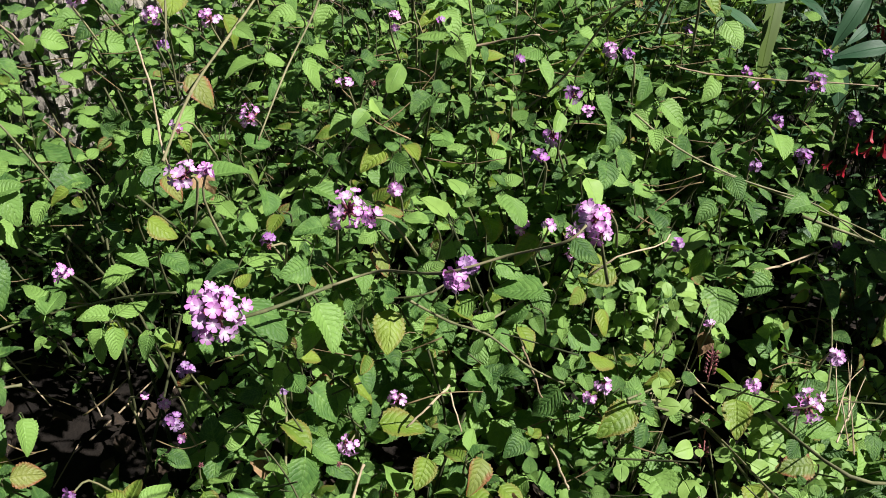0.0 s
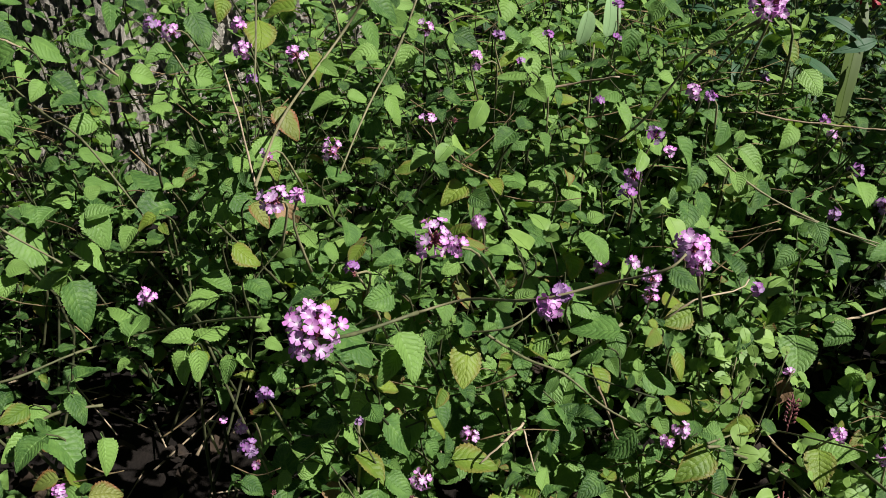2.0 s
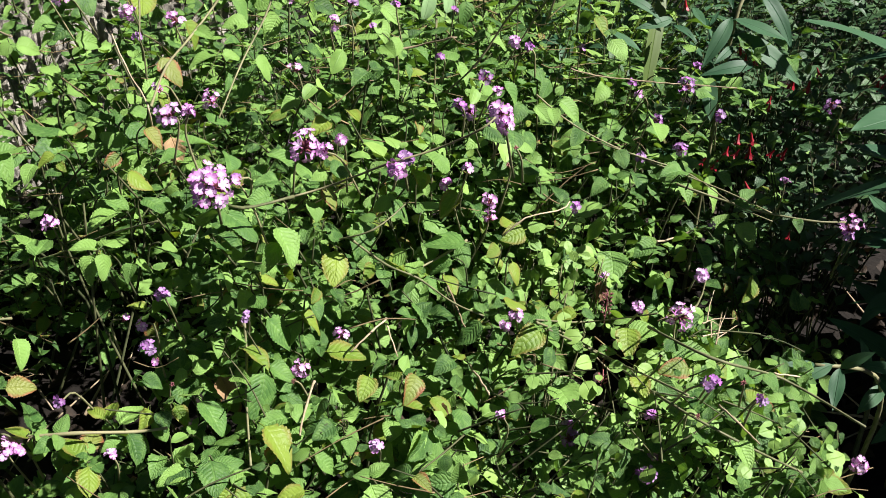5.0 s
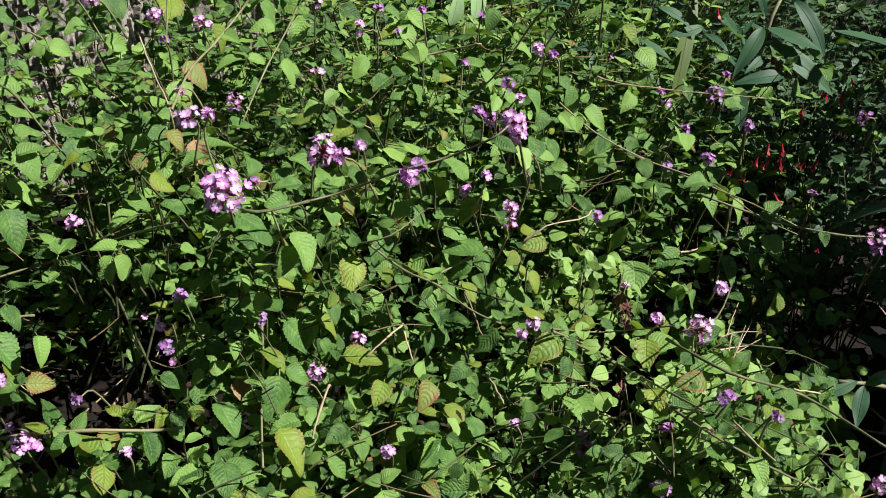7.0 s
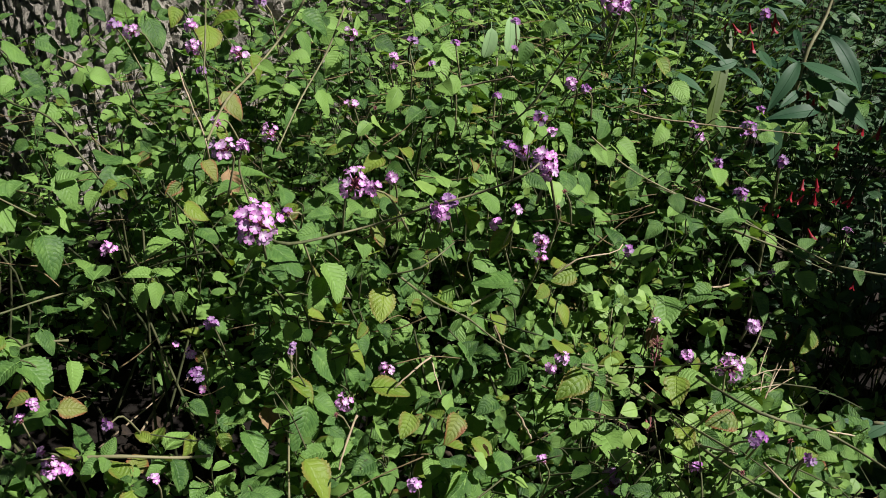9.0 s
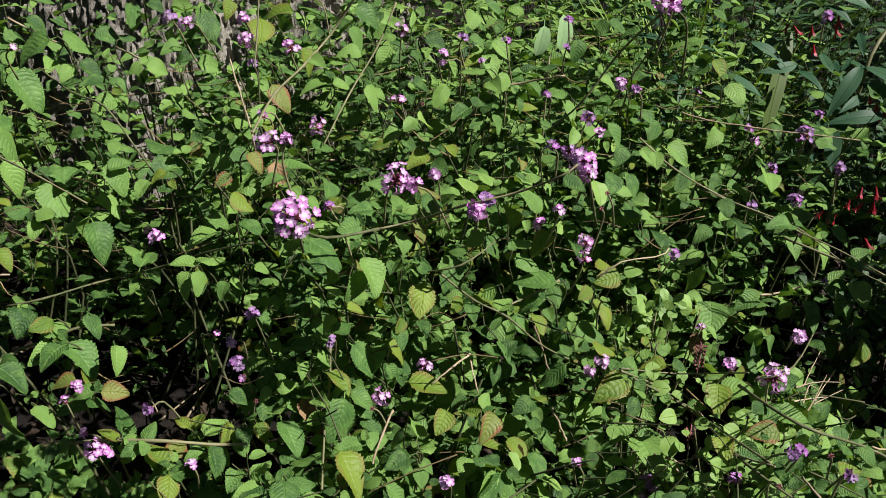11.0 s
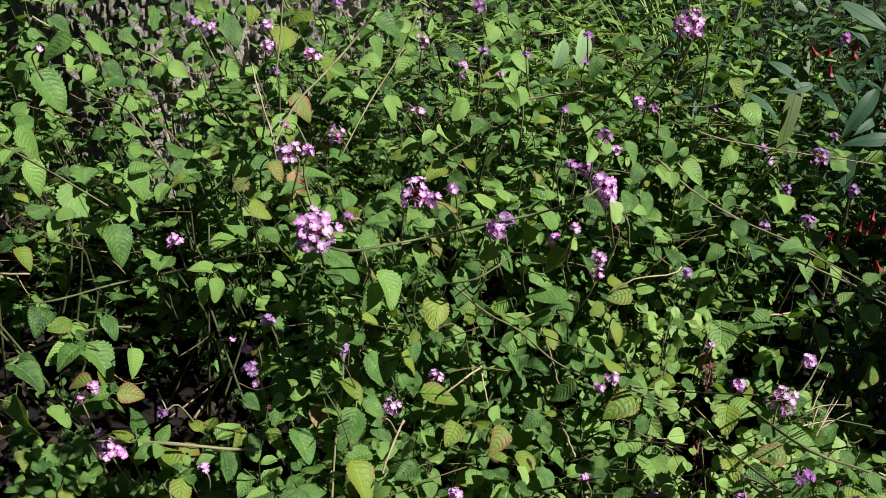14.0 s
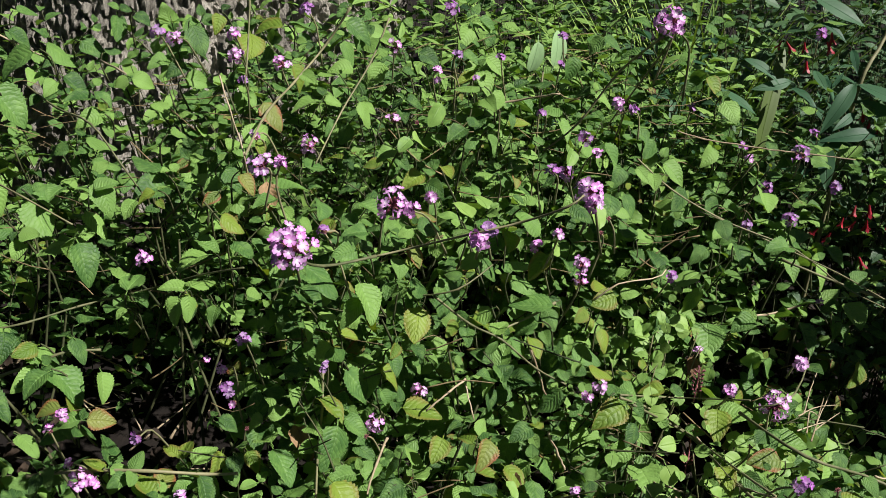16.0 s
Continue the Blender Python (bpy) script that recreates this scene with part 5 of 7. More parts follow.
lay_leaf(0.267, 0.420, 0.411, 0.82, 0.55, 0.19, 0.037, 'g', 0.51, -0.84, 0.19)
lay_leaf(0.207, 0.520, 0.342, -0.05, -0.95, -0.30, 0.025, 's', 0.68, -0.26, 0.68)
lay_leaf(0.230, 0.482, 0.374, 0.65, -0.25, -0.72, 0.028, 's', 0.62, -0.37, 0.69)
lay_leaf(0.265, 0.456, 0.416, -0.85, -0.51, -0.15, 0.019, 'g', 0.00, -0.29, 0.96)
lay_leaf(0.339, 0.593, 0.342, 0.96, -0.27, 0.07, 0.026, 's', 0.00, 0.24, 0.97)
lay_leaf(0.321, 0.666, 0.390, 0.64, 0.16, -0.75, 0.028, 'g', 0.70, -0.53, 0.48)
lay_leaf(0.390, 0.627, 0.327, 0.05, -0.92, -0.38, 0.027, 's', 0.51, -0.30, 0.81)
lay_leaf(0.330, 0.608, 0.392, 0.74, -0.08, -0.67, 0.024, 's', 0.51, -0.57, 0.64)
lay_leaf(0.461, 0.718, 0.273, 0.66, -0.61, -0.44, 0.027, 'g', 0.28, -0.34, 0.90)
lay_leaf(0.448, 0.671, 0.263, 0.20, 0.97, 0.16, 0.028, 's', 0.68, -0.26, 0.68)
lay_leaf(0.437, 0.633, 0.259, 0.26, -0.84, -0.48, 0.023, 's', 0.51, -0.30, 0.81)
lay_leaf(0.496, 0.672, 0.213, -0.63, -0.73, -0.28, 0.037, 'g', 0.21, -0.50, 0.84)
lay_leaf(-0.269, 0.399, 0.350, -0.66, -0.75, -0.06, 0.022, 'g', 0.23, -0.28, 0.93)
lay_leaf(-0.239, 0.399, 0.345, -0.57, -0.82, 0.00, 0.024, 'g', 0.00, 0.00, 1.00)
lay_leaf(-0.169, 0.420, 0.360, -0.83, -0.52, 0.21, 0.027, 'g', 0.24, 0.00, 0.97)
lay_leaf(-0.218, 0.398, 0.345, -0.73, -0.56, -0.39, 0.019, 'g', -0.28, -0.28, 0.92)
lay_leaf(-0.131, 0.397, 0.361, -0.58, -0.76, -0.28, 0.024, 'y', 0.51, -0.61, 0.61)
lay_leaf(-0.012, 0.413, 0.345, 0.37, -0.69, -0.63, 0.039, 'g', 0.24, -0.58, 0.78)
lay_leaf(0.071, 0.430, 0.294, 0.14, 0.99, -0.07, 0.036, 's', 0.45, 0.00, 0.89)
lay_leaf(-0.069, 0.406, 0.348, -0.94, -0.34, 0.00, 0.027, 'y', 0.00, 0.00, 1.00)
lay_leaf(-0.079, 0.401, 0.334, 0.94, -0.19, -0.29, 0.030, 'g', 0.23, -0.28, 0.93)
lay_leaf(-0.090, 0.384, 0.320, 0.92, 0.26, 0.28, 0.034, 'y', -0.29, 0.00, 0.96)
lay_leaf(-0.110, 0.395, 0.354, -0.83, -0.42, 0.36, 0.026, 'y', 0.51, -0.30, 0.81)
lay_leaf(0.125, 0.458, 0.279, -0.79, -0.55, -0.27, 0.034, 'y', 0.51, -0.84, 0.19)
lay_leaf(0.013, 0.407, 0.307, 0.59, -0.23, -0.78, 0.031, 'g', 0.52, -0.63, 0.58)
lay_leaf(0.081, 0.417, 0.291, -0.88, -0.48, 0.00, 0.031, 'g', 0.00, 0.00, 1.00)
lay_leaf(0.096, 0.466, 0.301, 0.85, 0.06, -0.53, 0.027, 's', 0.53, 0.00, 0.85)
lay_leaf(0.036, 0.461, 0.363, -0.30, -0.83, -0.46, 0.033, 'g', 0.70, -0.53, 0.48)
lay_leaf(-0.044, 0.467, 0.367, -0.75, -0.66, -0.01, 0.026, 'g', 0.28, -0.34, 0.90)
lay_leaf(-0.062, 0.442, 0.356, 0.76, -0.12, -0.64, 0.029, 'g', 0.61, -0.23, 0.76)
lay_leaf(-0.033, 0.460, 0.361, 0.26, -0.96, -0.08, 0.020, 'g', 0.30, 0.00, 0.95)
lay_leaf(0.204, 0.531, 0.287, 0.50, -0.46, -0.73, 0.034, 'g', 0.15, -0.78, 0.60)
lay_leaf(0.189, 0.429, 0.306, -0.87, -0.40, -0.30, 0.033, 's', 0.35, -0.91, 0.21)
lay_leaf(0.207, 0.428, 0.294, 0.67, -0.20, -0.72, 0.032, 'g', 0.62, -0.37, 0.69)
lay_leaf(0.321, 0.415, 0.356, 0.23, -0.66, -0.71, 0.029, 'g', 0.35, -0.63, 0.70)
lay_leaf(0.577, 0.844, 0.132, 0.79, -0.27, -0.55, 0.040, 'y', 0.20, -0.73, 0.65)
lay_leaf(0.421, 0.466, 0.305, 0.95, -0.15, -0.28, 0.026, 'g', 0.23, -0.28, 0.93)
lay_leaf(0.368, 0.397, 0.307, -0.15, -0.99, 0.00, 0.030, 'g', 0.00, 0.00, 1.00)
lay_leaf(0.466, 0.585, 0.251, -0.94, 0.24, 0.24, 0.037, 'g', 0.00, -0.71, 0.71)
lay_leaf(0.176, 0.402, 0.272, -1.00, 0.09, -0.03, 0.032, 's', 0.00, 0.30, 0.95)
lay_leaf(0.279, 0.383, 0.300, -0.91, -0.39, -0.17, 0.022, 's', 0.35, -0.91, 0.21)
lay_leaf(0.283, 0.370, 0.322, 0.68, -0.17, -0.71, 0.023, 's', 0.62, -0.37, 0.69)
lay_leaf(0.323, 0.394, 0.306, 0.65, -0.41, -0.64, 0.027, 's', 0.61, -0.23, 0.76)

# stems and trailing shoots
set_stem([(-0.069, 0.462, 0.604), (-0.038, 0.468, 0.611), (0.000, 0.404, 0.657), (0.036, 0.402, 0.670), (0.063, 0.383, 0.692), (0.074, 0.388, 0.699)], 0.0009)
set_stem([(-0.069, 0.462, 0.604), (-0.104, 0.426, 0.613), (-0.115, 0.362, 0.657), (-0.114, 0.356, 0.667)], 0.0012)
set_stem([(0.169, 0.728, 0.588), (0.210, 0.725, 0.556), (0.263, 0.724, 0.528), (0.333, 0.715, 0.502), (0.383, 0.689, 0.490), (0.419, 0.653, 0.483)], 0.0009)
set_stem([(0.238, 0.726, 0.535), (0.295, 0.720, 0.517), (0.346, 0.715, 0.500), (0.390, 0.683, 0.478), (0.425, 0.658, 0.470)], 0.0008)
set_stem([(-0.544, 0.715, 0.548), (-0.485, 0.675, 0.547), (-0.427, 0.622, 0.557), (-0.371, 0.598, 0.543)], 0.0011)
set_stem([(-0.547, 0.896, 0.572), (-0.478, 0.824, 0.572), (-0.397, 0.726, 0.594), (-0.365, 0.713, 0.556), (-0.332, 0.686, 0.531)], 0.0012)
set_stem([(-0.437, 0.484, 0.423), (-0.422, 0.510, 0.427), (-0.391, 0.521, 0.436), (-0.366, 0.530, 0.445), (-0.339, 0.546, 0.439)], 0.0016)
set_stem([(-0.444, 0.546, 0.453), (-0.407, 0.550, 0.462), (-0.373, 0.590, 0.458), (-0.315, 0.601, 0.472), (-0.239, 0.555, 0.522), (-0.190, 0.523, 0.551)], 0.0011)
set_stem([(-0.130, 0.554, 0.423), (-0.128, 0.536, 0.396), (-0.124, 0.485, 0.382), (-0.114, 0.414, 0.371)], 0.0013)
set_stem([(-0.149, 0.895, 0.686), (-0.180, 0.895, 0.639), (-0.203, 0.825, 0.617), (-0.198, 0.670, 0.638), (-0.188, 0.546, 0.646)], 0.0014)
set_stem([(-0.103, 0.880, 0.680), (-0.121, 0.850, 0.636), (-0.146, 0.801, 0.596), (-0.164, 0.731, 0.561)], 0.0011)
set_stem([(-0.246, 0.821, 0.706), (-0.243, 0.785, 0.659), (-0.241, 0.759, 0.635)], 0.0010)
set_stem([(0.154, 0.620, 0.743), (0.137, 0.720, 0.680), (0.105, 0.731, 0.622), (0.074, 0.743, 0.585)], 0.0012)
set_stem([(0.172, 0.628, 0.754), (0.170, 0.726, 0.687), (0.139, 0.761, 0.610)], 0.0010)
set_stem([(-0.028, 0.581, 0.499), (0.007, 0.605, 0.455), (0.040, 0.615, 0.432), (0.074, 0.590, 0.418), (0.104, 0.577, 0.410)], 0.0012)
set_stem([(0.149, 0.533, 0.431), (0.196, 0.590, 0.375), (0.237, 0.573, 0.357), (0.237, 0.434, 0.436), (0.245, 0.382, 0.461)], 0.0012)
set_stem([(0.149, 0.536, 0.432), (0.226, 0.630, 0.363), (0.257, 0.509, 0.455)], 0.0009)
set_stem([(-0.370, 0.435, 0.380), (-0.321, 0.446, 0.381), (-0.265, 0.443, 0.388), (-0.219, 0.460, 0.373), (-0.191, 0.458, 0.378)], 0.0017)
set_stem([(-0.046, 0.590, 0.492), (-0.006, 0.574, 0.512), (0.029, 0.606, 0.526)], 0.0009)
set_stem([(0.096, 0.679, 0.440), (0.072, 0.655, 0.438), (0.037, 0.629, 0.433)], 0.0014)
set_stem([(0.430, 0.806, 0.325), (0.302, 0.528, 0.451), (0.262, 0.507, 0.449)], 0.0009)
set_stem([(0.256, 0.523, 0.430), (0.283, 0.433, 0.459), (0.364, 0.455, 0.417), (0.410, 0.388, 0.416)], 0.0014)
set_stem([(0.167, 0.558, 0.405), (0.235, 0.583, 0.351), (0.240, 0.418, 0.428), (0.287, 0.366, 0.425), (0.364, 0.386, 0.368)], 0.0013)
set_stem([(0.336, 0.723, 0.484), (0.414, 0.697, 0.466), (0.473, 0.670, 0.464), (0.513, 0.667, 0.463)], 0.0014)

# dry twigs
set_twig([(0.005, 0.574, 0.412), (-0.014, 0.548, 0.409), (-0.030, 0.540, 0.398)], 0.0011)
set_twig([(-0.280, 0.797, 0.633), (-0.249, 0.721, 0.616), (-0.201, 0.582, 0.632), (-0.216, 0.642, 0.562)], 0.0010)
set_twig([(0.015, 0.863, 0.588), (0.055, 0.868, 0.596), (0.093, 0.841, 0.615)], 0.0014)
set_twig([(0.139, 0.690, 0.438), (0.162, 0.691, 0.456), (0.205, 0.718, 0.460), (0.221, 0.735, 0.465)], 0.0009)
set_twig([(0.239, 0.879, 0.563), (0.287, 0.887, 0.551), (0.359, 0.898, 0.540), (0.401, 0.900, 0.539), (0.465, 0.902, 0.534)], 0.0010)
set_twig([(0.330, 0.789, 0.368), (0.376, 0.819, 0.361), (0.413, 0.831, 0.367)], 0.0014)
set_twig([(-0.605, 0.941, 0.624), (-0.560, 0.949, 0.598), (-0.508, 0.931, 0.586)], 0.0014)
set_twig([(-0.442, 0.876, 0.614), (-0.374, 0.783, 0.630)], 0.0014)
set_twig([(0.067, 0.600, 0.431), (0.080, 0.586, 0.410), (0.084, 0.567, 0.407)], 0.0011)
set_twig([(0.090, 0.571, 0.354), (0.097, 0.496, 0.382), (0.100, 0.487, 0.380)], 0.0012)
set_twig([(0.147, 0.566, 0.362), (0.156, 0.548, 0.371)], 0.0012)
set_twig([(0.006, 0.577, 0.404), (0.015, 0.547, 0.385)], 0.0009)
set_twig([(0.184, 0.502, 0.361), (0.233, 0.513, 0.336)], 0.0011)
set_twig([(-0.062, 0.508, 0.389), (-0.071, 0.477, 0.375), (-0.076, 0.443, 0.377)], 0.0012)
set_twig([(-0.473, 0.559, 0.479), (-0.439, 0.561, 0.481)], 0.0012)
set_twig([(0.319, 0.535, 0.423), (0.385, 0.676, 0.354), (0.415, 0.743, 0.330)], 0.0006)
set_twig([(0.335, 0.546, 0.402), (0.442, 0.754, 0.293)], 0.0006)
set_twig([(0.285, 0.462, 0.461), (0.370, 0.600, 0.369)], 0.0006)
set_twig([(0.290, 0.449, 0.461), (0.413, 0.708, 0.321)], 0.0006)
set_twig([(0.339, 0.547, 0.396), (0.433, 0.696, 0.310)], 0.0006)
set_twig([(0.292, 0.490, 0.456), (0.358, 0.600, 0.388), (0.429, 0.705, 0.313)], 0.0006)
set_twig([(0.289, 0.458, 0.462), (0.334, 0.555, 0.409), (0.345, 0.569, 0.396)], 0.0006)
set_twig([(0.190, 0.497, 0.334), (0.202, 0.502, 0.319)], 0.0009)
set_twig([(0.262, 0.361, 0.468), (0.269, 0.331, 0.473), (0.312, 0.377, 0.408)], 0.0009)
set_twig([(0.209, 0.504, 0.342), (0.228, 0.506, 0.328)], 0.0009)
set_twig([(0.361, 0.466, 0.416), (0.395, 0.477, 0.401)], 0.0009)
set_twig([(0.236, 0.451, 0.412), (0.244, 0.371, 0.465)], 0.0009)

# ---- shoots that fill the bed ----
KNOWN = np.array(STANDING)
BORNE = list(NODES)


def complete_nodes():
    """Each leaf that stands out has its opposite leaf, and the young pair of the shoot's tip above it."""
    for base, tip, length, tint, face in BORNE:
        shrub = shrub_at(base)
        level = Vector((tip.x, tip.y, 0.0))
        axis = (face * 0.7 + Vector((R.gauss(0, 0.2), R.gauss(-0.1, 0.2), 0.6))).normalized()
        across = axis.cross(tip).normalized()
        young = R.uniform(0.30, 0.5) * length
        heel = base - tip * length * 0.16
        others = [(heel, -level + Vector((R.gauss(0, 0.25), R.gauss(0, 0.25), tip.z * 0.6 + R.gauss(0, 0.2))), length * R.uniform(0.6, 0.95)),
                  (heel + axis * 0.006, across + axis * R.uniform(0.2, 0.7), young),
                  (heel + axis * 0.006, -across + axis * R.uniform(0.2, 0.7), young * R.uniform(0.8, 1.1)),
                  (heel - axis * 0.014, across + axis * R.uniform(-0.5, 0.2), length * R.uniform(0.6, 1.0)),
                  (heel - axis * 0.014, -across + axis * R.uniform(-0.5, 0.2), length * R.uniform(0.6, 1.0))]
        for k, (p, way, size) in enumerate(others):
            if way.length < 0.1 or size < 0.006 or R.random() < (0.3, 0.4, 0.4, 0.55, 0.55)[k]:
                continue
            way = way.normalized()
            if overgrows(p + way * size * 0.5, size):
                continue
            up = axis + Vector((R.gauss(0, 0.35), R.gauss(-0.1, 0.3), R.gauss(0.1, 0.2)))
            m = turned(p, way, up, size)
            kind = tint if tint == "s" else "y" if R.random() < 0.05 else "g"
            if COUNT[shrub] < 300:
                leaf_part(shrub, m, kind)
            else:
                LEAFAGE[shrub]["g"].add(R.choice(FINE), m)


complete_nodes()


def shoot(shrub, p, way, length, size, fine):
    """A shoot with opposite pairs of leaves, the pairs turned crosswise and smaller towards its tip."""
    bend = Vector((R.gauss(0, 0.2), R.gauss(0, 0.2), R.gauss(0, 0.15)))
    line = smooth_path([p, p + way * length * 0.5, p + (way + bend * 0.5).normalized() * length], 3)
    SHOOT[shrub].add(tube_shape(line, 0.0010, 0.0006, 4), Matrix())
    pairs = R.randint(3, 5)
    ref = way.orthogonal().normalized()
    turn = R.uniform(0, 3.14)
    for k in range(pairs):
        s = (k + 0.8) / (pairs - 0.1)
        q = line[min(int(s * (len(line) - 1)), len(line) - 1)]
        big = size * (1.0 - 0.55 * max(0, s - 0.35)) * R.uniform(0.75, 1.15)
        turn += 1.57 + R.uniform(-0.3, 0.3)
        for d in (0, math.pi):
            if R.random() < 0.08:
                continue
            out = Matrix.Rotation(turn + d, 3, way) @ ref
            tip = out + way * R.uniform(-0.1, 0.7) + Vector((0, -0.05, R.uniform(-0.45, 0.15)))
            face = way * 0.6 + Vector((R.gauss(0, 0.45), R.gauss(-0.15, 0.42), 0.7))
            if overgrows(q + tip.normalized() * big * 0.5, big):
                continue
            m = turned(q + out * 0.002, tip, face, big)
            roll = R.random()
            tint = "y" if roll < (0.10 if q.x > 0.05 and q.y < 0.65 else 0.05) else "r" if roll < 0.108 and big < 0.025 else "g"
            if fine and COUNT[shrub] < 300:
                leaf_part(shrub, m, tint)
            else:
                LEAFAGE[shrub][tint].add(R.choice(COARSE), m)


STRAW = {s: Batch() for s in SHRUBS}
STRAWY = plain_material("straw_runner", (0.07, 0.055, 0.025), (0.24, 0.18, 0.09), 120.0, 0.7, 0.4, 0.0005)


HOLLOWS = ((-0.45, 0.60, 0.07), (-0.36, 0.56, 0.07), (-0.26, 0.51, 0.06), (-0.31, 0.63, 0.05), (-0.20, 0.52, 0.045), (-0.27, 0.47, 0.05), (-0.38, 0.44, 0.06), (-0.46, 0.48, 0.07), (-0.37, 0.35, 0.06), (-0.52, 0.40, 0.08), (-0.25, 0.42, 0.05),
           (-0.31, 0.41, 0.06), (-0.145, 0.79, 0.03), (0.045, 0.78, 0.035), (0.29, 0.735, 0.05), (0.37, 0.75, 0.05), (0.43, 0.83, 0.05), (0.35, 0.88, 0.045), (0.18, 0.73, 0.035), (0.06, 0.60, 0.04), (0.05, 0.545, 0.03),
           (0.11, 0.525, 0.03), (-0.37, 0.76, 0.055), (-0.30, 0.68, 0.05), (-0.27, 0.80, 0.04), (-0.035, 0.58, 0.035),
           (0.31, 0.87, 0.05), (0.28, 0.82, 0.05), (0.34, 0.85, 0.05), (0.38, 0.88, 0.05), (0.46, 0.94, 0.05), (0.54, 1.01, 0.05), (0.46, 0.99, 0.05), (0.17, 0.79, 0.045), (-0.4, 0.88, 0.045), (-0.37, 0.89, 0.045), (-0.35, 0.82, 0.045), (-0.4, 0.82, 0.045), (-0.5, 0.81, 0.045), (-0.51, 0.76, 0.045), (-0.34, 0.84, 0.045), (-0.41, 0.74, 0.045), (-0.46, 0.65, 0.045), (-0.41, 0.63, 0.045), (-0.34, 0.62, 0.045))


def depth_of_hollow(x, y):
    """1 in the middle of a hollow of the bed, 0 away from all of them."""
    return max(math.exp(-((x - a) / w) ** 2 - ((y - b) / w) ** 2) for a, b, w in HOLLOWS)


def fill_bed():
    made = 0
    while made < 3500:
        x, y = R.uniform(-0.85, 0.66), R.uniform(0.12, 1.42)
        h = top(x, y)
        if h < 0.12 or (x > 0.42 and y < 0.8 and R.random() < 0.8):
            continue
        # open, shaded hollows between the shrubs
        hollow = noise.noise((x * 10.0, y * 10.0, 1.7)) + 0.75 * noise.noise((x * 24.0, y * 24.0, 5.1))
        deep = R.random()
        pit = depth_of_hollow(x, y)
        thin = 0.6 if (x < -0.24 and y < 0.82) else (0.0 if x > 0.0 and y < 0.6 else 0.28)
        if (pit > 0.3 and R.random() < 0.94) or R.random() < thin:
            made += 1
            continue
        hollow += 1.1 * math.exp(-((x + 0.30) / 0.15) ** 2 - ((y - 0.52) / 0.09) ** 2) + 0.9 * math.exp(-((x + 0.40) / 0.15) ** 2 - ((y - 0.69) / 0.10) ** 2) + 0.25 * math.exp(-((x + 0.40) / 0.16) ** 2 - ((y - 0.96) / 0.10) ** 2)
        if x > -0.2 and y < 0.56:
            hollow = min(hollow, 0.12 if x > -0.05 else 0.2)
        if hollow > 0.30 and R.random() < (0.6 if hollow > 0.6 else 0.45):
            made += 1
            continue
        low = (-0.008 if x > 0.14 and y < 0.66 else 0.062 if x < -0.2 else 0.044) + 0.22 * deep ** 1.6 + max(0.0, hollow + 0.14) * 0.75 + 0.16 * pit
        if low > 0.14 and x < -0.24 and y < 1.0:
            made += 1
            continue
        n = slope(x, y)
        length = R.uniform(0.05, 0.11)
        way = (n * 0.7 + Vector((R.gauss(0, 0.4), R.gauss(-0.05, 0.4), 0.45 + R.gauss(0, 0.25)))).normalized()
        tip = Vector((x, y, max(0.05, h - low)))
        shoot(shrub_at(tip), tip - way * length, way, length, R.choice((0.011, 0.014, 0.018, 0.022, 0.026, 0.030, 0.034, 0.040)) * R.uniform(0.9, 1.1), deep < 0.22 and hollow < 0.1 and 0.3 < y < 1.0)
        made += 1
    # shoots that arch over the hollow
    for cx, cy, cz, spread, n in ((-0.17, 0.66, 0.40, 0.035, 14), (-0.15, 0.60, 0.36, 0.035, 12), (-0.14, 0.72, 0.42, 0.03, 10), (-0.17, 0.52, 0.34, 0.03, 8), (-0.16, 0.70, 0.50, 0.03, 12), (-0.14, 0.61, 0.44, 0.03, 4), (-0.28, 0.80, 0.52, 0.03, 8), (-0.09, 0.52, 0.47, 0.04, 5), (-0.02, 0.60, 0.45, 0.04, 5), (0.05, 0.38, 0.37, 0.03, 10), (0.12, 0.37, 0.38, 0.03, 10), (0.18, 0.36, 0.40, 0.03, 8), (0.26, 0.38, 0.42, 0.035, 3), (0.25, 0.46, 0.41, 0.035, 3), (0.14, 0.43, 0.40, 0.035, 12), (0.19, 0.42, 0.41, 0.03, 10),
                                  (0.36, 0.58, 0.37, 0.035, 10), (0.06, 0.45, 0.33, 0.04, 12), (0.08, 0.41, 0.37, 0.035, 10), (0.44, 0.70, 0.31, 0.04, 10), (0.46, 0.62, 0.30, 0.035, 8), (0.12, 0.46, 0.325, 0.04, 12), (0.17, 0.48, 0.36, 0.035, 10), (0.10, 0.53, 0.36, 0.04, 8), (0.375, 0.50, 0.37, 0.035, 12), (0.33, 0.43, 0.39, 0.035, 8), (0.37, 0.40, 0.38, 0.035, 8), (0.41, 0.66, 0.31, 0.04, 10), (0.42, 0.60, 0.30, 0.04, 10),
                                  (-0.46, 1.10, 0.60, 0.07, 7), (-0.30, 1.12, 0.62, 0.06, 7), (-0.17, 0.45, 0.40, 0.035, 10), (-0.12, 0.47, 0.41, 0.035, 10), (-0.05, 0.48, 0.40, 0.035, 8), (-0.12, 0.41, 0.385, 0.04, 14), (-0.07, 0.43, 0.36, 0.04, 12), (0.0, 0.45, 0.34, 0.04, 12), (-0.15, 0.51, 0.385, 0.03, 9)):
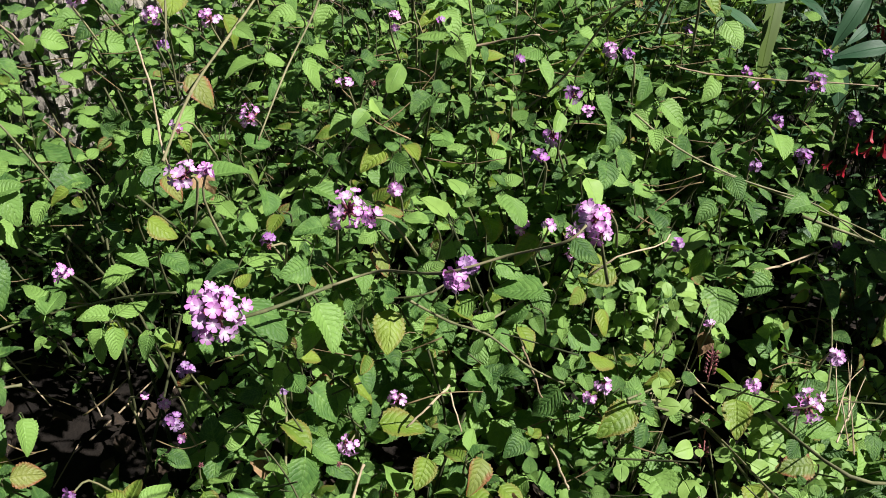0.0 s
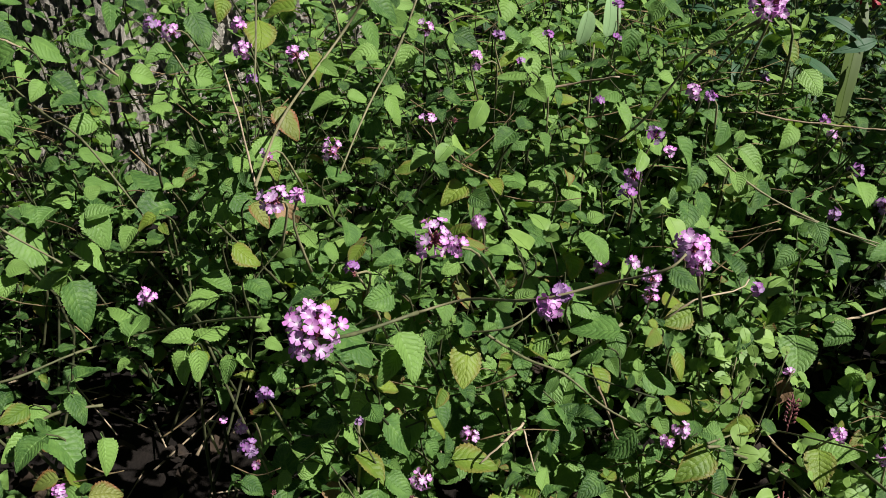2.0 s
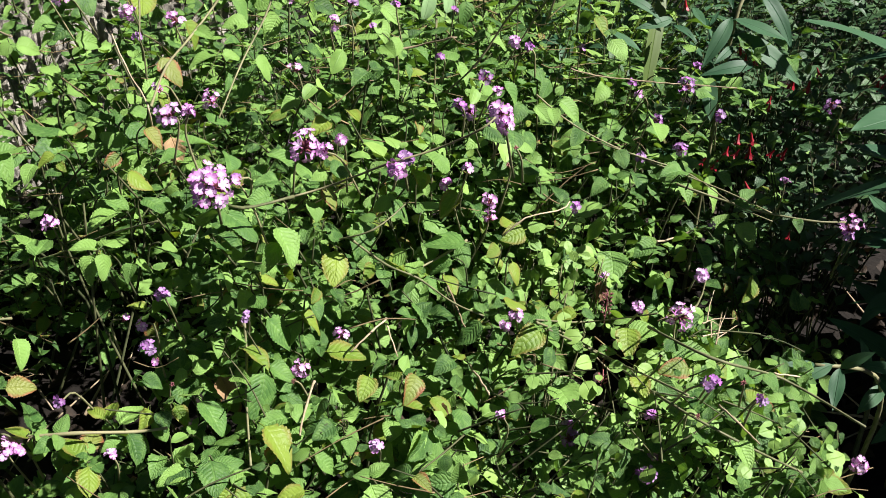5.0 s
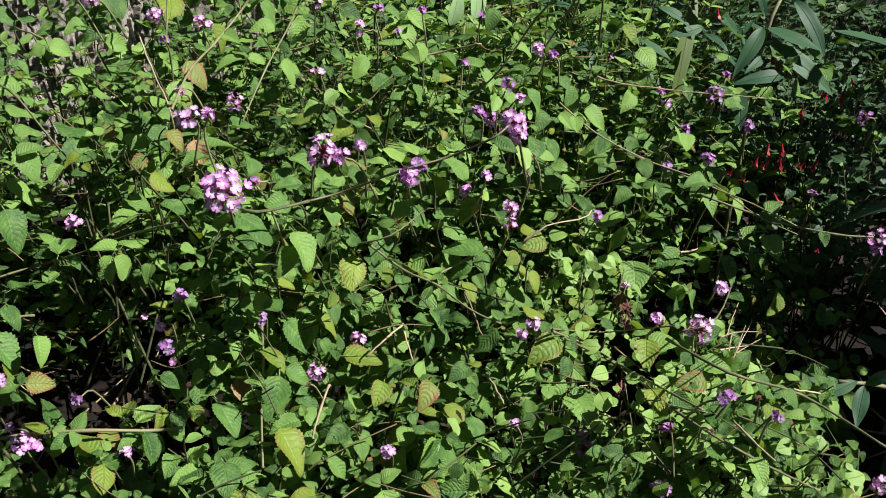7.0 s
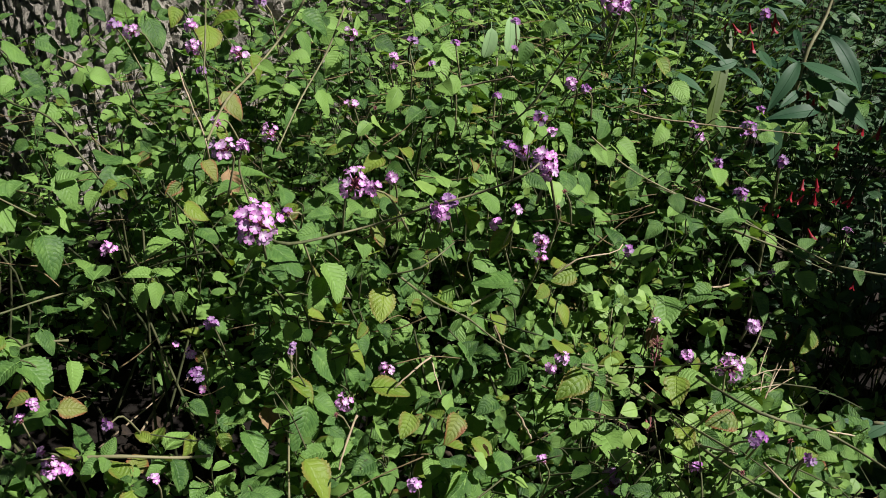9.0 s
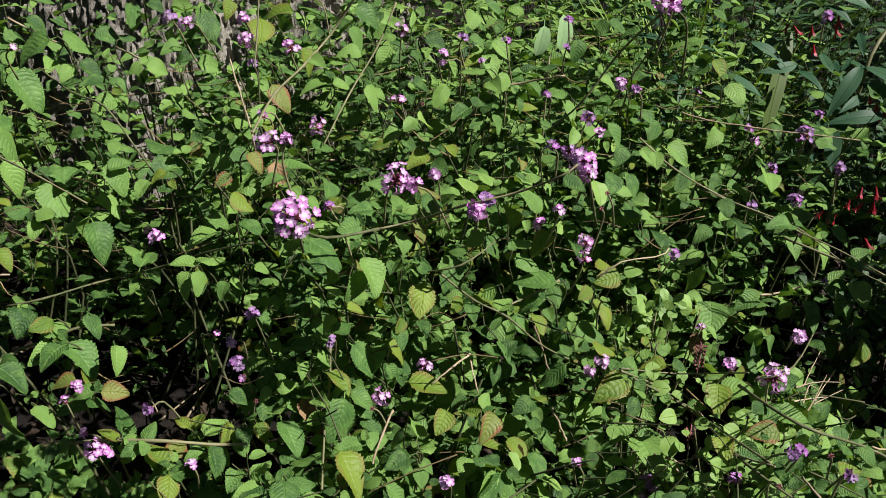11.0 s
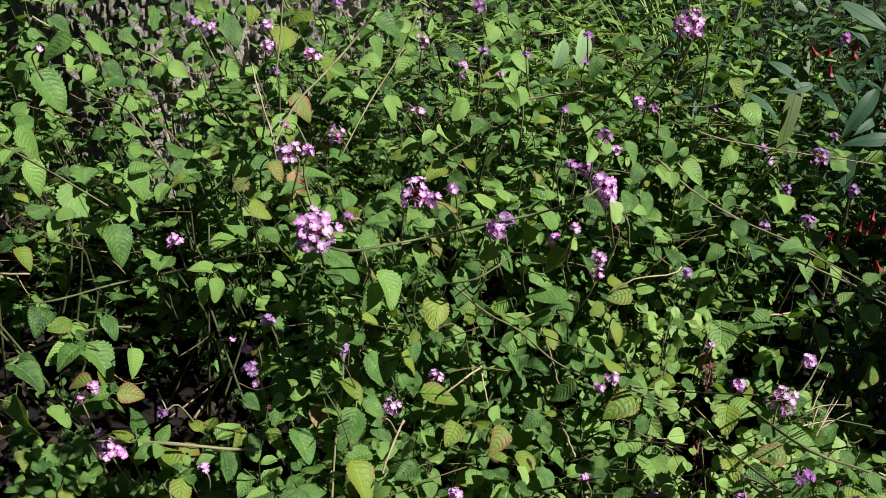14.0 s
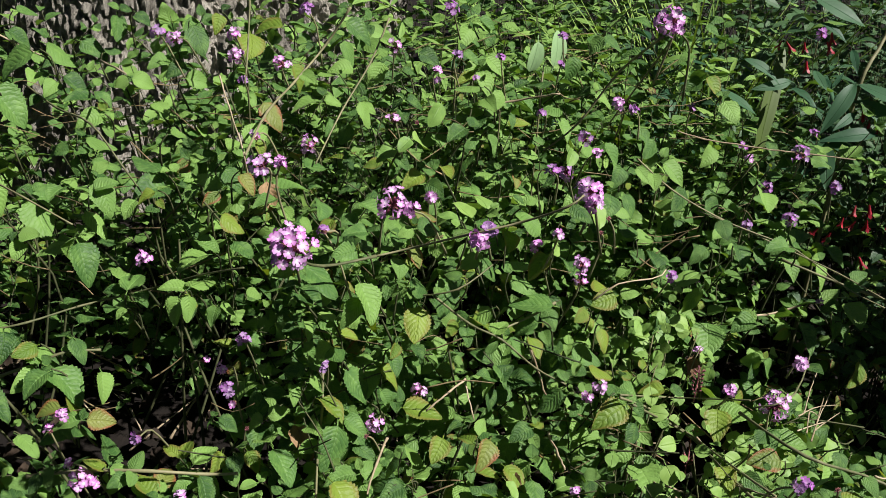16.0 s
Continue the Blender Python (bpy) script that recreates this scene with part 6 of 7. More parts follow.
        for i in range(n if cx > 0.14 or cy > 0.57 else n // 3):
            tip = Vector((cx + R.gauss(0, spread), cy + R.gauss(0, spread * 0.6), cz + R.gauss(0, 0.02)))
            way = Vector((R.gauss(0, 0.5), R.gauss(-0.3, 0.4), 0.6 + R.gauss(0, 0.25))).normalized()
            shoot(shrub_at(tip), tip - way * 0.07, way, 0.07, R.choice((0.012, 0.015, 0.019, 0.025, 0.033) if cx > 0.2 else (0.018, 0.024, 0.030, 0.036)), i < n // 2)
    # sparse low shoots in the shade near the soil
    for i in range(420):
        x, y = R.uniform(-0.8, 0.36), R.uniform(0.35, 1.3)
        if depth_of_hollow(x, y) > 0.2 or (x < -0.12 and R.random() < 0.55):
            continue
        tip = Vector((x, y, R.uniform(0.07, 0.22)))
        way = Vector((R.gauss(0, 0.5), R.gauss(-0.1, 0.5), 0.7)).normalized()
        shoot(shrub_at(tip), tip - way * 0.06, way, 0.06, R.choice((0.016, 0.022, 0.028, 0.034)), False)
    # leaves low down in the shaded hollow
    drawn = R.getstate()
    for i in range(190):
        tip = Vector((R.uniform(-0.58, -0.16), R.uniform(0.33, 0.72), R.uniform(0.05, 0.15)))
        way = Vector((R.gauss(0, 0.5), R.gauss(-0.3, 0.5), 0.7)).normalized()
        shoot(shrub_at(tip), tip - way * 0.06, way, 0.06, R.choice((0.022, 0.028, 0.034, 0.040)), False)
    R.setstate(drawn)
    # bare woody stems below the leaves
    for i in range(70):
        x, y = R.uniform(-0.75, 0.45), R.uniform(0.2, 1.3)
        s = shrub_at((x, y))
        h = top(x, y)
        a = Vector((x + R.gauss(0, 0.10), y + R.gauss(0, 0.10), 0.0))
        b = Vector((x, y, h * 0.5))
        c = Vector((x + R.gauss(0, 0.06), y + R.gauss(-0.02, 0.06), h - R.uniform(0.03, 0.10)))
        if x > -0.15 or y > 0.75 or i % 3 == 0:
            SHOOT[s].add(tube_shape(smooth_path([a, b, c], 4), 0.0024, 0.0011, 5), Matrix())
    # thin bare runners and straws lying among the upper leaves
    for i in range(230):
        x, y = R.uniform(-0.75, 0.5), R.uniform(0.2, 1.3)
        h = top(x, y) - R.uniform(0.0, 0.07)
        if h < 0.1:
            continue
        g, reach = R.uniform(-0.9, 0.9) + (math.pi if R.random() < 0.3 else 0.0), R.uniform(0.03, 0.10)
        a = Vector((x, y, h))
        e = a + Vector((math.cos(g), 0.6 * math.sin(g), R.gauss(0, 0.35))) * reach
        mid = a.lerp(e, 0.5) + Vector((0, 0, R.gauss(0, 0.006)))
        STRAW[shrub_at((x, y))].add(tube_shape(smooth_path([a, mid, e], 3), R.uniform(0.0005, 0.0010), 0.0004, 5), Matrix())
    for s in SHRUBS:
        part("runner", STRAW[s].mesh("runner", [STRAWY]), s, "thin straw-brown runners", "stuff")
        ob = part("stem_tangle", SHOOT[s].mesh("stem_tangle", [WOODY]), s, "tangle of thin brown-green stems", "stuff")
        for k, words in (("g", "dense green toothed foliage"), ("y", "yellowing foliage"), ("r", "reddening foliage")):
            if LEAFAGE[s][k].k:
                part("foliage", LEAFAGE[s][k].mesh("foliage", [TINT[k]]), s, words, "stuff")


fill_bed()


# ---- the plants round the lantana ----
def leaves_on(thing, name, shapes, mat, spots):
    meshes = [shape_mesh(name, s, mat) for s in shapes]
    for p, tip, face, size in spots:
        ob = part(name, R.choice(meshes), thing)
        ob.matrix_basis = turned(p, tip, face, size)


def lance_plant(x, y, z0, points, spots, label):
    thing = stand("lance_leaved_plant", x, y, z0, label, "plant", "lance-leaved plants")
    part("stem", shape_mesh("stem", tube_shape(smooth_path(points), 0.0035, 0.0022, 7), STEM), thing)
    leaves_on(thing, "leaf", LANCES, SMOOTH, spots)


UP = Vector((-0.2, -0.5, 0.85))
PLANT = stand("lance_leaved_plant", 0.56, 1.18, 0.0, "lance-leaved plant with smooth grey-green pointed leaves", "plant", "lance-leaved plants")
part("stem", shape_mesh("stem", tube_shape(smooth_path([(0.56, 1.18, 0.0), (0.55, 1.16, 0.30), (0.53, 1.11, 0.55), (0.57, 1.16, 0.62), (0.60, 1.20, 0.74)]), 0.0035, 0.0022, 7), STEM), PLANT)
LANCE_MESH = [shape_mesh("leaf", s, SMOOTH) for s in LANCES]


def lance_leaf(thing, x, y, z, dx, dy, dz, length):
    """One long pointed leaf: its base, the way it points, its length."""
    ob = part("leaf", R.choice(LANCE_MESH), thing)
    ob.matrix_basis = turned((x, y, z), (dx, dy, dz), Vector((R.gauss(0.1, 0.25), -0.6, 0.8)), length)


lance_leaf(PLANT, 0.524, 1.109, 0.564, -0.56, -0.67, -0.49, 0.083)
lance_leaf(PLANT, 0.556, 1.073, 0.504, -0.94, -0.31, 0.13, 0.079)
lance_leaf(PLANT, 0.527, 1.097, 0.542, 0.82, -0.49, -0.28, 0.121)
lance_leaf(PLANT, 0.567, 1.127, 0.599, 0.48, -0.70, -0.53, 0.094)
lance_leaf(PLANT, 0.528, 1.108, 0.562, 0.84, -0.53, -0.12, 0.084)
lance_leaf(PLANT, 0.437, 1.112, 0.561, -0.87, -0.49, 0.07, 0.060)
lance_leaf(PLANT, 0.437, 1.107, 0.553, 0.55, -0.84, -0.06, 0.045)
lance_leaf(PLANT, 0.468, 1.119, 0.576, 0.18, -0.95, -0.25, 0.043)
lance_leaf(PLANT, 0.518, 1.133, 0.604, -0.10, -0.96, -0.25, 0.042)
lance_leaf(PLANT, 0.525, 1.088, 0.527, -0.64, -0.77, -0.08, 0.046)
lance_leaf(PLANT, 0.488, 1.067, 0.491, -0.06, -0.71, -0.70, 0.070)
lance_leaf(PLANT, 0.491, 1.067, 0.490, 0.87, -0.47, -0.14, 0.050)
lance_leaf(PLANT, 0.460, 1.162, 0.667, 0.88, -0.38, -0.29, 0.081)
lance_leaf(PLANT, 0.470, 1.146, 0.636, 0.78, -0.58, -0.23, 0.045)
lance_leaf(PLANT, 0.337, 1.089, 0.551, 0.82, -0.49, -0.30, 0.060)
lance_leaf(PLANT, 0.366, 1.112, 0.589, 0.86, -0.46, -0.23, 0.058)
lance_leaf(PLANT, 0.441, 1.096, 0.551, 0.70, -0.69, -0.16, 0.035)
lance_plant(0.56, 0.62, 0.0, [(0.60, 0.66, 0.0), (0.60, 0.63, 0.2), (0.55, 0.59, 0.31), (0.47, 0.58, 0.335)], [
    (Vector((0.47, 0.58, 0.335)), (-0.6, -0.2, 0.30), UP, 0.041),
    (Vector((0.49, 0.58, 0.335)), (-0.8, -0.3, -0.20), UP, 0.044),
    (Vector((0.50, 0.58, 0.33)), (-0.3, -0.6, -0.3), UP, 0.051),
    (Vector((0.50, 0.58, 0.33)), (0.4, -0.2, 0.5), UP, 0.041),
    (Vector((0.53, 0.59, 0.325)), (0.6, -0.4, 0.1), UP, 0.054),
    (Vector((0.54, 0.59, 0.32)), (-0.2, 0.3, 0.7), UP, 0.034),
    (Vector((0.56, 0.60, 0.30)), (0.2, -0.8, -0.2), UP, 0.051),
    (Vector((0.58, 0.61, 0.28)), (-0.7, -0.5, -0.2), UP, 0.054),
], "low lance-leaved plant with dusty green leaves in shade")


def shading_lance(x, y, h, stems):
    """A tall many-stemmed plant of the same kind, unseen, added to shade the bed."""
    thing = stand("lance_leaved_plant", x, y, 0.0, "unseen tall leafy plant with long grey-green pointed leaves, added for shade", "plant", "lance-leaved plants")
    meshes = [shape_mesh("leaf", s, SMOOTH) for s in LANCES]
    made = 0
    for i in range(stems):
        a = Vector((x + R.gauss(0, 0.05), y + R.gauss(0, 0.05), 0.0))
        e = Vector((x + R.gauss(0, 0.08), y + R.gauss(0, 0.10), h * R.uniform(0.7, 1.05)))
        line = smooth_path([a, a.lerp(e, 0.5) + Vector((R.gauss(0, 0.02), R.gauss(0, 0.02), 0)), e], 10)
        part("stem", shape_mesh("stem", tube_shape(line, 0.004, 0.002, 6), STEM), thing)
        for k in range(5, len(line)):
            g = k * 2.4 + i
            if made < 290:
                ob = part("leaf", R.choice(meshes), thing)
                ob.matrix_basis = turned(line[k], (math.cos(g), math.sin(g), R.uniform(-0.2, 0.5)), (R.gauss(0, 0.2), R.gauss(0, 0.2), 1), R.uniform(0.08, 0.13))
                made += 1


# Out of view on the right, set there to cast shade on the bed.
shading_lance(0.80, 0.79, 0.80, 10)
shading_lance(1.03, 0.80, 0.60, 14)
shading_lance(1.16, 1.12, 1.10, 7)
shading_lance(1.10, 0.92, 0.90, 6)
shading_lance(1.02, 0.60, 0.90, 14)


def strap_plant():
    thing = stand("strap_leaved_plant", 0.42, 1.20, 0.0, "strap-leaved plant with one broad yellow-green blade", "plant")
    leaves_on(thing, "blade", [BROAD], GREENBLADE, [
        (Vector((0.410, 1.105, 0.455)), (0.24, 0.42, 0.87), Vector((0.3, -1, 0.5)), 0.16)])


strap_plant()


def red_shrub(x, y, height, spread, flowers, label, count):
    """Thin brown stems, small dark leaves and hanging red trumpets."""
    thing = stand("red_flowering_shrub", x, y, 0.0, label, "shrub", "red-flowering shrubs")
    twigs, rest = Batch(), Batch()
    meshes = [shape_mesh("leaf", s, SHRUBLEAF) for s in SMALL]
    made = 0
    for i in range(42):
        a = Vector((x + R.gauss(0, 0.04), y + R.gauss(0, 0.04), 0))
        e = Vector((x + R.gauss(0, spread), y + R.gauss(0, spread * 0.7), height * R.uniform(0.45, 1.05)))
        line = smooth_path([a, a.lerp(e, 0.5) + Vector((0, 0, 0.06)), e], 5)
        twigs.add(tube_shape(line, 0.0018, 0.0007, 5), Matrix())
        for k in range(count + 6):
            q = line[R.randint(4, len(line) - 1)] + Vector((R.gauss(0, 1), R.gauss(0, 1), R.gauss(0, 1))) * 0.014
            m = turned(q, (R.gauss(0, 1), R.gauss(-0.2, 1), R.gauss(-0.1, 0.5)), Vector((R.gauss(0, 0.4), R.gauss(-0.3, 0.4), 1)), R.uniform(0.012, 0.026))
            if made < 240:
                ob = part("leaf", R.choice(meshes), thing)
                ob.matrix_basis = m
                made += 1
            else:
                rest.add(R.choice(SMALL), m)
    part("stem_tangle", twigs.mesh("stem_tangle", [WOODY]), thing, "thin brown stems", "stuff")
    if rest.k:
        part("foliage", rest.mesh("foliage", [SHRUBLEAF]), thing, "small dark green leaves", "stuff")
    trumpet = trumpet_mesh()
    for p in [(q[0] + R.gauss(0, 0.011) * k, q[1] + R.gauss(0, 0.011) * k, q[2] + R.gauss(0, 0.006) * k) for q in flowers for k in ((0, 1) if R.random() < 0.4 else (0,))]:
        o = part("red_flower", trumpet, thing, "hanging crimson trumpet flower")
        o.matrix_basis = pose(*p, R.uniform(-30, 30), R.uniform(-30, 30), R.uniform(0, 360)) @ Matrix.Scale(R.uniform(0.42, 0.68), 4)


def trumpet_mesh():
    """A hanging red trumpet with four spread lobes."""
    v, f, u = [], [], []
    rings = ((0.0, 0.0016), (-0.006, 0.0026), (-0.014, 0.0034), (-0.020, 0.0052))
    for i, (z, r) in enumerate(rings):
        for k in range(8):
            g = math.pi * k / 4
            v.append((r * math.cos(g), r * math.sin(g), z))
            u.append((k / 8, i / 4))
    for i in range(3):
        f += [(i * 8 + k, i * 8 + (k + 1) % 8, i * 8 + 8 + (k + 1) % 8, i * 8 + 8 + k) for k in range(8)]
    for q in range(4):
        g = math.pi * q / 2
        a = len(v)
        for rad, ang, z in ((0.004, -0.5, -0.018), (0.004, 0.5, -0.018), (0.0085, -0.55, -0.025), (0.0085, 0.55, -0.025), (0.0115, 0.0, -0.029)):
            v.append((rad * math.cos(g + ang), rad * math.sin(g + ang), z))
            u.append((0.5, 0.9))
        f += [(a, a + 2, a + 3, a + 1), (a + 2, a + 4, a + 3)]
    return mesh_from("red_flower", v, f, u, [RED])


red_shrub(0.74, 1.32, 0.50, 0.15, [(0.44, 1.175, 0.599), (0.472, 1.195, 0.595), (0.474, 1.175, 0.573), (0.49, 1.155, 0.607), (0.543, 1.105, 0.526), (0.47, 0.935, 0.416), (0.457, 0.945, 0.416), (0.542, 1.005, 0.427)],
          "red-flowering shrub with small dark leaves", 16)
red_shrub(0.66, 1.04, 0.40, 0.12, [(0.589, 1.155, 0.49), (0.577, 1.155, 0.495), (0.696, 1.155, 0.473), (0.608, 1.105, 0.445), (0.583, 1.005, 0.4), (0.512, 1.005, 0.406), (0.53, 1.005, 0.402), (0.582, 0.905, 0.32), (0.515, 0.935, 0.383), (0.815, 1.155, 0.465), (0.804, 1.155, 0.452), (0.639, 1.105, 0.473)],
          "shaded red-flowering shrub with drooping crimson trumpets", 9)


def blade_clump(x, y, n, length, lean, label, mat, shapes, name):
    thing = stand(name, x, y, 0.0, label, "grass" if shapes is STRAPS else "plant")
    rows = []
    for i in range(n):
        g = R.uniform(0, 6.28)
        o = Vector((math.cos(g), math.sin(g), 0))
        rows.append((Vector((x, y, 0.02)) + o * R.uniform(0, 0.06), o * R.uniform(0.1, lean) + Vector((0, 0, 1)), o * -1 + Vector((0, 0, 0.6)), length * R.uniform(0.7, 1.1)))
    leaves_on(thing, "blade", shapes, mat, rows)


blade_clump(0.42, 1.52, 34, 0.60, 0.14, "tuft of bright lime-green grass among the weeds", BLADE, STRAPS, "grass_clump")
blade_clump(0.50, 1.74, 70, 0.60, 0.28, "clump of bright lime-green arching grass blades", BLADE, STRAPS, "grass_clump")


def narrow_weeds(x, y, h, spread, label, mat, shapes, n, size):
    """Upright stems set all round with narrow leaves."""
    thing = stand("leafy_weed", x, y, 0.0, label, "weed", "leafy weeds behind the lantana")
    twigs, rest = Batch(), Batch()
    meshes = [shape_mesh("leaf", s, mat) for s in shapes]
    made = 0
    for i in range(n):
        a = Vector((x + R.gauss(0, spread), y + R.gauss(0, spread * 0.7), 0))
        e = a + Vector((R.gauss(0, 0.11), R.gauss(-0.03, 0.11), h * R.uniform(0.55, 1.1)))
        line = smooth_path([a, a.lerp(e, 0.55) + Vector((R.gauss(0, 0.03), R.gauss(0, 0.03), 0.02)), e], 6)
        twigs.add(tube_shape(line, 0.0013, 0.0006, 5), Matrix())
        for k in range(20):
            q = line[R.randint(4, len(line) - 1)]
            g = R.uniform(0, 6.28)
            m = turned(q, (math.cos(g), math.sin(g), R.uniform(-0.3, 0.8)), (R.gauss(0, 0.3), R.gauss(0, 0.3), 1), size * R.uniform(0.6, 1.2))
            if made < 200:
                ob = part("leaf", R.choice(meshes), thing)
                ob.matrix_basis = m
                made += 1
            else:
                rest.add(R.choice(shapes), m)
    part("stalk_tangle", twigs.mesh("stalk_tangle", [WOODY]), thing, "thin brown-green stalks", "stuff")
    part("foliage", rest.mesh("foliage", [mat]), thing, "", "stuff")


narrow_weeds(0.04, 1.30, 0.60, 0.14, "weed clump with narrow sunlit green leaves", CLOVER, NARROW, 34, 0.042)
narrow_weeds(0.16, 1.34, 0.58, 0.15, "leafy weed clump with small toothed green leaves", GREEN, COARSE, 70, 0.028)
narrow_weeds(0.34, 1.38, 0.56, 0.12, "weed clump with narrow green leaves", SMOOTH, NARROW, 16, 0.045)
narrow_weeds(0.38, 1.30, 0.54, 0.13, "leafy weed clump with small green leaves", GREEN, COARSE, 70, 0.026)
narrow_weeds(-0.30, 1.52, 0.50, 0.15, "weed clump with small green leaves beside the trunk", GREEN, SMALL, 60, 0.030)
narrow_weeds(-0.48, 1.26, 0.47, 0.15, "low weed clump with small green leaves at the trunk's foot", GREEN, COARSE, 75, 0.030)
narrow_weeds(0.95, 1.62, 0.56, 0.22, "leafy shrub with small dark leaves at the bed's back", SHRUBLEAF, SMALL, 110, 0.030)
narrow_weeds(0.72, 2.05, 0.60, 0.33, "leafy shrub with small dark leaves beyond the bed", SHRUBLEAF, SMALL, 170, 0.034)
narrow_weeds(0.05, 2.10, 0.55, 0.30, "leafy weeds with small green leaves behind the bed", GREEN, SMALL, 150, 0.034)
narrow_weeds(0.22, 1.70, 0.56, 0.16, "weed clump with narrow pale green leaves", CLOVER, NARROW, 60, 0.05)
narrow_weeds(-1.25, 1.55, 0.50, 0.20, "leafy weeds with small green leaves on the trunk's far side", GREEN, SMALL, 90, 0.034)
narrow_weeds(-1.60, 2.45, 0.75, 0.32, "leafy shrub with small green leaves beyond the trunk", GREEN, SMALL, 110, 0.036)
narrow_weeds(0.75, 2.75, 0.80, 0.50, "dark leafy hedge shrub behind the bed", SHRUBLEAF, SMALL, 200, 0.040)
narrow_weeds(1.75, 2.60, 0.80, 0.45, "dark leafy hedge shrub with small leaves", SHRUBLEAF, SMALL, 170, 0.040)
narrow_weeds(1.45, 1.90, 0.60, 0.30, "leafy shrub with small dark leaves beside the garden bed", SHRUBLEAF, SMALL, 120, 0.034)



def pale_leaves():
    thing = stand("pale_leaved_seedling", 0.085, 1.03, 0.0, "seedling with two large smooth pale green leaves", "plant")
    part("stem", shape_mesh("stem", tube_shape(smooth_path([(0.09, 1.04, 0.0), (0.085, 1.03, 0.3), (0.085, 1.02, 0.585)]), 0.0018, 0.0012, 6), STEM), thing)
    leaves_on(thing, "leaf", [blade_shape(disc, 10, 0.30, 0.3, 0.2, 0.0, 0.0, 0.2, seed=5)], PALE,
              [(Vector((0.075, 1.015, 0.625)), (-0.1, -0.25, -1.0), Vector((0.6, -0.7, 0.5)), 0.040),
               (Vector((0.098, 1.02, 0.592)), (0.15, 0.1, 1.0), Vector((0.6, -0.7, 0.4)), 0.045)])


pale_leaves()


def round_weed():
    """A low weed with many small round leaves."""
    thing = stand("round_leaved_weed", 0.20, 0.68, 0.0, "small weed with round bright green leaves among the lantana", "weed")
    rows = []
    for i in range(70):
        s = R.random()
        p = Vector((0.205 + R.gauss(0, 0.028), 0.668 + R.gauss(0, 0.020) + 0.03 * s, 0.365 + 0.06 * s + R.gauss(0, 0.012)))
        rows.append((p, (R.gauss(0, 1), R.gauss(-0.6, 0.5), R.gauss(-0.2, 0.6)), Vector((R.gauss(0, 0.3), R.gauss(-0.5, 0.3), 0.7)), R.uniform(0.009, 0.017)))
    for i in range(8):
        a = Vector((0.20 + R.gauss(0, 0.01), 0.69, 0.0))
        e = Vector((0.205 + R.gauss(0, 0.03), 0.68 + R.gauss(0, 0.02), 0.41))
        part("stem", shape_mesh("stem", tube_shape(smooth_path([a, a.lerp(e, 0.6), e]), 0.0012, 0.0007, 5), STEM), thing)
    leaves_on(thing, "leaf", ROUND, CLOVER, rows)
    thing = stand("round_leaved_weed", 0.32, 0.50, 0.0, "weed with round bright green leaves at the bed's edge", "weed")
    rows = []
    for i in range(280):
        p = Vector((0.31 + R.gauss(0, 0.07), 0.52 + R.gauss(0, 0.07), 0.0))
        p.z = top(p.x, p.y) + R.uniform(-0.05, 0.03)
        rows.append((p, (R.gauss(0, 1), R.gauss(-0.6, 0.5), R.gauss(-0.2, 0.6)), Vector((R.gauss(0, 0.3), R.gauss(-0.4, 0.3), 0.8)), R.choice((0.009, 0.012, 0.016, 0.020))))
    leaves_on(thing, "leaf", ROUND, CLOVER, rows)
    for i in range(6):
        a = Vector((0.32 + R.gauss(0, 0.01), 0.50, 0.0))
        e = Vector((0.31 + R.gauss(0, 0.04), 0.50 + R.gauss(0, 0.04), 0.36))
        part("stem", shape_mesh("stem", tube_shape(smooth_path([a, a.lerp(e, 0.6), e]), 0.0012, 0.0007, 5), STEM), thing)


round_weed()


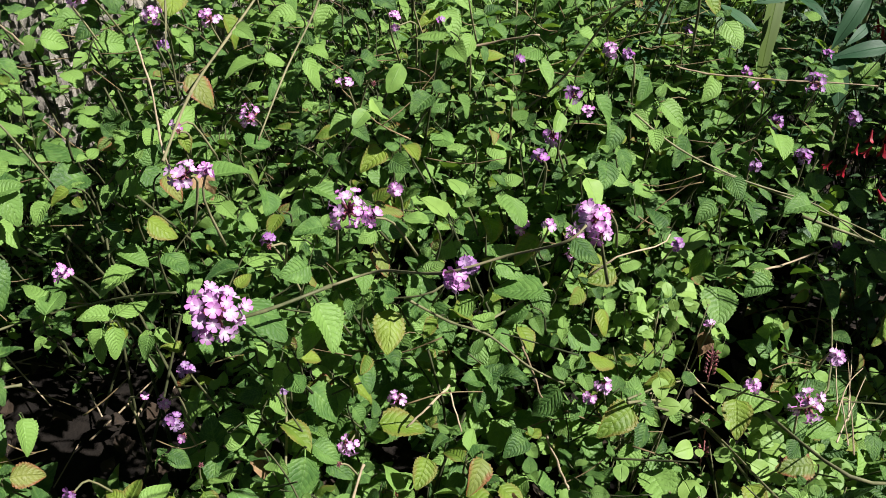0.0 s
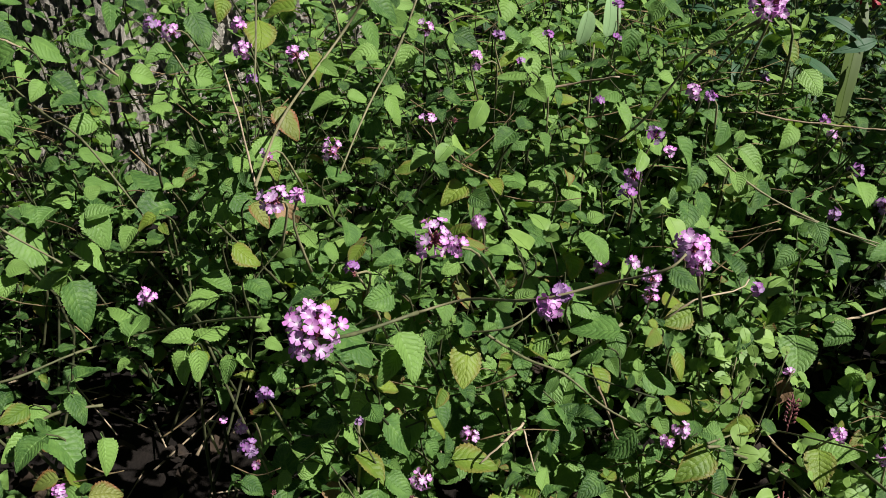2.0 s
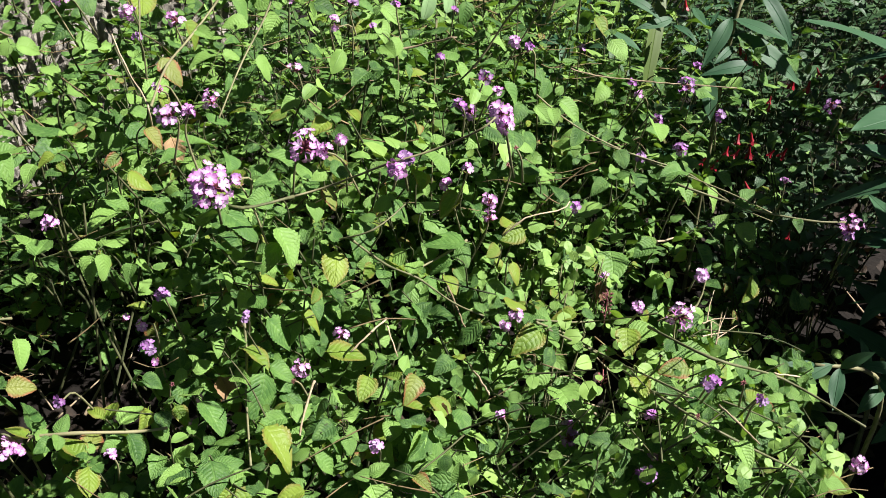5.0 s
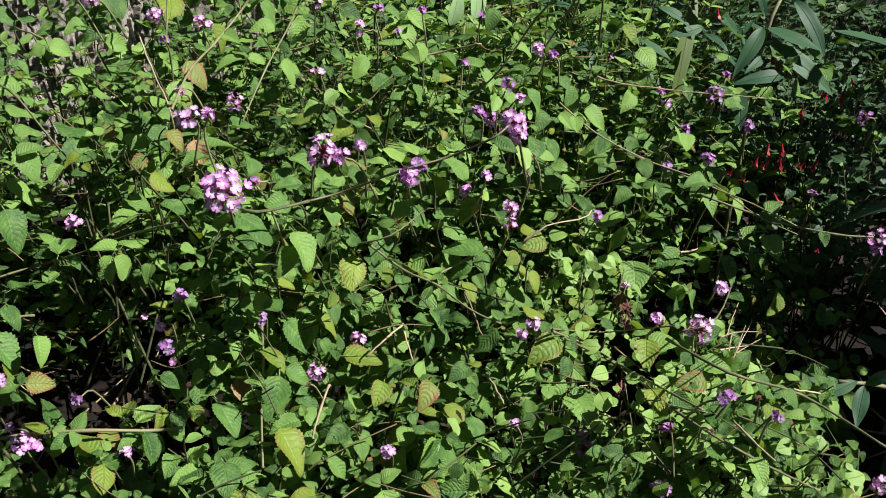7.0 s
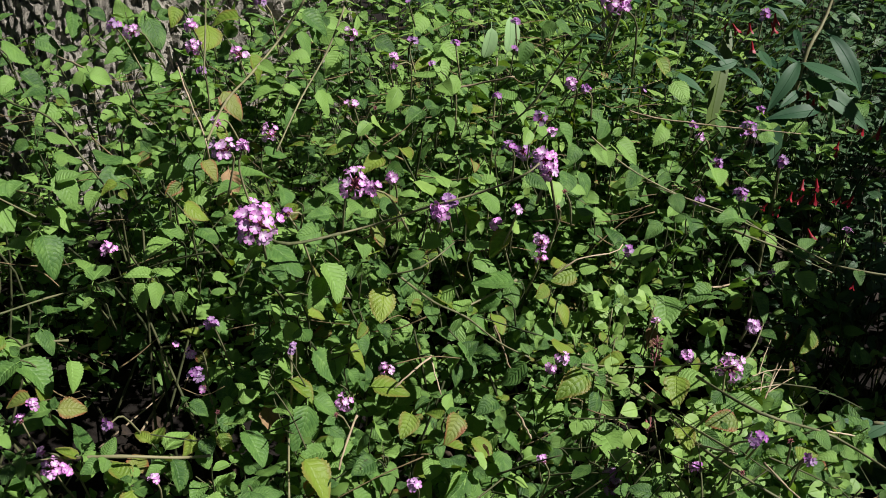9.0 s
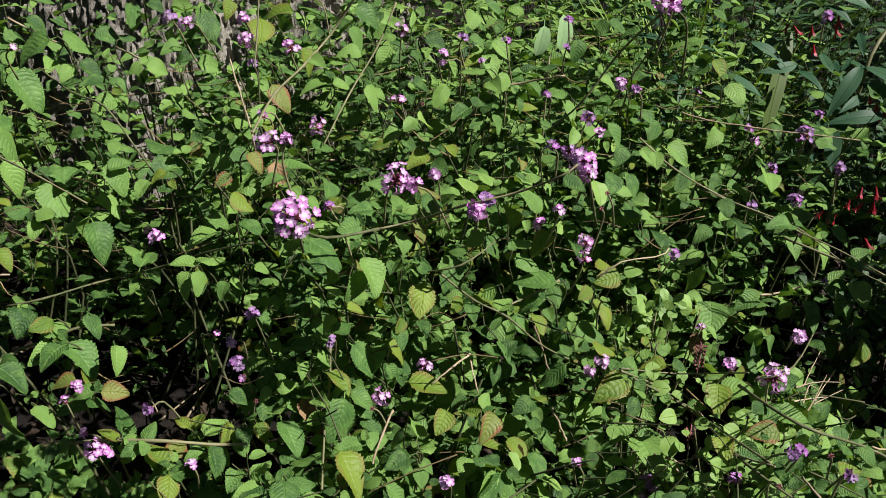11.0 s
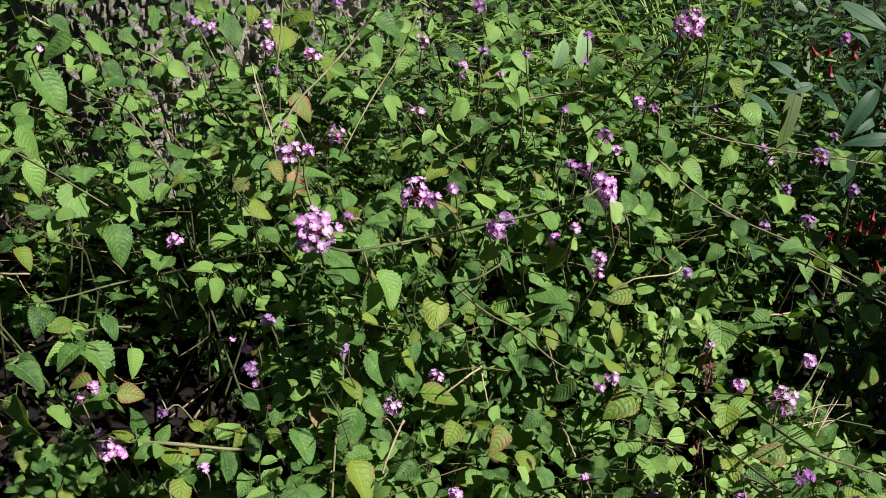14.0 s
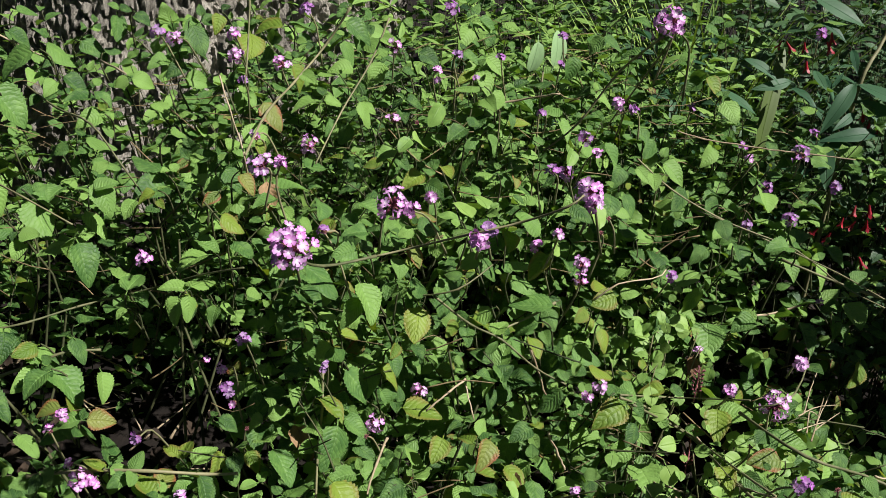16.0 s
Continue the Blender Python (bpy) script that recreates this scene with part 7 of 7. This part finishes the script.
def dried_spikes():
    """Brown beaded seed spikes standing in the leaves."""
    for x, y, z, n in ((0.244, 0.625, 0.375, 12), (0.239, 0.591, 0.340, 7), (0.236, 0.578, 0.318, 6)):
        b = Batch()
        for i in range(n):
            for k in range(3):
                g = i * 1.1 + k * 2.09
                p = Vector((x + 0.0022 * math.cos(g), y + 0.0022 * math.sin(g), z + 0.0024 * i))
                b.add(BUD, turned(p, (math.cos(g), math.sin(g), 0.9), (0, 0, 1), 0.0052) @ Euler((radians(-90), 0, 0)).to_matrix().to_4x4())
        b.add(tube_shape(smooth_path([(x, y, z - 0.012), (x, y, z + 0.0024 * n)]), 0.0008, 0.0006, 5), Matrix())
        tagged(new("dried_seed_spike", b.mesh("dried_seed_spike", [CALYX])), "dried reddish-brown seed spike among the leaves", "seed spike", "dried seed spikes")
    for p, tip, size in (((0.249, 0.672, 0.388), (-0.3, -0.5, -0.6), 0.026), ((-0.155, 0.535, 0.375), (0.3, -0.4, -0.7), 0.028), ((-0.20, 0.66, 0.57), (0.2, -0.4, -0.8), 0.03), ((0.05, 0.50, 0.36), (0.5, -0.5, -0.3), 0.02)):
        ob = new("withered_leaf", shape_mesh("withered_leaf", CURLED[0], BROWNLEAF))
        ob.matrix_basis = turned(p, tip, (0.2, -0.8, 0.5), size)
        tagged(ob, "curled withered brown leaf hanging in the shrub", "leaf", "withered leaves")


dried_spikes()


def litter():
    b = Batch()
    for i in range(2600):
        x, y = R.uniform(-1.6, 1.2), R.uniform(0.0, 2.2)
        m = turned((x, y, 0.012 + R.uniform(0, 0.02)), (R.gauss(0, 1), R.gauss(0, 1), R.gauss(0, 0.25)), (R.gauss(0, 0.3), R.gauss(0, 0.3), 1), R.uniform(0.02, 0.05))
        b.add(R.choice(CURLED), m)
    tagged(new("leaf_litter", b.mesh("leaf_litter", [SHADE_LITTER])), "rotting leaf litter on the soil, darkened to stand for shade", "leaf litter", kind="stuff")
    b = Batch()
    for i in range(260):
        a = Vector((R.uniform(-1.4, 0.9), R.uniform(0.2, 1.9), R.uniform(0.0, 0.05)))
        e = a + Vector((R.gauss(0, 0.08), R.gauss(0, 0.08), R.uniform(0.0, 0.05)))
        b.add(tube_shape(smooth_path([a, e], 3), R.uniform(0.001, 0.003), 0.001, 5), Matrix())
    tagged(new("fallen_twigs", b.mesh("fallen_twigs", [DRY])), "scattered dry twigs on the soil", "twigs", kind="stuff")


litter()
